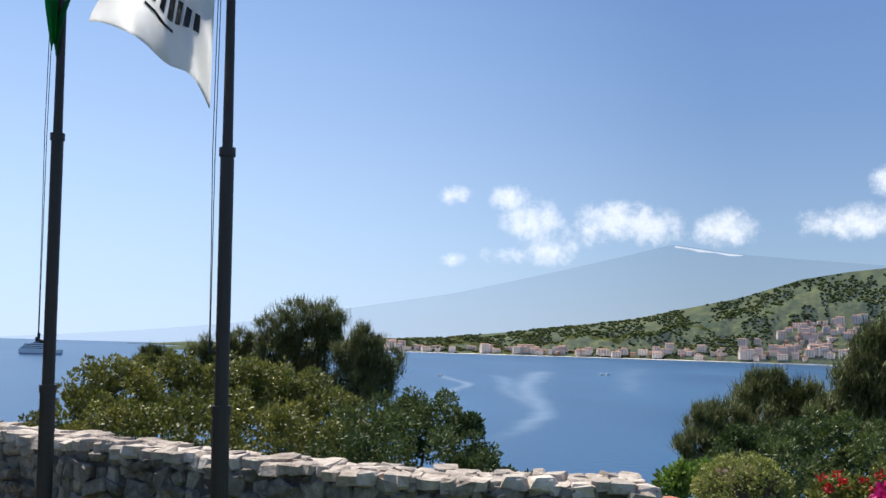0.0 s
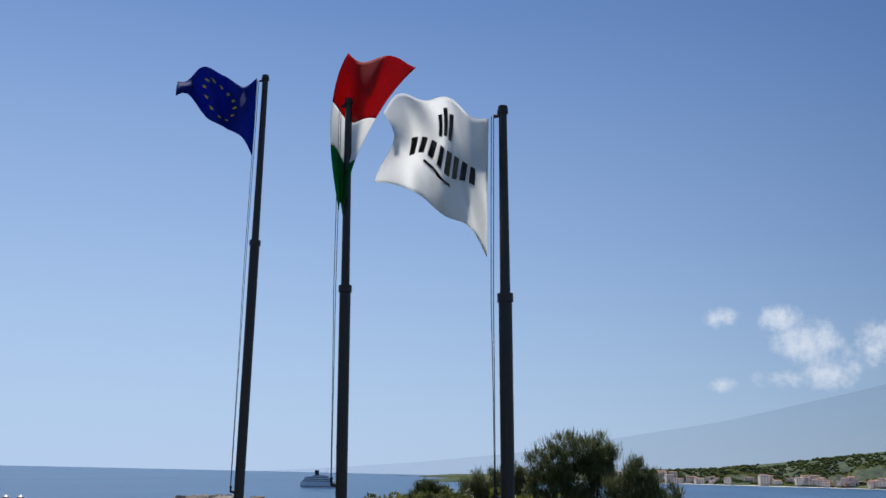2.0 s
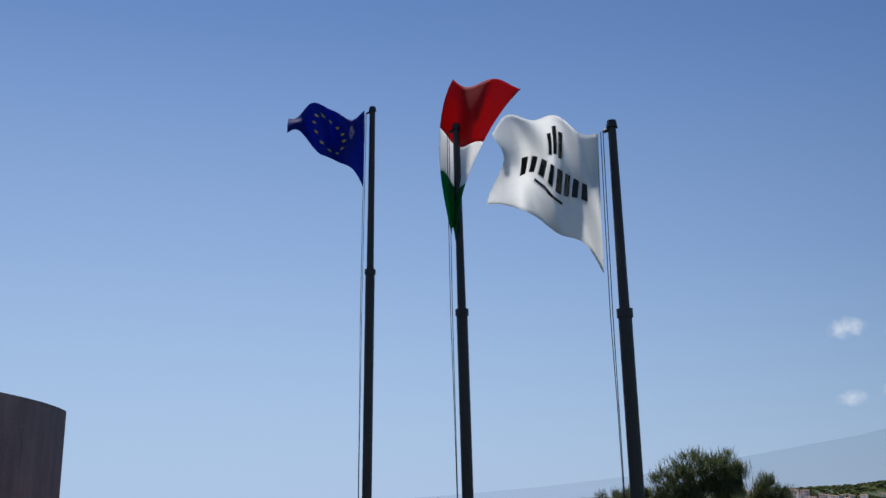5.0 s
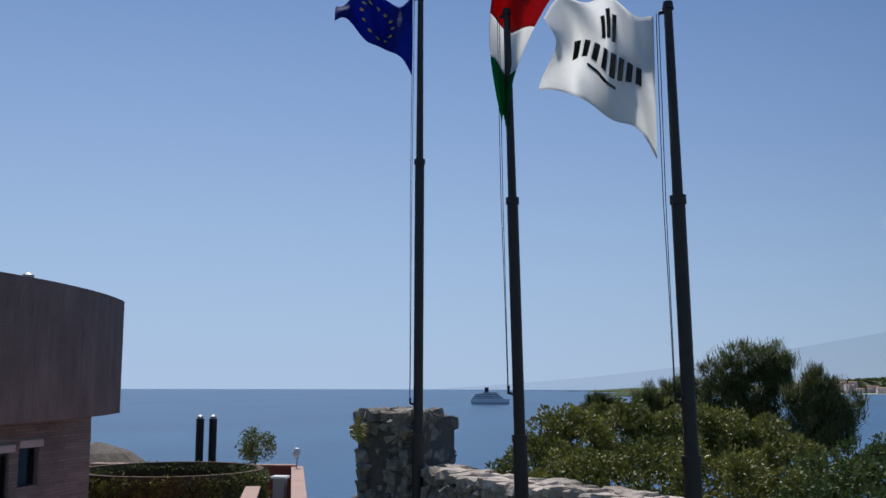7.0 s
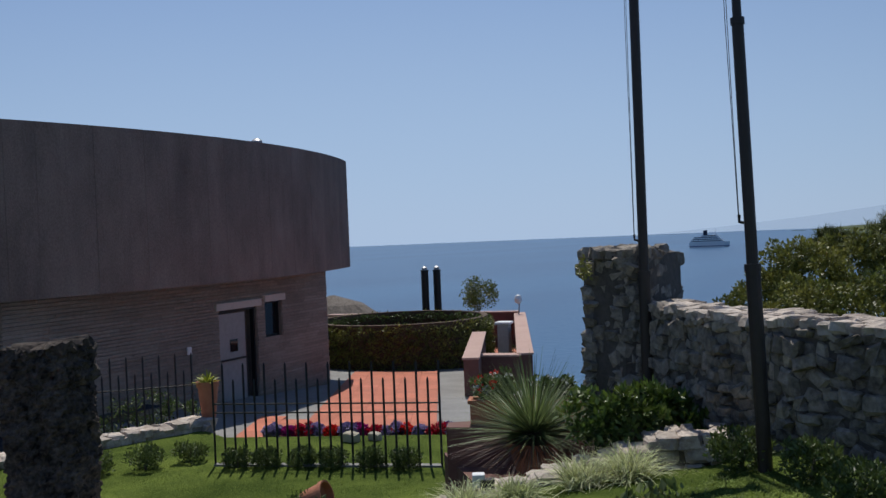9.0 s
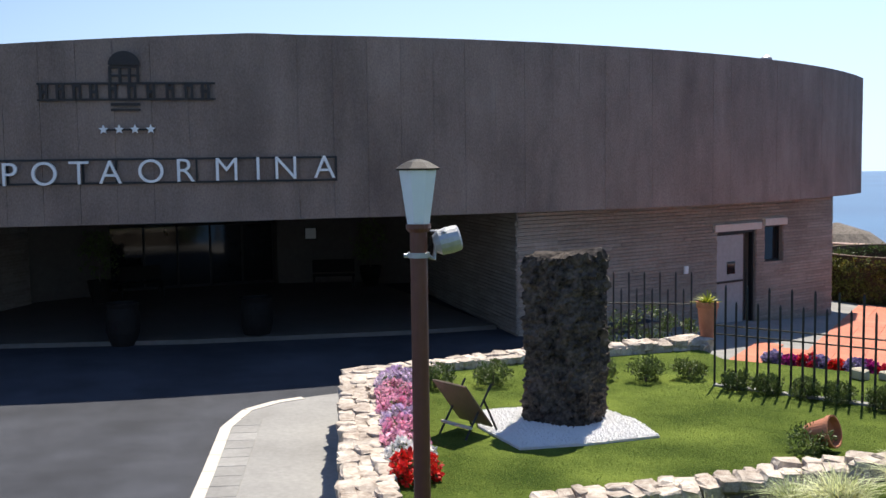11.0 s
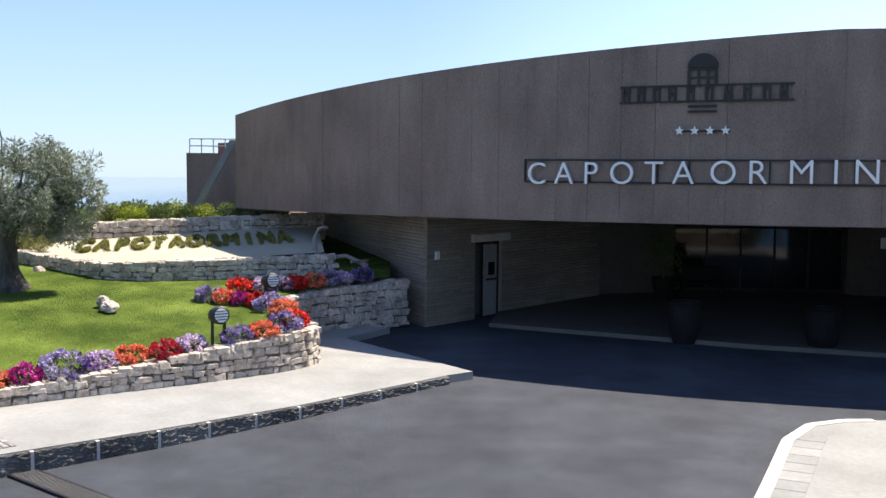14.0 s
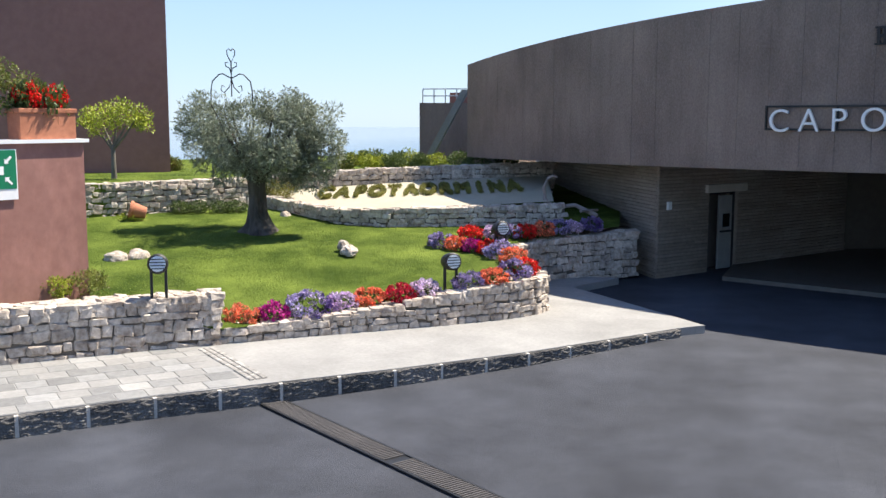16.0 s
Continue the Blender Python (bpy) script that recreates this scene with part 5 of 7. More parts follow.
def front_bar(parent, base, t0, t1, z0, z1, proud, mt, name):
    bm = bmesh.new()
    seg = max(1, int((t1 - t0) / 0.6))
    prev = None
    for k in range(seg + 1):
        th = t0 + (t1 - t0) * k / seg
        q = []
        for r, z in ((BR + proud, z0), (BR + proud, z1), (BR + proud - 0.03, z1), (BR + proud - 0.03, z0)):
            x, y = arc(th, r)
            q.append(bm.verts.new((x - base[0], y - base[1], z - base[2])))
        if prev:
            for n_ in range(4):
                bm.faces.new((prev[n_], prev[(n_ + 1) % 4], q[(n_ + 1) % 4], q[n_]))
        else:
            bm.faces.new(q)
        prev = q
    bm.faces.new(prev[::-1])
    return part(name, bm, mt, parent)


sb = (*arc(-20.2), 3.6)
front_bar(sign, sb, -28.9, -11.5, 4.06, 4.1, 0.05, M_IRON, "rail")
front_bar(sign, sb, -28.9, -11.5, 3.6, 3.64, 0.05, M_IRON, "rail")
for th in (-28.9, -25.6, -22.4, -21.0, -17.6, -14.2, -11.5):
    front_bar(sign, sb, th - 0.04, th + 0.04, 3.6, 4.1, 0.045, M_IRON, "post")
stars = thing("star_row", *arc(-20.5), 4.67, "row of four pale metal stars", "sign")
for k in range(4):
    bm = bmesh.new()
    fr, bk = [], []
    for i in range(10):
        rr, b = (0.095 if i % 2 == 0 else 0.042), math.pi / 2 + 2 * math.pi * i / 10
        fr.append(bm.verts.new((rr * math.cos(b), rr * math.sin(b), 0.02)))
        bk.append(bm.verts.new((rr * math.cos(b), rr * math.sin(b), -0.02)))
    bm.faces.new(fr)
    bm.faces.new(bk[::-1])
    for i in range(10):
        bm.faces.new((fr[i], bk[i], bk[(i + 1) % 10], fr[(i + 1) % 10]))
    so = part("star", bm, M_LETTER, stars)
    so.matrix_basis = Matrix.Translation(-Vector((*arc(-20.5), 4.67))) @ on_front(-21.45 + 0.66 * k, 4.66, 0.08)
front_bar(stars, (*arc(-20.5), 4.67), -21.6, -19.3, 4.64, 4.67, 0.04, M_IRON, "rail")
emb = thing("emblem_sign", *arc(-20.5), 5.4, "dark weathered metal emblem with a row of letter shapes", "sign")
eb = (*arc(-20.5), 5.4)
M_DARKMETAL = node_mat("weathered_dark_metal", (0.018, 0.015, 0.014), (0.035, 0.03, 0.027), 20, 0.7, 0.2, 60)
front_bar(emb, eb, -24.2, -16.7, 5.53, 5.57, 0.05, M_DARKMETAL, "rail")
front_bar(emb, eb, -24.2, -16.7, 5.22, 5.26, 0.05, M_DARKMETAL, "rail")
for k, th in enumerate((-23.9, -23.2, -22.5, -21.8, -21.0, -20.2, -19.4, -18.6, -17.8, -17.1)):
    front_bar(emb, eb, th - 0.2, th - 0.08, 5.25, 5.54, 0.06, M_DARKMETAL, "letter_bar")
    front_bar(emb, eb, th + 0.06, th + 0.16, 5.25, 5.54, 0.06, M_DARKMETAL, "letter_bar")
    front_bar(emb, eb, th - 0.2, th + 0.16, 5.36 + 0.06 * (k % 3), 5.42 + 0.06 * (k % 3), 0.06, M_DARKMETAL, "letter_bar")
for z0, z1, w in ((5.84, 5.9, 0.62), (5.68, 5.72, 0.62), (5.12, 5.17, 0.62), (5.02, 5.06, 0.62)):
    front_bar(emb, eb, -20.5 - w, -20.5 + w, z0, z1, 0.06, M_DARKMETAL, "bar")
for s in (-0.62, -0.2, 0.2, 0.55):
    front_bar(emb, eb, -20.5 + s - 0.05, -20.5 + s + 0.06, 5.55, 5.88, 0.06, M_DARKMETAL, "column")
bm = bmesh.new()
ring = [(0.3 * math.cos(math.pi * i / 12), 0.27 * math.sin(math.pi * i / 12)) for i in range(13)]
fr = [bm.verts.new((x, y, 0.03)) for x, y in ring]
bk = [bm.verts.new((x, y, -0.02)) for x, y in ring]
bm.faces.new(fr)
bm.faces.new(bk[::-1])
for i in range(13):
    bm.faces.new((fr[i], bk[i], bk[(i + 1) % 13], fr[(i + 1) % 13]))
dome = part("dome", bm, M_DARKMETAL, emb)
dome.matrix_basis = Matrix.Translation(-Vector(eb)) @ on_front(-20.5, 5.9, 0.06)
vent = thing("roof_vent", -22.1, 21.4, 5.2, "short galvanised vent pipe on the roof", "vent")
part("pipe", lathe([(0.13, 0), (0.13, 1.42), (0.16, 1.45), (0.16, 1.6), (0.05, 1.68)], 16), M_STEEL, vent)


def door_in(name, a, b, s0, s1, z0, z1, label, ajar, frame_mat, leaf_mat_, inset=0.12, panel=True, hinge=0, share=1.0):
    """A door leaf with its frame in an opening of a wall between two plan points."""
    d = (b - a).normalized()
    n = Vector((-d.y, d.x))
    o = a + d * s0 + n * inset
    t = thing(name, o.x, o.y, z0, label, "door", kind="structure", rz=math.degrees(math.atan2(d.y, d.x)))
    w, h = s1 - s0, z1 - z0
    bm = bmesh.new()
    add_box(bm, 0.03, 0, h / 2, 0.06, 0.12, h)
    add_box(bm, w - 0.03, 0, h / 2, 0.06, 0.12, h)
    add_box(bm, w / 2, 0, h - 0.03, w - 0.12, 0.12, 0.06)
    part("door_frame", bm, frame_mat, t)
    # dark sheet added behind the leaf in place of the shade inside
    part("dark_gap", box(w / 2, 0.2, h / 2, w - 0.12, 0.02, h - 0.08), M_INNERSHADE, t, "dark sheet for the unlit inside of the doorway")
    span = (w - 0.14) * share
    leaf = part("door_leaf", box(span / 2, 0, (h - 0.12) / 2, span, 0.05, h - 0.12, bevel=0.006), leaf_mat_, t)
    leaf.matrix_basis = pose(0.07, 0, 0.02, 0, 0, ajar) if hinge == 0 else pose(w - 0.07 - span, -0.02, 0.02, 0, 0, ajar)
    if panel:
        part("vision_panel", box(span * 0.55, -0.03, h * 0.62, min(0.34, span * 0.5), 0.02, 0.34), M_DARKGLASS, leaf)
        part("push_bar", box(span / 2, -0.05, h * 0.48, span - 0.12, 0.05, 0.05), M_IRON, leaf)
    return t


M_GREYDOOR = node_mat("grey_metal_paint", (0.26, 0.26, 0.25), (0.34, 0.34, 0.325), 8, 0.5, 0.1, 40)
M_LINTEL = node_mat("pale_lintel", (0.5, 0.46, 0.4), (0.6, 0.56, 0.5), 10, 0.85, 0.3, 40)
door_in("door_1", SIDE_A, SIDE_B, *SIDE_DOOR[:2], -0.68, 2.0, "grey metal side door with a push bar", 0, M_IRON, M_GREYDOOR, share=0.78)
door_in("door_2", PORCH_A, PORCH_B, *PORCH_DOOR[:2], 0.0, 2.0, "grey porch door standing half open", 0, M_IRON, M_GREYDOOR, hinge=1, share=0.55)


def lintel(a, b, s0, s1, z, parent):
    d = (b - a).normalized()
    n = Vector((-d.y, d.x))
    c = a + d * (s0 + s1) / 2 - n * 0.03
    return part("lintel", box(c.x - BC.x, c.y - BC.y, z, s1 - s0, 0.16, 0.2, math.atan2(d.y, d.x), 0.01), M_LINTEL, parent, "pale stone lintel")


lintel(SIDE_A, SIDE_B, 6.94, 8.99, 2.12, hotel)
lintel(SIDE_A, SIDE_B, 9.16, 10.2, 2.2, hotel)
lintel(PORCH_A, PORCH_B, 1.72, 3.3, 2.1, hotel)
d_ = (SIDE_B - SIDE_A).normalized()
n_v = Vector((-d_.y, d_.x))
wc = SIDE_A + d_ * (SIDE_WIN[0] + SIDE_WIN[1]) / 2 + n_v * 0.14
win = thing("window_1", wc.x, wc.y, 1.58, "small dark window beside the side door", "window", kind="structure", rz=math.degrees(math.atan2(d_.y, d_.x)))
bm = bmesh.new()
for sx, sz, cx, cz in ((0.05, 1.04, -0.395, 0), (0.05, 1.04, 0.395, 0), (0.74, 0.05, 0, 0.49), (0.74, 0.05, 0, -0.49)):
    add_box(bm, cx, 0, cz, sx, 0.08, sz)
part("window_frame", bm, M_IRON, win)
part("pane", box(0, 0.02, 0, 0.74, 0.012, 0.93), M_DARKGLASS, win)
for a, b, s, z in ((SIDE_A, SIDE_B, 5.8, 1.1), (PORCH_A, PORCH_B, 0.35, 1.75)):
    d = (b - a).normalized()
    n = Vector((-d.y, d.x))
    c = a + d * s - n * 0.06
    sw = thing("wall_box", c.x, c.y, z, "small white switch box on the stone wall", "switch box", rz=math.degrees(math.atan2(d.y, d.x)))
    part("case", box(0, 0, 0, 0.16, 0.05, 0.2, bevel=0.01), M_WHITE, sw)
    part("cover", box(0, -0.03, 0, 0.12, 0.012, 0.15, bevel=0.004), M_LETTER, sw)
# entrance glazing in the porch
ent = thing("entrance_glazing", -32.75, 7.6, 0.14, "dark glazed hotel entrance with framed upper panes", "entrance", rz=90)
for k in range(6):
    part("mullion", box(-2.6 + 1.04 * k, 0, 1.3, 0.06, 0.1, 2.6), M_IRON, ent)
for z in (0.05, 2.0, 2.58):
    part("transom", box(0, 0, z, 5.3, 0.1, 0.07), M_IRON, ent)
for k in range(5):
    part("pane", box(-2.08 + 1.04 * k, 0, 1.0, 0.98, 0.015, 1.9), M_DARKGLASS, ent)
    part("upper_pane", box(-2.08 + 1.04 * k, 0, 2.3, 0.98, 0.015, 0.5), M_DARKGLASS, ent)
poster = thing("notice_board", -31.85, 11.2, 1.75, "small white framed notice on the porch wall", "notice", rz=68)
part("sheet", box(0, -0.0, 0, 0.34, 0.03, 0.34), M_WHITE, poster)
part("frame", box(0, 0.025, 0, 0.4, 0.02, 0.4), M_IRON, poster)
M_DARKPOT = node_mat("dark_glazed_pot", (0.012, 0.011, 0.01), (0.022, 0.019, 0.017), 12, 0.8, 0.2, 40, spec=0.15)


def porch_plant(x, y, z, s):
    t = thing("potted_shrub", x, y, z, "dark bushy shrub in a large dark pot in the porch", "potted plant", "porch plants")
    part("pot", lathe([(0.2 * s, 0), (0.3 * s, 0.35 * s), (0.34 * s, 0.62 * s), (0.3 * s, 0.62 * s), (0.26 * s, 0.52 * s)], 20), M_DARKPOT, t)
    part("soil", lathe([(0.27 * s, 0.5 * s), (0.27 * s, 0.56 * s)], 16), M_SOIL, t)
    part("stem", tube([(0, 0, 0.5 * s), (0.03, 0, 1.1 * s)], [0.03, 0.02], 8), M_BARK, t)
    part("crown", leaf_cloud(NR, clumps(NR, 40, (0, 0, 1.35 * s), (0.5 * s, 0.5 * s, 0.65 * s)), [0.16 * s] * 40, 22, 0.1, 2.4), L_BOX, t)


porch_plant(-30.6, 4.4, 0.1, 1.05)
porch_plant(-30.2, 12.6, 0.1, 1.05)
for x, y in ((-23.5, 3.85), (-22.85, 6.7)):
    pt = thing("large_pot", x, y, 0.0, "large dark pot at the edge of the porch drive", "pot", "porch pots")
    part("body", lathe([(0.26, 0), (0.36, 0.3), (0.38, 0.6), (0.33, 0.85), (0.38, 0.95), (0.33, 0.95), (0.3, 0.85)], 22), M_DARKPOT, pt)
    part("soil", lathe([(0.31, 0.84), (0.31, 0.88)], 18), M_SOIL, pt)
for x, y, rz in ((-31.0, 5.6, 96), (-29.8, 11.2, 70)):
    be = thing("porch_bench", x, y, 0.14, "dark wooden bench against the porch wall", "bench", "porch benches", rz=rz)
    part("seat", box(0, 0, 0.43, 1.3, 0.42, 0.05, bevel=0.01), M_DARKPOT, be)
    part("backrest", box(0, 0.19, 0.7, 1.3, 0.05, 0.4, bevel=0.01), M_DARKPOT, be)
    for sx in (-0.6, 0.6):
        for sy in (-0.16, 0.17):
            part("leg", box(sx, sy, 0.2, 0.06, 0.06, 0.41), M_DARKPOT, be)

# ---- street lamp with a flood light ----
lamp = thing("street_lamp", -5.4, 2.545, 0.8, "rust-brown lamp post with a frosted white lantern", "street lamp")
part("post", tube([(0, 0, 0), (0, 0, 2.72)], 0.048, 18), M_BROWNPOST, lamp)
part("base_flange", lathe([(0.11, 0), (0.11, 0.02), (0.06, 0.05)], 18), M_BROWNPOST, lamp)
M_FROST = node_mat("frosted_glass", (0.72, 0.76, 0.78), (0.8, 0.83, 0.84), 6, 0.35, 0.02, 30)
part("lantern", lathe([(0.062, 2.73), (0.066, 2.74), (0.108, 3.02), (0.108, 3.03)], 8), M_FROST, lamp, "frosted white lantern glass")
part("cap", lathe([(0.125, 3.03), (0.13, 3.04), (0.07, 3.075), (0.02, 3.09)], 8), M_DARKMETAL, lamp)
part("collar", lathe([(0.055, 2.69), (0.07, 2.71), (0.07, 2.735)], 16), M_BROWNPOST, lamp)
flood = thing("flood_light", -5.4, 2.545, 3.36, "grey outdoor flood light clamped to the lamp post", "flood light")
part("clamp", lathe([(0.05, -0.012), (0.062, -0.012), (0.062, 0.016), (0.05, 0.016)], 16), M_STEEL, flood)
part("clamp_bolt", tube([(-0.035, -0.075, 0), (0.0, 0.02, 0)], 0.012, 8), M_STEEL, flood)
bm = bmesh.new()
add_lathe(bm, [(0.045, 0), (0.07, 0.03), (0.075, 0.08), (0.072, 0.14), (0.06, 0.15)], 18, Matrix.Translation((0.02, 0.085, 0.06)) @ Matrix.Rotation(radians(-75), 4, "X") @ Matrix.Rotation(radians(20), 4, "Y"))
part("housing", bm, M_STEEL, flood)
part("arm", tube([(0.01, 0.04, 0), (0.02, 0.085, -0.02), (0.02, 0.1, 0.05)], 0.014, 8), M_STEEL, flood)
part("visor", box(0.02, 0.15, 0.13, 0.13, 0.11, 0.012, 0.2, 0.004), M_STEEL, flood)

# ---- east lawn things ----
def lava_column():
    t = bmesh.new()
    seg, rows = 132, 110
    rings = []
    for j in range(rows + 1):
        z = 2.02 * j / rows
        ring = []
        for i in range(seg):
            a = 2 * math.pi * i / seg
            c, s = math.cos(a), math.sin(a)
            r = 0.47 / max(abs(c) * 0.98, abs(s) * 0.98, 0.76)
            r = 0.45 * 0.6 + r * 0.4
            p = Vector((c * r, s * r, z))
            r *= 1 + 0.08 * noise.noise(p * 2.2) + 0.1 * noise.noise(p * 7.0) + 0.1 * noise.noise(p * 17.0) + (0.03 if z > 1.6 else 0)
            r -= 0.09 * max(0, noise.noise(p * 7 + Vector((9, 2, 1))) - 0.18) + 0.07 * max(0, noise.noise(p * 24 + Vector((3, 5, 1))) - 0.1) - 0.025 * noise.noise(p * 40)
            ring.append(t.verts.new((c * r, s * r * 0.92, z + (0.14 * noise.noise(Vector((c * 1.7, s * 1.7, 4))) + 0.06 * noise.noise(Vector((c * 7, s * 7, 4))) if j == rows else 0))))
        rings.append(ring)
    for a, b in zip(rings, rings[1:]):
        for i in range(seg):
            k = (i + 1) % seg
            t.faces.new((a[i], a[k], b[k], b[i]))
    mid = t.verts.new((0, 0, 2.05))
    for i in range(seg):
        t.faces.new((rings[-1][i], rings[-1][(i + 1) % seg], mid))
    return t


rock = thing("lava_monolith", -10.42, 6.85, 0.78, "upright column of rough dark lava rock", "rock", rz=33)
part("column", lava_column(), M_LAVA, rock)
gv = [(-11.25, 6.05), (-10.6, 5.75), (-9.55, 5.68), (-9.35, 6.4), (-9.22, 7.3), (-9.9, 7.5), (-10.8, 7.5), (-11.1, 6.8)]
gravel = tagged(part("gravel_bed", prism(gv, 0.78, 0.825), M_GRAVEL, None), "bed of bright white gravel round the rock", "gravel", kind="structure")
gp = []
while len(gp) < 5200:
    x, y = NR.uniform(-11.3, -9.2), NR.uniform(5.6, 7.6)
    if inside(x, y, gv):
        gp.append((x, y, 0.83))
pv, pf = [], []
for x, y, z in gp:
    s = NR.uniform(0.012, 0.026)
    k = len(pv)
    pv += [(x + s, y, z), (x, y + s, z), (x - s, y, z), (x, y - s, z), (x + NR.uniform(-0.005, 0.005), y, z + s * 0.8)]
    pf += [(k, k + 1, k + 4), (k + 1, k + 2, k + 4), (k + 2, k + 3, k + 4), (k + 3, k, k + 4)]
tagged(part("pebbles", (pv, [], pf), M_GRAVEL, gravel), kind="stuff")
M_BOARD = node_mat("brown_board", (0.12, 0.085, 0.055), (0.17, 0.12, 0.08), 9, 0.6, 0.2, 40)
boardt = thing("sign_easel", -10.45, 5.5, 0.8, "small brown information board on a tilted stand", "sign stand", rz=14)
bo_ = part("board", box(0, -0.03, 0.03, 0.56, 0.025, 0.66, bevel=0.005), M_BOARD, boardt)
bo_.matrix_basis = pose(0, 0, 0.36, 38, 0, 0)
for sx in (-0.22, 0.22):
    part("rail", tube([(sx, -0.2, 0.0), (sx, 0.2, 0.58)], 0.014, 8), M_IRON, boardt)
    part("leg", tube([(sx, 0.08, 0.42), (sx, 0.3, 0)], 0.014, 8), M_IRON, boardt)
part("ledge", box(0, -0.14, 0.13, 0.5, 0.04, 0.03, bevel=0.004), M_LINTEL, boardt)


def low_shrub(x, y, z, r, mt=None, label="small rounded green shrub on the lawn edge", group="shrubs along the lawn", n=1500, leaf=0.045):
    t = thing("low_shrub", x, y, z, label, "shrub", group)
    c = clumps(NR, 46, (0, 0, r * 0.62), (r, r, r * 0.6), 0.5)
    c[:, 2] = np.maximum(c[:, 2], 0.03)
    part("foliage", leaf_cloud(NR, c, [r * 0.26] * 46, n // 46, leaf, 2.2, up=0.7), mt or L_BOX, t)
    part("stem", tube([(0, 0, 0), (0.02, 0.01, r * 0.7)], [0.02, 0.008], 7), M_BARK, t)
    return t


for x, y, r in ((-12.7, 6.2, 0.26), (-12.4, 6.95, 0.27), (-11.9, 8.4, 0.24), (-11.55, 8.95, 0.26), (-11.35, 9.55, 0.22)):
    low_shrub(x - 0.15, y + 0.1, 0.8, r)
for x, y in ((-10.62, 9.72), (-10.25, 9.92), (-9.85, 10.15), (-9.44, 10.33), (-8.94, 10.52), (-8.5, 10.7)):
    low_shrub(x, y, 0.8, 0.2, label="small rounded shrub below the iron fence")
# petunias inside the planter wall
PETALS = {k: leaf_mat(k + "_petal", a, b, 0.6, 0.3) for k, a, b in (("orange", (0.72, 0.13, 0.06), (0.88, 0.3, 0.16)), ("crimson", (0.42, 0.006, 0.03), (0.6, 0.015, 0.05)), ("violet", (0.07, 0.025, 0.2), (0.56, 0.48, 0.7)), ("magenta", (0.3, 0.005, 0.14), (0.5, 0.015, 0.26)), ("pink", (0.7, 0.25, 0.42), (0.85, 0.5, 0.6)), ("lilac", (0.5, 0.32, 0.55), (0.85, 0.75, 0.82)), ("scarlet", (0.6, 0.012, 0.01), (0.78, 0.03, 0.02)), ("white", (0.7, 0.68, 0.66), (0.84, 0.82, 0.8)))}


def flower_mound(x, y, z, r, colour, words, group):
    t = thing("flower_clump", x, y, z, words, "flowers", group)
    c = clumps(NR, 60, (0, 0, r * 0.45), (r, r, r * 0.62), 0.85)
    c = c[c[:, 2] > 0.0]
    part("foliage", leaf_cloud(NR, c * 0.85, [r * 0.2] * len(c), 10, 0.05, 2.2), L_BOX, t)
    part("blossoms", leaf_cloud(NR, c, [r * 0.14] * len(c), 22, 0.05, 1.15), PETALS[colour], t)
    return t


for x, y, col in ((-13.1, 5.85, "lilac"), (-12.75, 5.62, "lilac"), (-12.3, 5.45, "pink"), (-11.85, 5.27, "pink"), (-11.4, 5.1, "pink"), (-10.95, 4.92, "lilac"), (-10.5, 4.74, "pink"), (-10.05, 4.56, "pink"), (-9.6, 4.4, "white"), (-9.15, 4.25, "scarlet")):
    flower_mound(x, y, 0.8, 0.24, col, col + " bedding flowers inside the planter wall", "flowers by the planter wall")
# iron fence
fa, fb = Vector((-11.0, 9.68)), Vector((-8.12, 11.0))
fence = thing("iron_fence", -11.0, 9.68, 0.8, "black iron fence of tall and short bars", "fence", rz=math.degrees(math.atan2(fb.y - fa.y, fb.x - fa.x)))
flen = (fb - fa).length
nb = 22
tall = lathe([(0.016, 0), (0.016, 1.36), (0.006, 1.4)], 6)
me_tall = bpy.data.meshes.new("bar")
tall.to_mesh(me_tall)
me_tall.materials.append(M_IRON)
short = lathe([(0.016, 0), (0.016, 1.14), (0.006, 1.18)], 6)
me_short = bpy.data.meshes.new("bar")
short.to_mesh(me_short)
me_short.materials.append(M_IRON)
for k in range(nb):
    b = new("bar", me_tall if k % 2 else me_short)
    b.parent = fence
    b.matrix_basis = pose(flen * k / (nb - 1), 0, 0)
for z in (0.72, 0.84):
    part("rail", tube([(0, 0, z), (flen, 0, z)], 0.012, 6), M_IRON, fence)
part("footing", box(flen / 2, 0, 0.0, flen, 0.12, 0.05), M_PAVE, fence)
fence2 = thing("iron_fence", -15.25, 10.6, 0.1, "black iron fence in the shade by the wall", "fence", rz=52)
for k in range(14):
    b = new("bar", me_tall if k % 2 else me_short)
    b.parent = fence2
    b.matrix_basis = pose(1.75 * k / 13, 0, 0) @ Matrix.Diagonal((1, 1, 1.33, 1))
for z in (0.3, 1.3):
    part("rail", tube([(0, 0, z), (1.75, 0, z)], 0.014, 6), M_IRON, fence2)
shrub_mass("climbing_shrub", [(-15.2, 11.2, 0.8), (-14.9, 11.6, 1.0), (-14.6, 12.0, 0.8)], [0.4, 0.4, 0.35], 1500, 0.07, L_BOX, "dark shrub growing behind the iron fence", "shrub", base=(-14.9, 11.6, 0.0), sub=12)


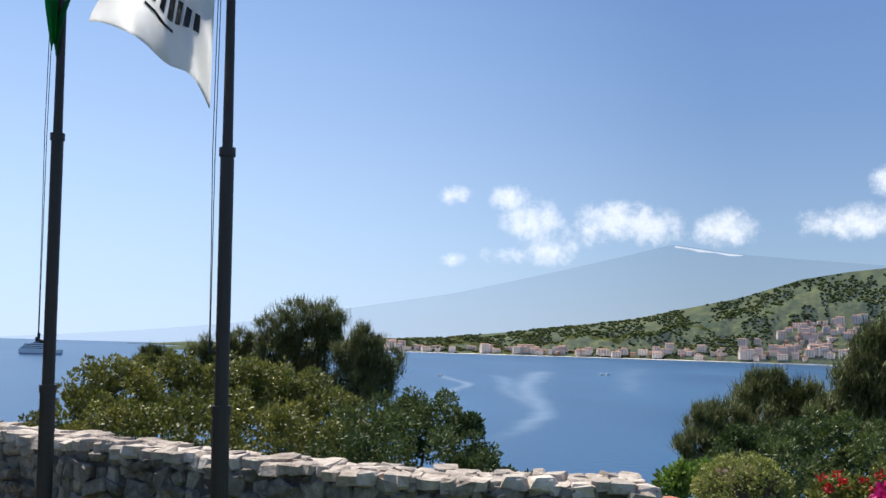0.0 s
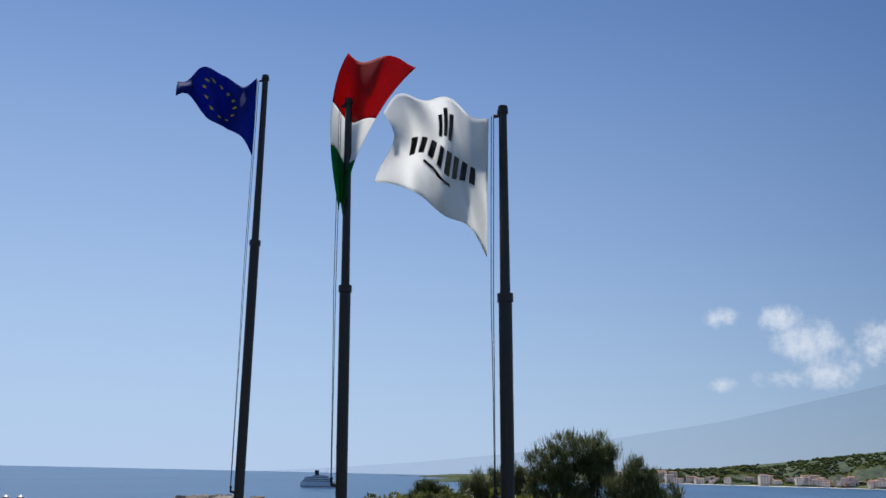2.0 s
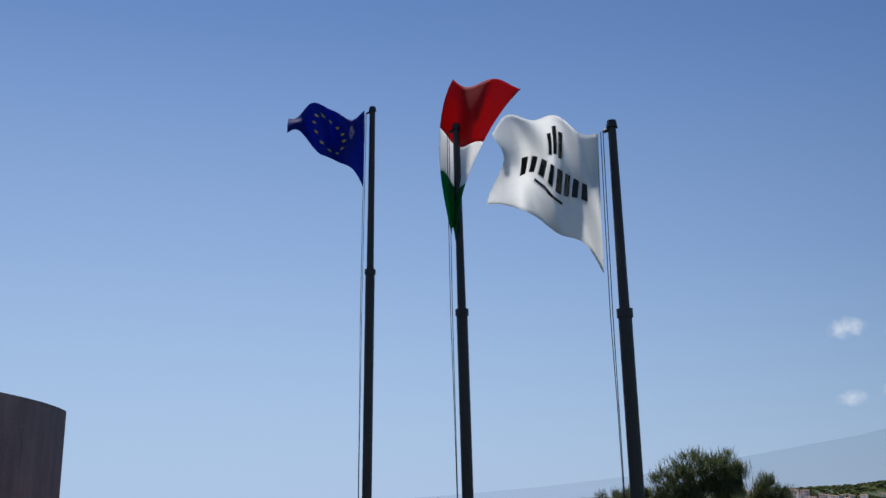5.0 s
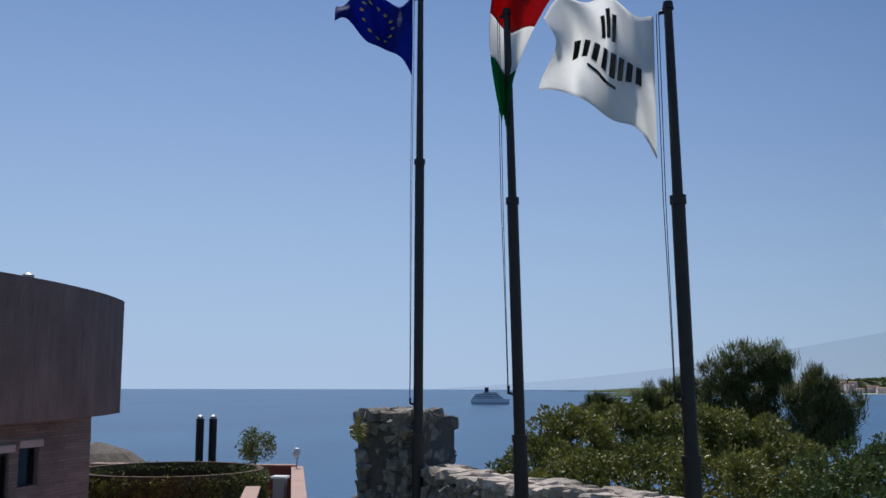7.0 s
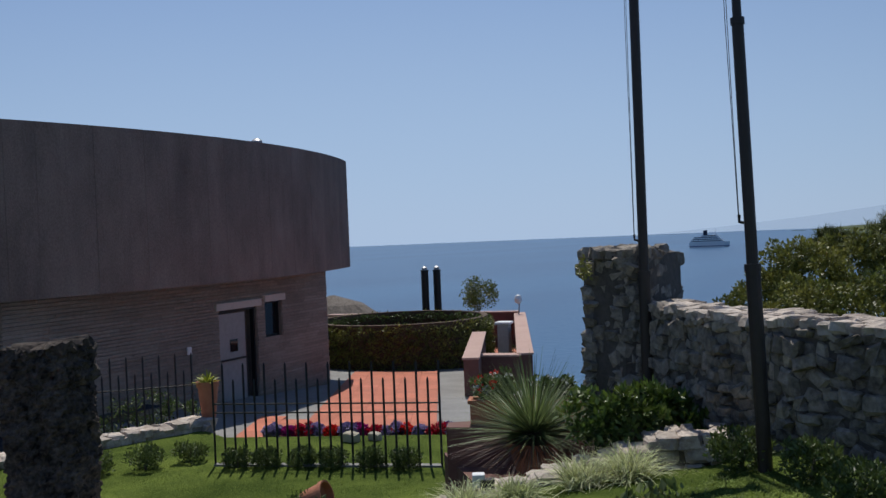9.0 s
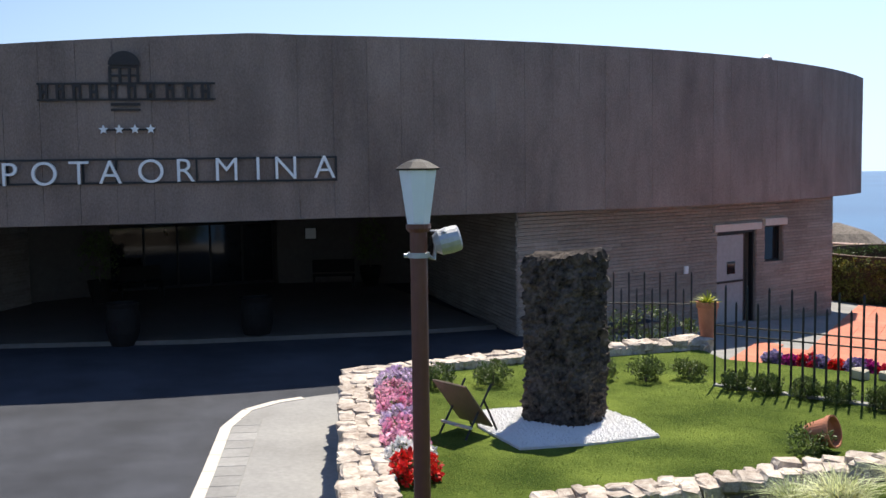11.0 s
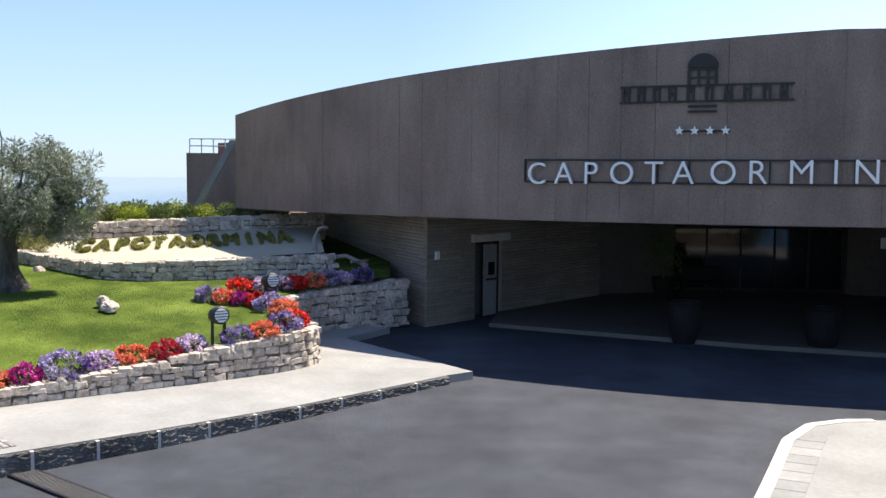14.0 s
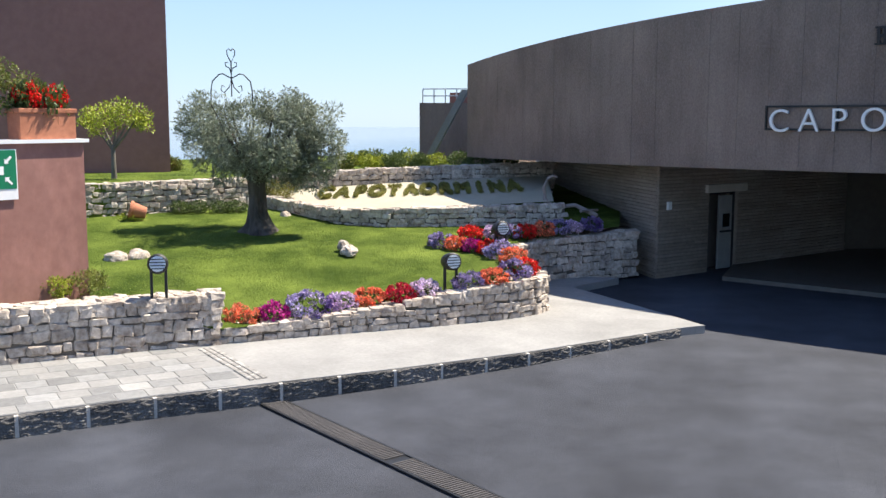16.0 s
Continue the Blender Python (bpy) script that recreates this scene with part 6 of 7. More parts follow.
def terracotta_pot(x, y, z, r, h, label, tilt=0.0, rz=0.0, name="terracotta_pot"):
    t = thing(name, x, y, z, label, "pot")
    b = part("body", lathe([(r * 0.62, 0), (r * 0.68, h * 0.05), (r * 0.9, h * 0.6), (r * 0.97, h * 0.82), (r * 1.08, h * 0.84), (r * 1.1, h), (r * 0.98, h), (r * 0.9, h * 0.8), (r * 0.86, h * 0.76)], 28), M_TERRA, t, smooth=False)
    if tilt:
        b.matrix_basis = pose(0, 0, r * 0.95, 0, tilt, rz)
    return t


tp = terracotta_pot(-13.35, 11.62, 0.96, 0.17, 0.6, "tall terracotta pot with a pale succulent on the wall")
w_ = NR.normal(size=(60, 3)) * np.array([1, 1, 0.2]) + np.array([0, 0, 0.8])
w_ /= np.linalg.norm(w_, axis=1)[:, None]
part("leaves", blade_cloud(NR, np.tile([[0, 0, 0.55]], (60, 1)), w_, 0.3, 0.06, 0.25, 3), L_LIME, tp)
p2_ = terracotta_pot(-8.12, 8.4, 0.8, 0.16, 0.3, "fallen terracotta pot spilling a green plant", -75, 200)
part("plant", leaf_cloud(NR, clumps(NR, 30, (0.16, -0.12, 0.14), (0.2, 0.2, 0.14)), [0.08] * 30, 26, 0.05, 2.2), L_BOX, p2_)
p3_ = terracotta_pot(-2.1, 4.95, 2.03, 0.23, 0.42, "fallen terracotta urn spilling red geraniums", -78, 62)
part("plant", leaf_cloud(NR, clumps(NR, 80, (-0.1, -0.3, 0.3), (0.26, 0.2, 0.28)), [0.07] * 80, 34, 0.06, 1.5), L_BOX, p3_)
part("blossoms", leaf_cloud(NR, [(-0.36, -0.42, 0.3), (-0.2, -0.46, 0.44), (-0.4, -0.4, 0.26), (-0.33, -0.45, 0.27)], [0.04] * 4, 40, 0.03, 1.3), PETALS["scarlet"], p3_)
# variegated tufts along the low wall
for x, y, r in ((-5.9, 5.95, 0.2), (-5.3, 5.75, 0.22), (-4.85, 6.0, 0.24), (-4.55, 6.45, 0.22), (-4.3, 6.75, 0.18), (-4.0, 7.25, 0.24), (-3.7, 7.45, 0.26), (-6.4, 5.5, 0.2)):
    t = thing("grass_tuft", x, y, up_z(x, y) - 0.02, "arching tuft of pale variegated grass by the low wall", "grass tuft", "tufts along the low wall")
    roots = NR.normal(size=(420, 3)) * np.array([0.05, 0.05, 0.0])
    ways = NR.normal(size=(420, 3)) * np.array([0.62, 0.62, 0.15]) + np.array([0, 0, 1.0])
    ways /= np.linalg.norm(ways, axis=1)[:, None]
    part("foliage", blade_cloud(NR, roots, ways, r * 2.3, 0.012, 0.5, 4), L_VARIEG, t)
for x, y, r in ((-2.85, 7.55, 0.22), (-2.2, 7.05, 0.2), (-1.75, 6.5, 0.2)):
    low_shrub(x, y, up_z(x, y), r, label="small green shrub below the old wall", group="shrubs below the wall")
hc = [by_az(a, e, d) for a, e, d in ((28.0, -10.4, 9.3), (26.6, -10.2, 9.3), (25.2, -10.3, 9.4), (24.0, -10.6, 9.5), (23.1, -11.0, 9.5))]
shrub_mass("broadleaf_shrub", hc, [0.26, 0.26, 0.26, 0.24, 0.18], 4200, 0.075, leaf_mat("glossy_leaf", (0.04, 0.085, 0.015), (0.16, 0.22, 0.04), 0.5), "glossy dark green broadleaf shrub below the tower", "shrub", base=by_az(25.6, -13, 9.4), trunks=4, sub=16, squash=0.85)
# spiky yucca in its pot
yx, yy = -5.41, 8.87
yp = terracotta_pot(yx, yy, 1.42, 0.25, 0.36, "spiky dasylirion with grass-like leaves in a terracotta pot", name="potted_yucca")
ways = NR.normal(size=(900, 3))
ways[:, 2] = np.abs(ways[:, 2]) * 0.9 + 0.02
ways /= np.linalg.norm(ways, axis=1)[:, None]
part("leaves", blade_cloud(NR, np.tile([[0, 0, 0.42]], (900, 1)), ways, 0.82, 0.014, 0.1, 3), L_YUCCA, yp)
ways = NR.normal(size=(420, 3))
ways[:, 2] = -np.abs(ways[:, 2]) * 0.25 + 0.05
ways /= np.linalg.norm(ways, axis=1)[:, None]
part("dry_leaves", blade_cloud(NR, np.tile([[0, 0, 0.4]], (420, 1)), ways, 0.76, 0.013, 0.12, 3), L_DRY, yp, "dry reddish lower leaves")
part("stump", lathe([(0.12, 0.2), (0.13, 0.38), (0.06, 0.5)], 12), M_BARK, yp)
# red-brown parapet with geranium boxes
par = tagged(part("parapet_wall", prism([(-6.75, 9.3), (-6.6, 9.05), (-4.6, 9.95), (-4.9, 10.5), (-5.6, 10.3)], 0.4, 1.78), M_REDSHADE, None), "red-brown painted parapet at the garden edge", "parapet", kind="structure")
tagged(part("parapet_wall", prism([(-7.05, 9.6), (-6.75, 9.3), (-5.5, 8.2), (-5.2, 8.6), (-5.6, 10.3)], 0.4, 1.36), M_REDSHADE, None), "low red-brown ledge below the parapet", "parapet", kind="structure")


def planter_box(x, y, z, length, rz, label, mt=None):
    t = thing("flower_box", x, y, z, label, "flower box", "geranium boxes", rz=rz)
    w, h = 0.24, 0.24
    v, f = [], []
    bm = bmesh.new()
    for k, (sx, sy, cx, cy) in enumerate(((length, 0.025, 0, -w / 2), (length, 0.025, 0, w / 2), (0.025, w - 0.025, -length / 2 + 0.0125, 0), (0.025, w - 0.025, length / 2 - 0.0125, 0))):
        add_box(bm, cx, cy, h / 2, sx, sy, h, 0, 0.004)
    add_box(bm, 0, 0, 0.02, length - 0.05, w - 0.025, 0.03)
    part("box", bm, mt or M_TERRA, t)
    bm = bmesh.new()
    for sx, sy, cx, cy in ((length + 0.05, 0.05, 0, -w / 2), (length + 0.05, 0.05, 0, w / 2), (0.05, w - 0.05, -length / 2, 0), (0.05, w - 0.05, length / 2, 0)):
        add_box(bm, cx, cy, h, sx, sy, 0.04, 0, 0.006)
    part("rim", bm, mt or M_TERRA, t)
    part("soil", box(0, 0, h - 0.05, length - 0.06, w - 0.04, 0.05), M_SOIL, t)
    return t


def geranium(t, n, half, h, colours, z=0.3, leaf=1500):
    part("foliage", leaf_cloud(NR, clumps(NR, 34, (0, 0, z + h * 0.3), (half, 0.15, h), 0.3), [0.09] * 34, leaf // 34, 0.055, 1.5), L_BOX, t)
    for col in colours:
        c = clumps(NR, n, (0, 0, z + h * 0.7), (half, 0.16, h * 0.7), 0.6)
        part("blossoms", leaf_cloud(NR, c, [0.035] * n, 26, 0.035, 1.3), PETALS[col], t, col + " geranium blossoms")


g1 = planter_box(-6.3, 9.53, 1.78, 0.5, 30, "terracotta box of red and pale pink geraniums")
geranium(g1, 7, 0.24, 0.16, ("scarlet", "white"))
g2 = planter_box(-5.68, 9.82, 1.78, 0.6, 25, "terracotta box of white geraniums on the parapet")
geranium(g2, 5, 0.28, 0.12, ("white",))
g3 = planter_box(-5.02, 10.12, 1.78, 0.6, 25, "terracotta box with sparse green shoots")
geranium(g3, 1, 0.25, 0.1, ("white",), leaf=500)
bl = thing("meter_box", -4.92, 7.3, 1.7, "small grey and white service box on the low wall", "service box", rz=35)
bl.scale = (0.8, 0.8, 0.7)
part("case", box(0, 0, 0.07, 0.15, 0.12, 0.14, bevel=0.008), M_DARKMETAL, bl)
part("lid", box(-0.09, 0.02, 0.12, 0.13, 0.13, 0.16, bevel=0.008), M_WHITE, bl)
# flowers edging the lower court
cols = ["violet", "magenta", "crimson", "violet", "scarlet", "violet", "magenta", "crimson", "violet", "scarlet", "violet", "crimson", "violet"]
for k, col in enumerate(cols):
    f_ = k / (len(cols) - 1)
    flower_mound(-12.1 + 2.6 * f_ + 0.06 * (k % 3), 11.85 + 1.2 * f_, 0.72, (0.15, 0.12, 0.17)[k % 3], col, col + " bedding flowers along the side court", "flowers by the court")
for x, y, s in ((-10.3, 11.7, 0.16), (-10.05, 11.95, 0.13)):
    st = thing("boulder", x, y, 0.8, "pale rounded boulder on the lawn", "stone", "lawn boulders")
    me = PALE_STONES[2].copy()
    me.materials.clear()
    me.materials.append(M_SAND)
    o = new("stone", me)
    o.parent = st
    o.matrix_basis = pose(0, 0, s * 0.4) @ Matrix.Diagonal((s * 1.4, s * 1.2, s, 1))
# red tiled path, tile by tile
tile_me = bpy.data.meshes.new("tile")
tb = box(0, 0, 0, 0.594, 0.594, 0.03, 0, 0.003)
tb.to_mesh(tile_me)
tile_me.materials.append(M_PAVERED)
PATH_U, PATH_V = Vector((0.59, -0.807)), Vector((0.807, 0.59))
for i in range(26):
    for j in range(7):
        u, v = -36.4 + 0.6 * i, -4.1 + 0.6 * j
        if v < -2.9 and u < -24.5 + 0.5 * j:
            continue
        x, y = (PATH_U * u + PATH_V * v)
        o = new("tile", tile_me)
        o.parent = COURT
        o.matrix_basis = pose(x, y, -0.06 - 0.058 * max(0, y - 12) + 0.02, -3.3, 0, 0) @ pose(0, 0, 0, 0, 0, -53.8)

# ---- sea terrace beyond the court ----
FAR_K = 1.32


def out_to(x, y):
    return -0.25 + (x + 0.25) * FAR_K, 0.3 + (y - 0.3) * FAR_K


def out_z(z):
    return 3.83 + (z - 3.83) * FAR_K


oval = thing("round_hedge", -25.4, 32.0, -1.3, "round ivy-covered planter wall with a dark hollow middle", "hedge")
RING_R, RING_H = 3.45, 1.9
bm = bmesh.new()
ri = [[bm.verts.new((r * math.cos(2 * math.pi * i / 64), r * math.sin(2 * math.pi * i / 64), z)) for i in range(64)] for r, z in ((RING_R, 0), (RING_R, RING_H), (RING_R - 0.25, RING_H), (RING_R - 0.25, 0.2))]
for a, b in zip(ri, ri[1:]):
    for i in range(64):
        bm.faces.new((a[i], a[(i + 1) % 64], b[(i + 1) % 64], b[i]))
bm.faces.new(ri[-1])
part("core_wall", bm, M_SOIL, oval)
c = []
for k in range(210):
    a = 2 * math.pi * k / 210
    for q in range(6):
        c.append(((RING_R + 0.02) * math.cos(a) + NR.normal() * 0.05, (RING_R + 0.02) * math.sin(a) + NR.normal() * 0.05, 0.15 + 0.3 * q + NR.uniform(-0.12, 0.12)))
part("ivy", leaf_cloud(NR, c, [0.17] * len(c), 34, 0.09, 1.6), L_SHRUB, oval, "clipped ivy covering the wall")
c = []
for k in range(170):
    a = 2 * math.pi * k / 170
    for q in range(2):
        c.append(((RING_R - 0.35) * math.cos(a), (RING_R - 0.35) * math.sin(a), 1.2 + 0.45 * q + NR.uniform(-0.1, 0.12)))
part("inner_ivy", leaf_cloud(NR, c, [0.14] * len(c), 24, 0.09, 1.6), L_BOX, oval)
c = [(RING_R * 1.12 * math.cos(a), RING_R * 1.12 * math.sin(a), 0.12) for a in (math.pi * 1.05 + 0.075 * k for k in range(24))]
part("bedding", leaf_cloud(NR, c, [0.2] * len(c), 30, 0.1, 2.0), L_BOX, oval, "dark bedding plants at the foot")
for x, y in ((-20.72, 27.45), (-20.4, 27.7)):
    ch = thing("chimney_pipe", *out_to(x, y), out_z(-1.0), "tall black flue pipe with a grey cowl", "flue", "twin flues")
    part("pipe", lathe([(0.125, 0), (0.125, 3.62), (0.14, 3.63), (0.14, 3.66)], 20), M_IRON, ch)
    part("cowl", lathe([(0.09, 3.66), (0.09, 3.72), (0.11, 3.74), (0.02, 3.8)], 16), M_STEEL, ch)
    ch.scale = (FAR_K,) * 3


def parapet(a, b, z0, z1, thick, label):
    a, b = Vector(a), Vector(b)
    m, d = (a + b) / 2, (b - a)
    t = thing("parapet_wall", m.x, m.y, z0, label, "parapet", kind="structure", rz=math.degrees(math.atan2(d.y, d.x)))
    part("wall", box(0, 0, (z1 - z0) / 2, d.length, thick, z1 - z0), M_REDSHADE, t)
    part("coping", box(0, 0, z1 - z0 + 0.03, d.length + 0.06, thick + 0.08, 0.06, bevel=0.008), node_mat("pink_coping", (0.42, 0.27, 0.22), (0.5, 0.34, 0.28), 8, 0.8, 0.2, 40), t)


parapet(out_to(-12.45, 20.2), out_to(-18.7, 30.1), -3.2, out_z(1.0), 0.44, "red-brown parapet above the sea with a pink coping")
parapet(out_to(-13.6, 19.75), out_to(-12.55, 20.15), -3.2, out_z(0.98), 0.44, "short red-brown parapet with a pink coping")
parapet(out_to(-12.45, 18.0), out_to(-15.4, 22.7), -3.2, out_z(1.16), 0.42, "low red-brown parapet beside the tiled path")
parapet(out_to(-18.7, 30.0), out_to(-25.2, 27.6), -3.2, out_z(1.06), 0.4, "dark red back parapet of the sea terrace")
tagged(part("terrace_floor", prism([out_to(-13.2, 20.2), out_to(-18.4, 29.8), out_to(-20.8, 28.8), out_to(-15.2, 22.2)], -3.0, out_z(-0.1)), M_PAVERED, None), "red tiled floor of the sea terrace", "paving", kind="structure")
pt = terracotta_pot(*out_to(-18.6, 27.5), out_z(-0.1), 0.3, 0.5, "green bush in a pot on the sea terrace", name="potted_bush")
part("crown", leaf_cloud(NR, clumps(NR, 50, (0, 0, 1.95), (0.5, 0.5, 0.5)), [0.18] * 50, 60, 0.08, 2.2), L_SHRUB, pt)
part("stem", tube([(0, 0, 0.4), (0, 0, 1.5)], [0.04, 0.02], 8), M_BARK, pt)
pt.scale = (FAR_K,) * 3
bn = thing("white_bin", *out_to(-16.4, 25.5), out_z(-0.1), "white pedestal bin on the sea terrace", "bin")
part("body", box(0, 0, 0.62, 0.34, 0.34, 1.2, 0.3, 0.02), M_LINTEL, bn)
part("lid", box(0, 0, 1.26, 0.46, 0.46, 0.08, 0.3, 0.02), M_WHITE, bn)
bn.scale = (FAR_K,) * 3
for x, y in ((-15.6, 24.4), (-16.9, 26.7)):
    low_shrub(*out_to(x, y), out_z(-0.1), 0.5, label="small shrub in the sea terrace bed", group="sea terrace shrubs")
dish = thing("terrace_lamp", *out_to(-18.3, 29.4), out_z(1.0) + 0.055, "white globe lamp on the parapet", "lamp")
part("stem", tube([(0, 0, 0), (0.05, 0, 0.5)], 0.03, 8), M_STEEL, dish)
part("globe", lathe([(0.03, 0.45), (0.15, 0.55), (0.18, 0.7), (0.12, 0.84), (0.02, 0.88)], 16), M_WHITE, dish)
th_ = thing("thatch_parasol", *out_to(-27.4, 30.2), out_z(-1.5), "brown thatched parasol beyond the building", "parasol")
part("roof", lathe([(2.2, 1.95), (2.1, 2.1), (1.2, 2.75), (0.1, 3.1)], 20), M_BARK, th_)
th_.scale = (FAR_K,) * 3
part("pole", tube([(0, 0, 0), (0, 0, 3.0)], 0.06, 10), M_BARK, th_)
ye = thing("climbing_plant", *by_az(28.25, -2.5, 10.42), "small leafy plant growing from the tower", "plant")
part("leaves", leaf_cloud(NR, clumps(NR, 8, (0, 0, 0), (0.06, 0.06, 0.1)), [0.05] * 8, 14, 0.05, 2.0), L_SHRUB, ye)

# ---- west garden ----
border = [((-15.6, -8.2), 0.28, "orange"), ((-15.95, -7.8), 0.26, "magenta"), ((-16.35, -7.32), 0.38, "violet"), ((-16.82, -6.9), 0.28, "lilac"), ((-17.12, -6.47), 0.29, "orange"), ((-17.4, -6.0), 0.28, "crimson"), ((-17.75, -5.65), 0.27, "lilac"), ((-18.2, -4.95), 0.28, "violet"), ((-18.5, -4.55), 0.26, "orange"), ((-18.95, -4.25), 0.3, "violet"), ((-19.35, -4.15), 0.26, "scarlet"),
          ((-21.66, -6.52), 0.28, "violet"), ((-21.5, -6.1), 0.26, "orange"), ((-21.4, -5.75), 0.24, "magenta"), ((-21.3, -5.35), 0.26, "scarlet"), ((-20.9, -5.0), 0.32, "violet"), ((-20.4, -4.6), 0.28, "orange"),
          ((-22.6, -6.1), 0.26, "scarlet"), ((-22.8, -5.6), 0.24, "lilac"), ((-22.9, -5.25), 0.26, "violet"), ((-23.1, -4.95), 0.25, "scarlet"), ((-23.4, -4.6), 0.27, "orange"), ((-23.7, -4.3), 0.26, "violet"), ((-24.0, -4.0), 0.22, "lilac"), ((-24.3, -3.6), 0.26, "violet")]
for (x, y), r, col in border:
    flower_mound(x, y, west_z(x, y) - 0.02 + (0.05 if x < -22 else 0), r, col, col + " petunias in the garden border", "petunias in the border")


def spotlight(x, y, z, rz):
    t = thing("garden_spotlight", x, y, z, "black ground spotlight on two short legs", "spotlight", "garden spotlights", rz=rz)
    for s in (-0.09, 0.09):
        part("leg", box(s, 0, 0.2, 0.035, 0.05, 0.42, bevel=0.005), M_IRON, t)
    t.scale = (1.25,) * 3
    hd = part("head", lathe([(0.06, -0.14), (0.11, -0.12), (0.13, 0.0), (0.13, 0.1), (0.11, 0.12)], 20), M_IRON, t)
    hd.matrix_basis = pose(0, 0, 0.45, 84, 0, 0)
    gl = part("lens", lathe([(0.1, 0.121), (0.1, 0.128)], 20), M_FROST, hd, "pale round lens")
    for k in range(4):
        part("louvre", box(0, -0.06 + 0.04 * k, 0.132, 0.19, 0.012, 0.012), M_IRON, hd)


spotlight(-14.45, -9.05, 0.97, 118)
spotlight(-18.05, -5.25, 0.68, 128)
spotlight(-21.3, -5.1, 0.95, 128)


def boulder(x, y, z, sx, sy, sz, k, label):
    st = thing("boulder", x, y, z, label, "stone", "lawn boulders", rz=k * 40)
    bm = bmesh.new()
    bmesh.ops.create_icosphere(bm, subdivisions=3, radius=1)
    for v in bm.verts:
        v.co *= 1 + 0.25 * noise.noise(v.co * 1.6 + Vector((k, 0, 0))) + 0.1 * noise.noise(v.co * 5)
        v.co = Vector((v.co.x * sx, v.co.y * sy, max(v.co.z, -0.5) * sz))
    part("stone", bm, M_STONE, st)


boulder(-20.34, -8.17, 1.02, 0.3, 0.17, 0.14, 1, "pale weathered boulder lying on the lawn")
boulder(-20.6, -8.4, 1.1, 0.13, 0.14, 0.14, 2, "small pale boulder beside the larger one")
boulder(-18.1, -12.35, 1.0, 0.26, 0.2, 0.15, 3, "pale boulder on the lawn near the wall")
boulder(-18.45, -12.05, 1.0, 0.24, 0.2, 0.16, 4, "rounded pale boulder on the lawn")
boulder(-24.0, -11.37, 1.36, 0.15, 0.14, 0.12, 5, "small pale stone at the bed's corner")
fp = terracotta_pot(-22.1, -14.2, 1.33, 0.2, 0.4, "fallen terracotta jar with a trailing plant", -75, 120)
part("plant", leaf_cloud(NR, clumps(NR, 24, (0.1, -0.35, 0.05), (0.3, 0.35, 0.1)), [0.09] * 24, 24, 0.06, 2.4), L_LIME, fp)
for x, y in ((-23.5, -14.0), (-23.7, -13.6), (-23.95, -13.1), (-24.2, -12.75)):
    low_shrub(x + 0.2, y, 1.38, 0.26, label="small grey-green shrub below the terrace wall", group="shrubs by the terrace wall")
low_shrub(-15.2, -10.9, 0.84, 0.32, L_SHRUB, "small yellow-green shrub behind the wall", "shrubs by the corner")
low_shrub(-14.75, -11.2, 0.84, 0.25, L_LIME, "small bright shrub behind the wall", "shrubs by the corner")

# olive tree
ox, oy = -21.85, -11.05
oz = west_z(ox, oy) - 0.03
olive = thing("olive_tree", ox, oy, oz, "old olive tree with a thick gnarled trunk on the lawn", "olive tree")
bm = bmesh.new()
seg, rows = 26, 20
rings = []
for j in range(rows + 1):
    z = 1.35 * j / rows
    r0 = 0.19 + 0.3 * math.exp(-z * 4.5) + 0.05 * max(0, z - 1.0)
    ring = []
    for i in range(seg):
        a = 2 * math.pi * i / seg
        r = r0 * (1 + 0.22 * math.sin(a * 3 + z * 2.2) * math.exp(-z * 0.8) + 0.16 * noise.noise(Vector((math.cos(a) * 1.5, math.sin(a) * 1.5, z * 2.5))) + 0.08 * noise.noise(Vector((math.cos(a) * 5, math.sin(a) * 5, z * 4))))
        ring.append(bm.verts.new((r * math.cos(a) + 0.05 * math.sin(z * 2), r * math.sin(a), z)))
    rings.append(ring)
for a, b in zip(rings, rings[1:]):
    for i in range(seg):
        bm.faces.new((a[i], a[(i + 1) % seg], b[(i + 1) % seg], b[i]))
bm.faces.new(rings[-1])
M_OLIVEBARK = node_mat("olive_bark", (0.03, 0.025, 0.02), (0.13, 0.11, 0.09), 9, 0.95, 1.0, 22, 3, stretch=(1, 1, 0.35))
part("trunk", bm, M_OLIVEBARK, olive)
lims = []
for k in range(11):
    a = 2 * math.pi * k / 11 + 0.3
    tip = Vector((1.25 * math.cos(a) * NR.uniform(0.6, 1), 1.25 * math.sin(a) * NR.uniform(0.6, 1), NR.uniform(1.9, 3.0)))
    lims.append(tip)
    part("limb", tube([(0.1 * math.cos(a), 0.1 * math.sin(a), 1.2), (tip.x * 0.4, tip.y * 0.4, 1.7), tip], [0.08, 0.045, 0.012], 8), M_OLIVEBARK, olive)
oc = np.concatenate([clumps(NR, 50, (0.1, 0.2, 1.75), (1.1, 1.4, 0.5), 0.3), clumps(NR, 14, (0, 1.3, 1.5), (0.4, 0.5, 0.35), 0.3), clumps(NR, 100, (0.1, 0.05, 2.15), (1.5, 1.85, 0.95), 0.4), clumps(NR, 26, (0.0, -1.35, 2.4), (0.7, 0.6, 0.8), 0.3), clumps(NR, 26, (-0.2, 1.4, 2.3), (0.6, 0.65, 0.85), 0.3), clumps(NR, 20, (0, 0.8, 2.85), (0.6, 0.8, 0.35), 0.3)])
part("crown", leaf_cloud(NR, oc, NR.uniform(0.16, 0.34, len(oc)), 150, 0.1, 3.8, up=0.1), L_OLIVE, olive)

# wrought-iron arch behind the olive
ia = thing("iron_arch", -25.1, -13.4, 2.2, "wrought-iron well arch with scrolls and a heart", "iron arch", rz=118)


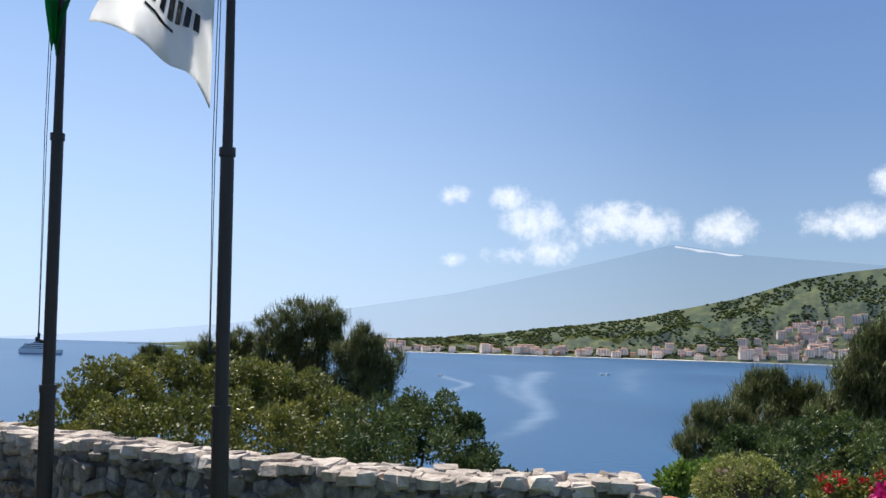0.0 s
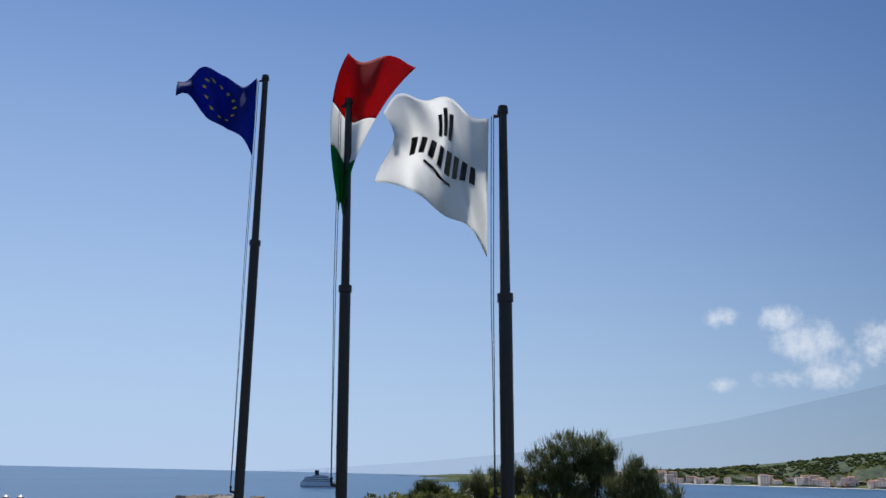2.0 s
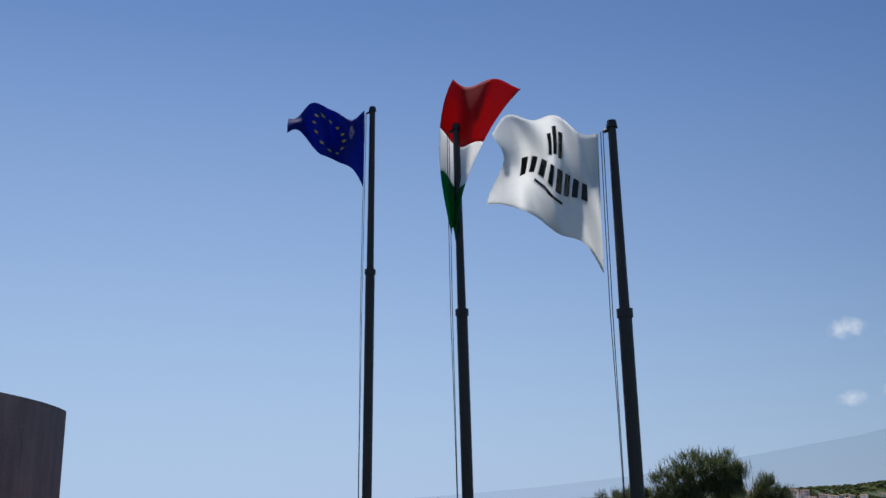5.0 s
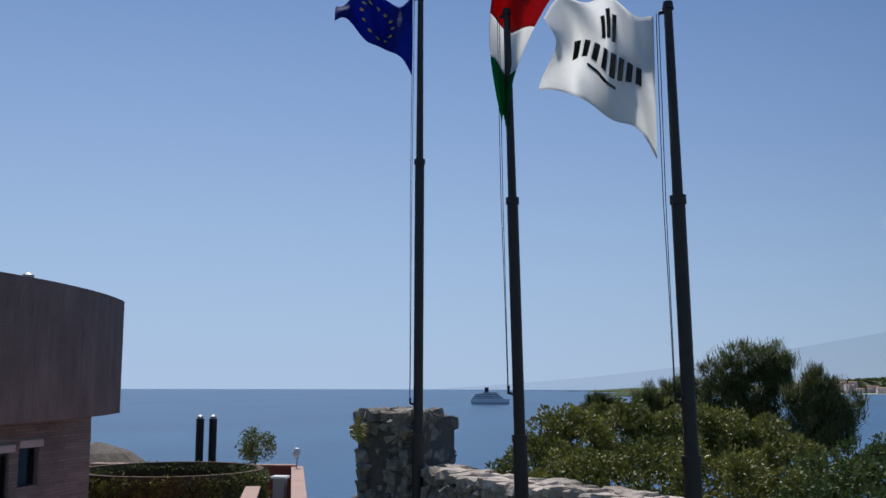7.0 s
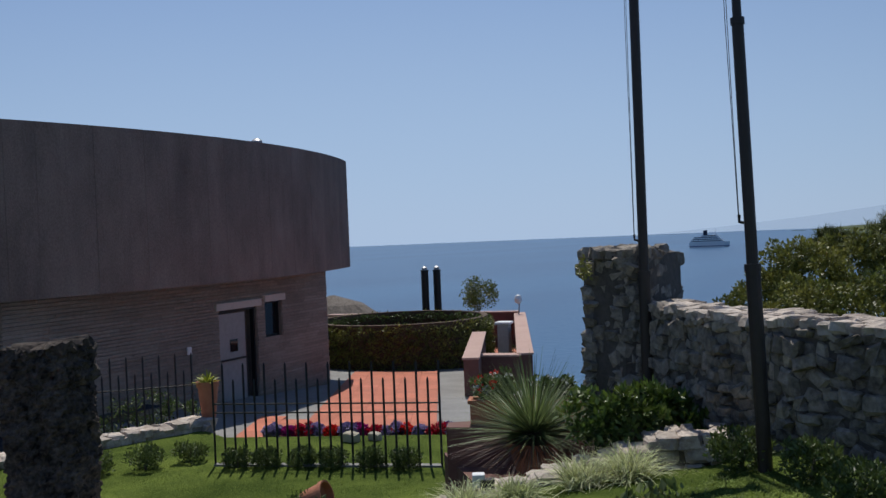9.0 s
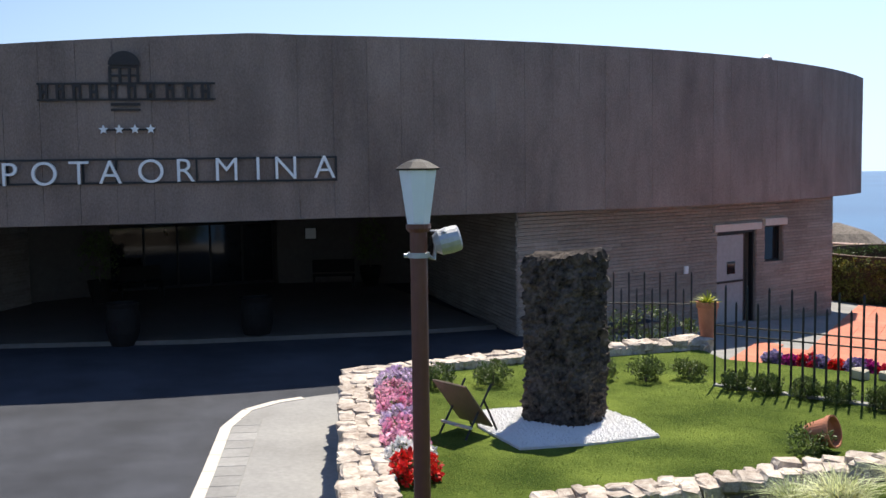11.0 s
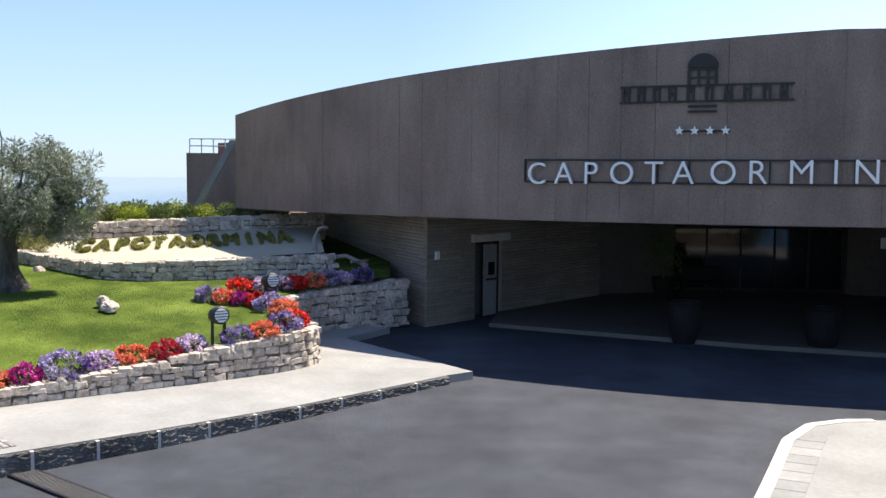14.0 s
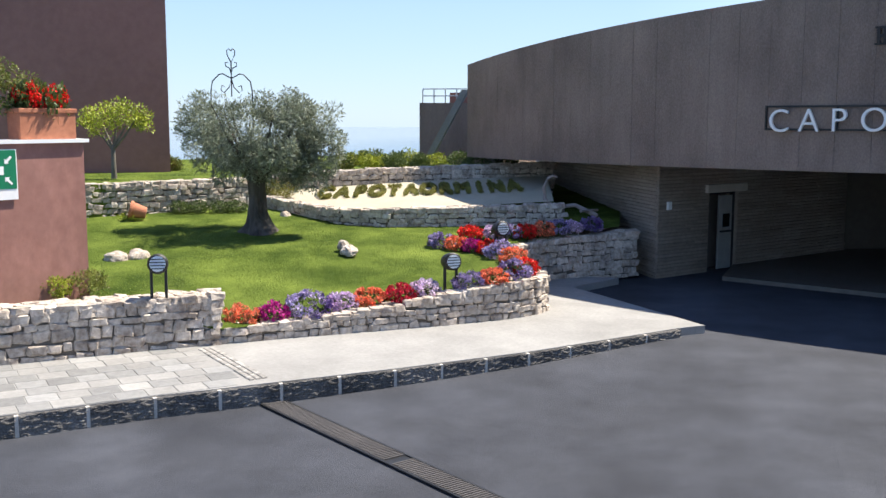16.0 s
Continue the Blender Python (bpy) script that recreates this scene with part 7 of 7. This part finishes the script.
def arch_tube(pts, r=0.022):
    return tube(pts, r * 0.8, 8)


W2 = 0.54
part("post", arch_tube([(-W2, 0, 0), (-W2, 0, 2.35)]), M_IRON, ia)
part("post", arch_tube([(W2, 0, 0), (W2, 0, 2.35)]), M_IRON, ia)
part("hoop", arch_tube([(-W2, 0, 2.35), (-W2 * 0.92, 0, 2.6), (-W2 * 0.6, 0, 2.78), (-0.22, 0, 2.8), (0, 0, 2.68), (0.22, 0, 2.8), (W2 * 0.6, 0, 2.78), (W2 * 0.92, 0, 2.6), (W2, 0, 2.35)]), M_IRON, ia)


def scroll(cx, cz, r, turn, n=18):
    return [(cx + r * (1 - 0.75 * i / n) * math.cos(turn * 4.2 * i / n + (0 if turn > 0 else math.pi)), 0, cz + r * (1 - 0.75 * i / n) * math.sin(turn * 4.2 * i / n + (0 if turn > 0 else math.pi))) for i in range(n + 1)]


for s in (-1, 1):
    part("scroll", arch_tube([(0, 0, 2.68), (s * 0.06, 0, 2.45), (s * 0.2, 0, 2.3), (s * 0.28, 0, 2.38), (s * 0.25, 0, 2.5), (s * 0.18, 0, 2.46)], 0.018), M_IRON, ia)
    part("scroll", arch_tube([(0, 0, 2.8), (s * 0.04, 0, 2.95), (s * 0.14, 0, 3.0), (s * 0.15, 0, 3.1), (s * 0.08, 0, 3.1)], 0.018), M_IRON, ia)
    part("heart_half", arch_tube([(0, 0, 3.1), (s * 0.1, 0, 3.3), (s * 0.1, 0, 3.42), (s * 0.05, 0, 3.46), (0, 0, 3.4)], 0.018), M_IRON, ia)
part("stem", arch_tube([(0, 0, 2.2), (0, 0, 3.12)], 0.02), M_IRON, ia)

# lettering planted in the bed
bx, by_, bz = BED_X, BED_Y, BED_N
L_HEDGE = leaf_mat("hedge_letter_leaf", (0.12, 0.125, 0.025), (0.3, 0.28, 0.065))
hl = thing("hedge_lettering", -26.3, -8.2, 1.8, "clipped low hedge letters planted in pale sand", "hedge letters")
for k, ch in enumerate("CAPOTAORMINA"):
    me = text_mesh(ch, 1.0, 0.05)
    o = BED_O + bx * (0.25 + 5.35 * k / 11.6) + bz * 0.05 + by_ * 0.25
    M = Matrix(((bx.x, by_.x, bz.x, o.x), (bx.y, by_.y, bz.y, o.y), (bx.z, by_.z, bz.z, o.z), (0, 0, 0, 1))) @ Matrix.Diagonal((0.56, 2.4, 0.5, 1))
    me.calc_loop_triangles()
    pts, cs = [M @ v.co for v in me.vertices], []
    tris = [t for t in me.loop_triangles]
    for t in tris:
        a, b, c = (pts[i] for i in t.vertices)
        n_ = max(1, int((b - a).cross(c - a).length / 2 / 0.0025))
        for q in range(min(n_, 120)):
            u, v = NR.uniform(), NR.uniform()
            if u + v > 1:
                u, v = 1 - u, 1 - v
            cs.append(tuple(a + (b - a) * u + (c - a) * v - Vector((-26.3, -8.2, 1.8))))
    part("letter", leaf_cloud(NR, cs, [0.035] * len(cs), 9, 0.045, 2.0), L_HEDGE, hl)
    bpy.data.meshes.remove(me)
for p in ((-25.6, -12.4, 1.75), (-25.2, -11.9, 1.73)):
    low_shrub(*p, 0.3, L_HEDGE, "low clipped shrub at the bed's corner", "bed corner shrubs")
# old anchor at the bed's end
an = thing("old_anchor", -25.3, -4.35, 1.42, "old pale iron anchor leaning by the wall", "anchor", rz=75)
M_RUST = node_mat("pale_rust", (0.22, 0.17, 0.15), (0.34, 0.28, 0.25), 12, 0.9, 0.5, 40)
part("arms", tube([(-0.55, 0, 0.95), (-0.66, 0, 0.7), (-0.62, 0, 0.4), (-0.4, 0, 0.2), (-0.1, 0, 0.12)], [0.02, 0.045, 0.055, 0.055, 0.05], 9), M_RUST, an)
part("shank", tube([(-0.42, 0, 0.2), (0.2, 0, 0.3), (0.75, 0.1, 0.05)], [0.055, 0.05, 0.06], 9), M_RUST, an)
part("fluke", tube([(-0.55, 0, 0.93), (-0.4, 0, 1.0), (-0.28, 0, 0.96)], [0.045, 0.035, 0.012], 8), M_RUST, an)
part("stock", tube([(0.55, -0.45, 0.2), (0.6, 0.45, 0.16)], 0.035, 8), M_RUST, an)

# upper terrace: red building, lemon tree, low plants, far wing with a railing
red = thing("red_house", -27.7, -16.93, 2.2, "tall plain red-brown rendered building", "building", rz=0)
part("wall", prism([(0, 0), (3.6, -5.6), (-1.5, -9.0), (-5.5, -4.4)], 0, 5.6), M_RED, red)
part("roof_edge", prism([(0.06, 0.08), (3.7, -5.6), (-1.5, -9.1), (-5.6, -4.4)], 5.6, 5.7), M_DARKMETAL, red)
lt = thing("lemon_tree", -24.26, -16.55, 2.18, "small lemon tree with bright yellow-green leaves", "tree")
part("trunk", tube([(0, 0, 0), (0.03, 0.02, 0.5), (0.0, 0.0, 0.95)], [0.08, 0.06, 0.055], 10), M_BARK, lt)
for k, (x, y, z) in enumerate(((-0.2, -0.45, 1.5), (0.1, 0.5, 1.45), (-0.1, 0.1, 1.7), (0.2, 0.85, 1.6), (0, -0.6, 1.25))):
    part("limb", tube([(0, 0, 0.8), (x * 0.5, y * 0.5, 1.15), (x, y, z)], [0.045, 0.035, 0.012], 8), M_BARK, lt)
lc = np.concatenate([clumps(NR, 30, (0, -0.3, 1.6), (0.5, 0.6, 0.4), 0.4), clumps(NR, 26, (0, 0.35, 1.7), (0.5, 0.55, 0.38), 0.4), clumps(NR, 8, (0, 0.95, 1.55), (0.2, 0.25, 0.15), 0.3)])
part("crown", leaf_cloud(NR, lc, [0.17] * len(lc), 36, 0.09, 2.0), L_LIME, lt)
for x, y, r, mt, lab in ((-31.0, -12.6, 0.42, L_SHRUB, "rounded green shrub on the upper terrace"), (-31.2, -11.8, 0.34, L_LIME, "yellow-green shrub on the upper terrace"), (-31.5, -11.1, 0.4, L_BOX, "loose green shrub on the upper terrace"), (-32.0, -10.4, 0.36, L_BOX, "green shrub on the upper terrace"), (-29.6, -15.8, 0.3, L_BOX, "small green shrub on the upper terrace"), (-28.4, -17.3, 0.32, L_SHRUB, "small shrub beside the red building"), (-32.4, -9.1, 0.42, L_BOX, "dark green shrub by the stair"), (-30.4, -8.0, 0.45, L_BOX, "dark upright shrub by the curved wall"), (-30.6, -7.2, 0.42, L_BOX, "dark conical shrub by the curved wall")):
    low_shrub(x, y, 2.19, r, mt, lab, "upper terrace shrubs", 1300, 0.08)
for k in range(8):
    a = k / 7
    low_shrub(-33.6 + 3.0 * a * 0.3, -13.5 + 0.5 * k, 2.18, 0.3 + 0.08 * (k % 3), L_LIME if k % 2 else L_BOX, "loose shrub in the far terrace row", "far terrace row", 900, 0.09)
wing = thing("hotel_wing", -43.2, -14.0, 1.0, "brown rendered wing with a roof railing", "building")
part("wall", prism([(0, 0), (-0.8, 3.6), (-8, 3.6), (-8, 0)], 0, 3.5), M_CONC, wing)
part("roof_box", prism([(-0.6, 1.2), (-0.8, 3.2), (-4, 3.2), (-4, 1.2)], 3.5, 3.95), M_RED, wing)
for k in range(5):
    part("post", tube([(0 - 0.05 * k, 0.15 + 0.5 * k, 3.5), (0 - 0.05 * k, 0.15 + 0.5 * k, 4.1)], 0.025, 6), M_STEEL, wing)
for z in (3.8, 4.1):
    part("rail", tube([(0, 0.15, z), (-0.25, 2.3, z)], 0.025, 6), M_STEEL, wing)
stair = thing("outdoor_stair", -36.0, -11.6, 2.1, "steep grey outdoor stair beside the curved wall", "stair", rz=100)
part("stringer", prism([(0, -0.06), (0.1, -0.06), (0.1, 0.06), (0, 0.06)], 0, 0.1), M_STEEL, stair)
bm = bmesh.new()
q = [bm.verts.new(p) for p in ((0, -0.3, 0), (0.25, -0.3, 0), (1.75, -0.3, 2.75), (1.5, -0.3, 2.75), (0, 0.3, 0), (0.25, 0.3, 0), (1.75, 0.3, 2.75), (1.5, 0.3, 2.75))]
for ids in ((0, 1, 2, 3), (7, 6, 5, 4), (0, 4, 5, 1), (1, 5, 6, 2), (2, 6, 7, 3), (3, 7, 4, 0)):
    bm.faces.new([q[i] for i in ids])
part("flight", bm, M_PAVE, stair)

# near red-brown wall with a flower box and a green safety sign
nw = thing("entrance_wall", -15.35, -11.0, 0.7, "red-brown rendered wall end with a pale coping", "wall", kind="structure")
M_REDWORN = mottle(node_mat("worn_red_paint", (0.27, 0.125, 0.1), (0.35, 0.17, 0.14), 5, 0.85, 0.2, 60, 0.5, c3=(0.45, 0.26, 0.22)), (1.1, 1.1, 0.55), 0.9, 1.45, 0.45, 0.75)
part("wall", prism([(0, 0), (3.2, -1.28), (3.0, -1.8), (-0.2, -0.5)], 0, 2.72), M_REDWORN, nw)
part("coping", prism([(-0.04, 0.09), (3.3, -1.24), (3.0, -1.9), (-0.3, -0.52)], 2.72, 2.78), M_WHITE, nw)
fbx = planter_box(-14.85, -11.42, 3.48, 1.0, -21.8, "terracotta box of red geraniums on the wall")
geranium(fbx, 60, 0.5, 0.14, ("scarlet",), z=0.27, leaf=1800)
fbx.scale = (1.0, 1.5, 1.95)
fb2 = planter_box(-13.5, -11.98, 3.48, 1.0, -21.8, "terracotta box with a leafy shrub on the wall")
part("shrub", leaf_cloud(NR, clumps(NR, 80, (-0.35, -0.2, 0.85), (1.2, 0.3, 0.46)), [0.15] * 80, 40, 0.07, 2.2), L_SHRUB, fb2)
M_SIGNGREEN = node_mat("sign_green", (0.0, 0.16, 0.07), (0.005, 0.19, 0.085), 8, 0.4, 0.02, 30)
sg = thing("safety_sign", -13.93, -11.54, 2.55, "green and white safety sign with arrows on the wall", "sign", rz=-21.8)
sg.scale = (1.35, 1, 1.35)
part("plate", box(0, 0.012, 0.28, 0.42, 0.012, 0.6, 0, 0.002), M_WHITE, sg)
part("field", box(0, 0.022, 0.34, 0.39, 0.008, 0.46), M_SIGNGREEN, sg)
for dx, dz in ((-0.1, 0.46), (-0.1, 0.2), (0.1, 0.46), (0.1, 0.2)):
    bm = bmesh.new()
    s_, t_ = (1 if dx < 0 else -1), (-1 if dz > 0.3 else 1)
    q = [bm.verts.new((dx + u * s_ * 0.05, 0.03, dz + w * t_ * 0.05)) for u, w in ((1, 1), (-0.2, 1), (0.15, 0.6), (-0.9, -0.5), (-0.5, -0.9), (0.6, 0.15), (1, -0.2))]
    bm.faces.new(q)
    part("arrow", bm, M_WHITE, sg)
part("field_mark", box(0, 0.03, 0.33, 0.07, 0.004, 0.1), M_WHITE, sg)

# ---- kerbs, drain and paving ----
def along(pts, step):
    out, acc = [], 0.0
    for a, b in zip(pts, pts[1:]):
        a, b = Vector(a), Vector(b)
        n = max(1, round((b - a).length / step))
        for k in range(n):
            out.append((a.lerp(b, k / n), a.lerp(b, (k + 1) / n)))
    return out


KERB_W = [(-9.5, -10.0), (-11.96, -7.6), (-14.3, -5.04), (-15.95, -3.38), (-18.55, -1.18)]
west_pave = [o for o in bpy.data.objects if o.name.startswith("pavement")]
kerb_parent = west_pave[-1]
kerb_east = west_pave[0]
kbm = box(0, 0, 0, 1, 1, 1, 0, 0)
bmesh.ops.subdivide_edges(kbm, edges=list(kbm.edges), cuts=15, use_grid_fill=True)
for v in kbm.verts:
    if v.co.y < -0.4:
        v.co.y += random.uniform(-0.09, 0.05) + 0.09 * noise.noise(Vector((v.co.x * 9, v.co.z * 5, 2)))
    if v.co.z > 0.4 and v.co.y < 0.1:
        v.co.z += random.uniform(-0.05, 0.03)
kme = bpy.data.meshes.new("kerbstone")
kbm.to_mesh(kme)
kme.materials.append(M_KERB)
jme = bpy.data.meshes.new("kerb_joint")
jb = box(0, 0, 0, 1, 1, 1)
jb.to_mesh(jme)
jme.materials.append(M_LINTEL)
for i, (a, b) in enumerate(along(KERB_W, 0.78)):
    d = (b - a)
    m, rot = (a + b) / 2, math.degrees(math.atan2(-d.y, -d.x))
    nrm = Vector((d.y, -d.x)).normalized()
    o = new("kerbstone", kme)
    o.parent = kerb_parent
    o.matrix_basis = pose(m.x + nrm.x * 0.02, m.y + nrm.y * 0.02, -0.02, 0, 0, rot + 180) @ Matrix.Diagonal((d.length - 0.05, 0.12, 0.31, 1))
    o = new("kerb_joint", jme)
    o.parent = kerb_parent
    o.matrix_basis = pose(a.x + nrm.x * 0.01, a.y + nrm.y * 0.01, -0.02, 0, 0, rot + 180) @ Matrix.Diagonal((0.055, 0.125, 0.31, 1))
for a, b in along([(-15.85, 5.4), (-15.8, 4.95), (-15.49, 4.37), (-14.6, 3.8), (-12.58, 3.05), (-8, 1.3)], 0.7):
    d = (b - a)
    m, rot = (a + b) / 2, math.degrees(math.atan2(d.y, d.x))
    o = new("kerbstone", jme)
    o.parent = kerb_east
    o.matrix_basis = pose(m.x, m.y, 0.07, 0, 0, rot) @ Matrix.Diagonal((d.length - 0.012, 0.16, 0.18, 1))
# paving slabs, laid along the kerb
slab_me = []
for k in range(3):
    b = box(0, 0, 0, 0.39, 0.38, 0.02, 0, 0.004)
    me = bpy.data.meshes.new("slab")
    b.to_mesh(me)
    me.materials.append((M_PAVE, M_PAVE, node_mat("grey_slab", (0.2, 0.2, 0.195), (0.29, 0.29, 0.28), 10, 0.8, 0.4, 50, island=0.3))[k])
    slab_me.append(me)
rs = random.Random(8)


def lay_slabs(parent, poly, origin, ang, nu, nv, dark):
    ca, sn = math.cos(radians(ang)), math.sin(radians(ang))
    for i in range(nu):
        for j in range(nv):
            u, v = i * 0.405 + 0.2 * math.sin(j * 2.3), j * 0.395
            x, y = origin[0] + u * ca - v * sn, origin[1] + u * sn + v * ca
            if parent is kerb_parent and (x + 13.12) * 0.76 - (y + 6.66) * 0.65 < 0.16:
                continue
            if all(inside(x + a * ca - b * sn, y + a * sn + b * ca, poly) for a in (-0.2, 0.2) for b in (-0.2, 0.2)):
                o = new("slab", slab_me[2] if rs.random() < dark(x, y) else slab_me[0])
                o.parent = parent
                o.matrix_basis = pose(x, y, 0.148 + rs.uniform(-0.001, 0.001), 0, 0, ang)


lay_slabs(kerb_parent, PAVE_WEST, (-9.6, -10.2), 135.5, 30, 12, lambda x, y: 0.5)
# the east pavement is one smooth sheet past its kerb
lay_slabs(kerb_east, PAVE_EAST, (-7.2, 1.2), 158.5, 25, 12, lambda x, y: 0.05)
# strip of small cobbles across the pavement
cob = bpy.data.meshes.new("cobble")
cb = box(0, 0, 0, 0.085, 0.085, 0.03, 0, 0.012)
cb.to_mesh(cob)
cob.materials.append(node_mat("pale_cobble", (0.22, 0.21, 0.19), (0.4, 0.38, 0.35), 14, 0.9, 0.5, 40, island=0.3))
c0, c1 = Vector((-13.12, -6.62)), Vector((-14.78, -8.5))
dd = (c1 - c0).normalized()
nn = Vector((-dd.y, dd.x))
for i in range(24):
    for j in range(3):
        p = c0 + dd * (0.1 + i * 0.095) + nn * (j - 1) * 0.095
        o = new("cobble", cob)
        o.parent = kerb_parent
        o.matrix_basis = pose(p.x, p.y, 0.158, 0, 0, rs.uniform(-8, 8) + 48.5)
# slotted drain across the road
dr = thing("road_drain", -11.2, -3.87, -0.125, "long rusty slotted iron drain across the asphalt", "drain", rz=math.degrees(math.atan2(3.74, 2.68)))
dl = 6.2
part("channel", box(0, 0, -0.01, dl, 0.34, 0.03), M_IRON, dr)
for s in (-0.175, 0.175):
    part("edge_rail", box(0, s, 0.008, dl, 0.025, 0.02), M_IRON, dr)
grate = bpy.data.meshes.new("grate_bar")
gb = box(0, 0, 0, 0.028, 0.31, 0.014)
gb.to_mesh(grate)
M_RUSTDARK = node_mat("dark_rust", (0.04, 0.037, 0.037), (0.085, 0.078, 0.076), 20, 0.8, 0.4, 60)
grate.materials.append(M_RUSTDARK)
for k in range(119):
    x = -dl / 2 + 0.03 + k * 0.0515
    if 57 < k < 61:
        continue
    o = new("grate_bar", grate)
    o.parent = dr
    o.matrix_basis = pose(x, 0, 0.013)

# ---- stones, laid on their walls ----
def lay(ob, jobs, limit=300):
    """jobs: (mesh, matrix) of one wall; the first ones become pieces of their own, the rest one joined part."""
    for me, m in jobs[:limit]:
        st = new("stone", me)
        st.parent = ob
        st.matrix_basis = m
    rest = jobs[limit:]
    if rest:
        vs, fs = [], []
        for me, m in rest:
            k = len(vs)
            vs += [tuple(m @ v.co) for v in me.vertices]
            fs += [tuple(i + k for i in p.vertices) for p in me.polygons]
        tagged(part("stonework", (vs, [], fs), rest[0][0].materials[0], ob), kind="stuff")


def face_stones(rng, at_s, length, z0, size, meshes, depth=0.16):
    wild = meshes is GREY_STONES
    """Irregular courses on a face. at_s gives point, direction, outward normal and top at a length."""
    out = []
    z = z0
    top_most = max(at_s(length * i / 20)[3] for i in range(21))
    while z < top_most - 0.03:
        h = size * (rng.uniform(0.5, 0.9) if wild else rng.uniform(0.55, 1.05))
        s = -rng.uniform(0, size)
        while s < length:
            w = size * rng.uniform(0.65, 1.75)
            c = min(max(s + w / 2, 0.02), length - 0.02)
            p, d, n, top = at_s(c)
            hh = h * (rng.uniform(0.7, 1.5) if wild else rng.uniform(0.82, 1.1))
            zz = z + h / 2 + rng.uniform(-0.12, 0.12) * size
            if zz + hh * 0.3 < top:
                pos = p + n * (rng.uniform(-0.06, 0.02) if wild else rng.uniform(-0.035, 0.012))
                m = Matrix(((d.x, n.x, 0, pos.x), (d.y, n.y, 0, pos.y), (0, 0, 1, min(zz, top - hh * 0.45)), (0, 0, 0, 1)))
                tilt = Matrix.Rotation(rng.uniform(-0.35, 0.35) if wild else rng.uniform(-0.13, 0.13), 4, "Y")
                out.append((rng.choice(meshes), m @ tilt @ Matrix.Diagonal((w * (1.03 if wild else 0.985), depth, hh * (1.03 if wild else 0.97), 1))))
            s += w
        z += h
    return out


def line_at(pts, side, thick):
    cum = [0.0]
    for a, b in zip(pts, pts[1:]):
        cum.append(cum[-1] + math.hypot(b[0] - a[0], b[1] - a[1]))

    def at_s(s):
        s = min(max(s, 0), cum[-1])
        i = max(k for k in range(len(pts) - 1) if cum[k] <= s + 1e-9)
        t = (s - cum[i]) / max(cum[i + 1] - cum[i], 1e-6)
        a, b = pts[i], pts[i + 1]
        d = Vector((b[0] - a[0], b[1] - a[1], 0)).normalized()
        n = Vector((-d.y, d.x, 0)) * side
        p = Vector((a[0] + (b[0] - a[0]) * t, a[1] + (b[1] - a[1]) * t, 0)) + n * (thick / 2 - 0.06)
        return p, d, n, a[2] + (b[2] - a[2]) * t

    return at_s, cum[-1]


for ob, pts, low, thick, size, faces, meshes, seed, cap, ends in STONE_JOBS:
    rng = random.Random(seed)
    jobs = []
    if cap:
        at_s, length = line_at(pts, 1, 0.12)
        grey = meshes is GREY_STONES
        rows = 3 if grey or thick > 0.5 else 2 if thick > 0.3 else 1
        for r in range(rows):
            s = 0.0
            while s < length:
                w = size * rng.uniform(0.7, 1.7) * (0.8 if grey else 1)
                p, d, n, top = at_s(min(s + w / 2, length))
                off = (r - (rows - 1) / 2) * (thick / rows) + rng.uniform(-0.03, 0.03)
                pos = p + n * off
                m = Matrix(((d.x, n.x, 0, pos.x), (d.y, n.y, 0, pos.y), (0, 0, 1, top - (0.04 if grey else 0.055) + rng.uniform(-0.02, 0.02)), (0, 0, 0, 1)))
                # grey walls get pale cap stones: sunlight on the top put into the colour
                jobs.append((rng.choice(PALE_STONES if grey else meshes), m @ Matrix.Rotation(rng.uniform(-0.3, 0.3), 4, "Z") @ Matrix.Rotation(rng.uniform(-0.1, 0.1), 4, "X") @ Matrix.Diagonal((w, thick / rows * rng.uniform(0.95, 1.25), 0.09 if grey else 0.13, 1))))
                s += w * 0.93
    for side in faces:
        at_s, length = line_at(pts, side, thick)
        jobs += face_stones(rng, at_s, length, low, size, meshes)
    for end in ends:
        a, b = (pts[0], pts[1]) if end == 0 else (pts[-1], pts[-2])
        d = Vector((a[0] - b[0], a[1] - b[1], 0)).normalized()
        e = Vector((-d.y, d.x, 0))
        c = Vector((a[0], a[1], 0)) - d * 0.06
        jobs += face_stones(rng, lambda s: (c + e * (s - thick / 2), e, d, a[2]), thick, low, size, meshes)
    capped = [j for j in jobs if j[0] in PALE_STONES and meshes is GREY_STONES]
    others = [j for j in jobs if not (j[0] in PALE_STONES and meshes is GREY_STONES)]
    rng.shuffle(others)
    lay(ob, capped + others)

jobs, rng = [], random.Random(21)
for a, b in TOWER_FACES:
    d = Vector((b[0] - a[0], b[1] - a[1], 0))
    length = d.length
    d.normalize()
    n = Vector((d.y, -d.x, 0))
    p0 = Vector((a[0], a[1], 0)) - n * 0.08
    jobs += face_stones(rng, lambda s: (p0 + d * s, d, n, 3.6), length, 1.6, 0.15, GREY_STONES)
cx_, cy_ = sum(p[0] for p in TOWER) / 5, sum(p[1] for p in TOWER) / 5
for k in range(46):
    t, (a, b) = rng.random(), rng.choice(TOWER_FACES)
    q = rng.uniform(0.02, 0.9)
    x, y = (a[0] + (b[0] - a[0]) * t) * (1 - q) + cx_ * q, (a[1] + (b[1] - a[1]) * t) * (1 - q) + cy_ * q
    jobs.append((rng.choice(GREY_STONES), pose(x, y, 3.57 + rng.uniform(-0.02, 0.03), 0, 0, rng.uniform(0, 180)) @ Matrix.Diagonal((rng.uniform(0.12, 0.24), rng.uniform(0.1, 0.18), 0.12, 1))))
lay(tower, jobs)
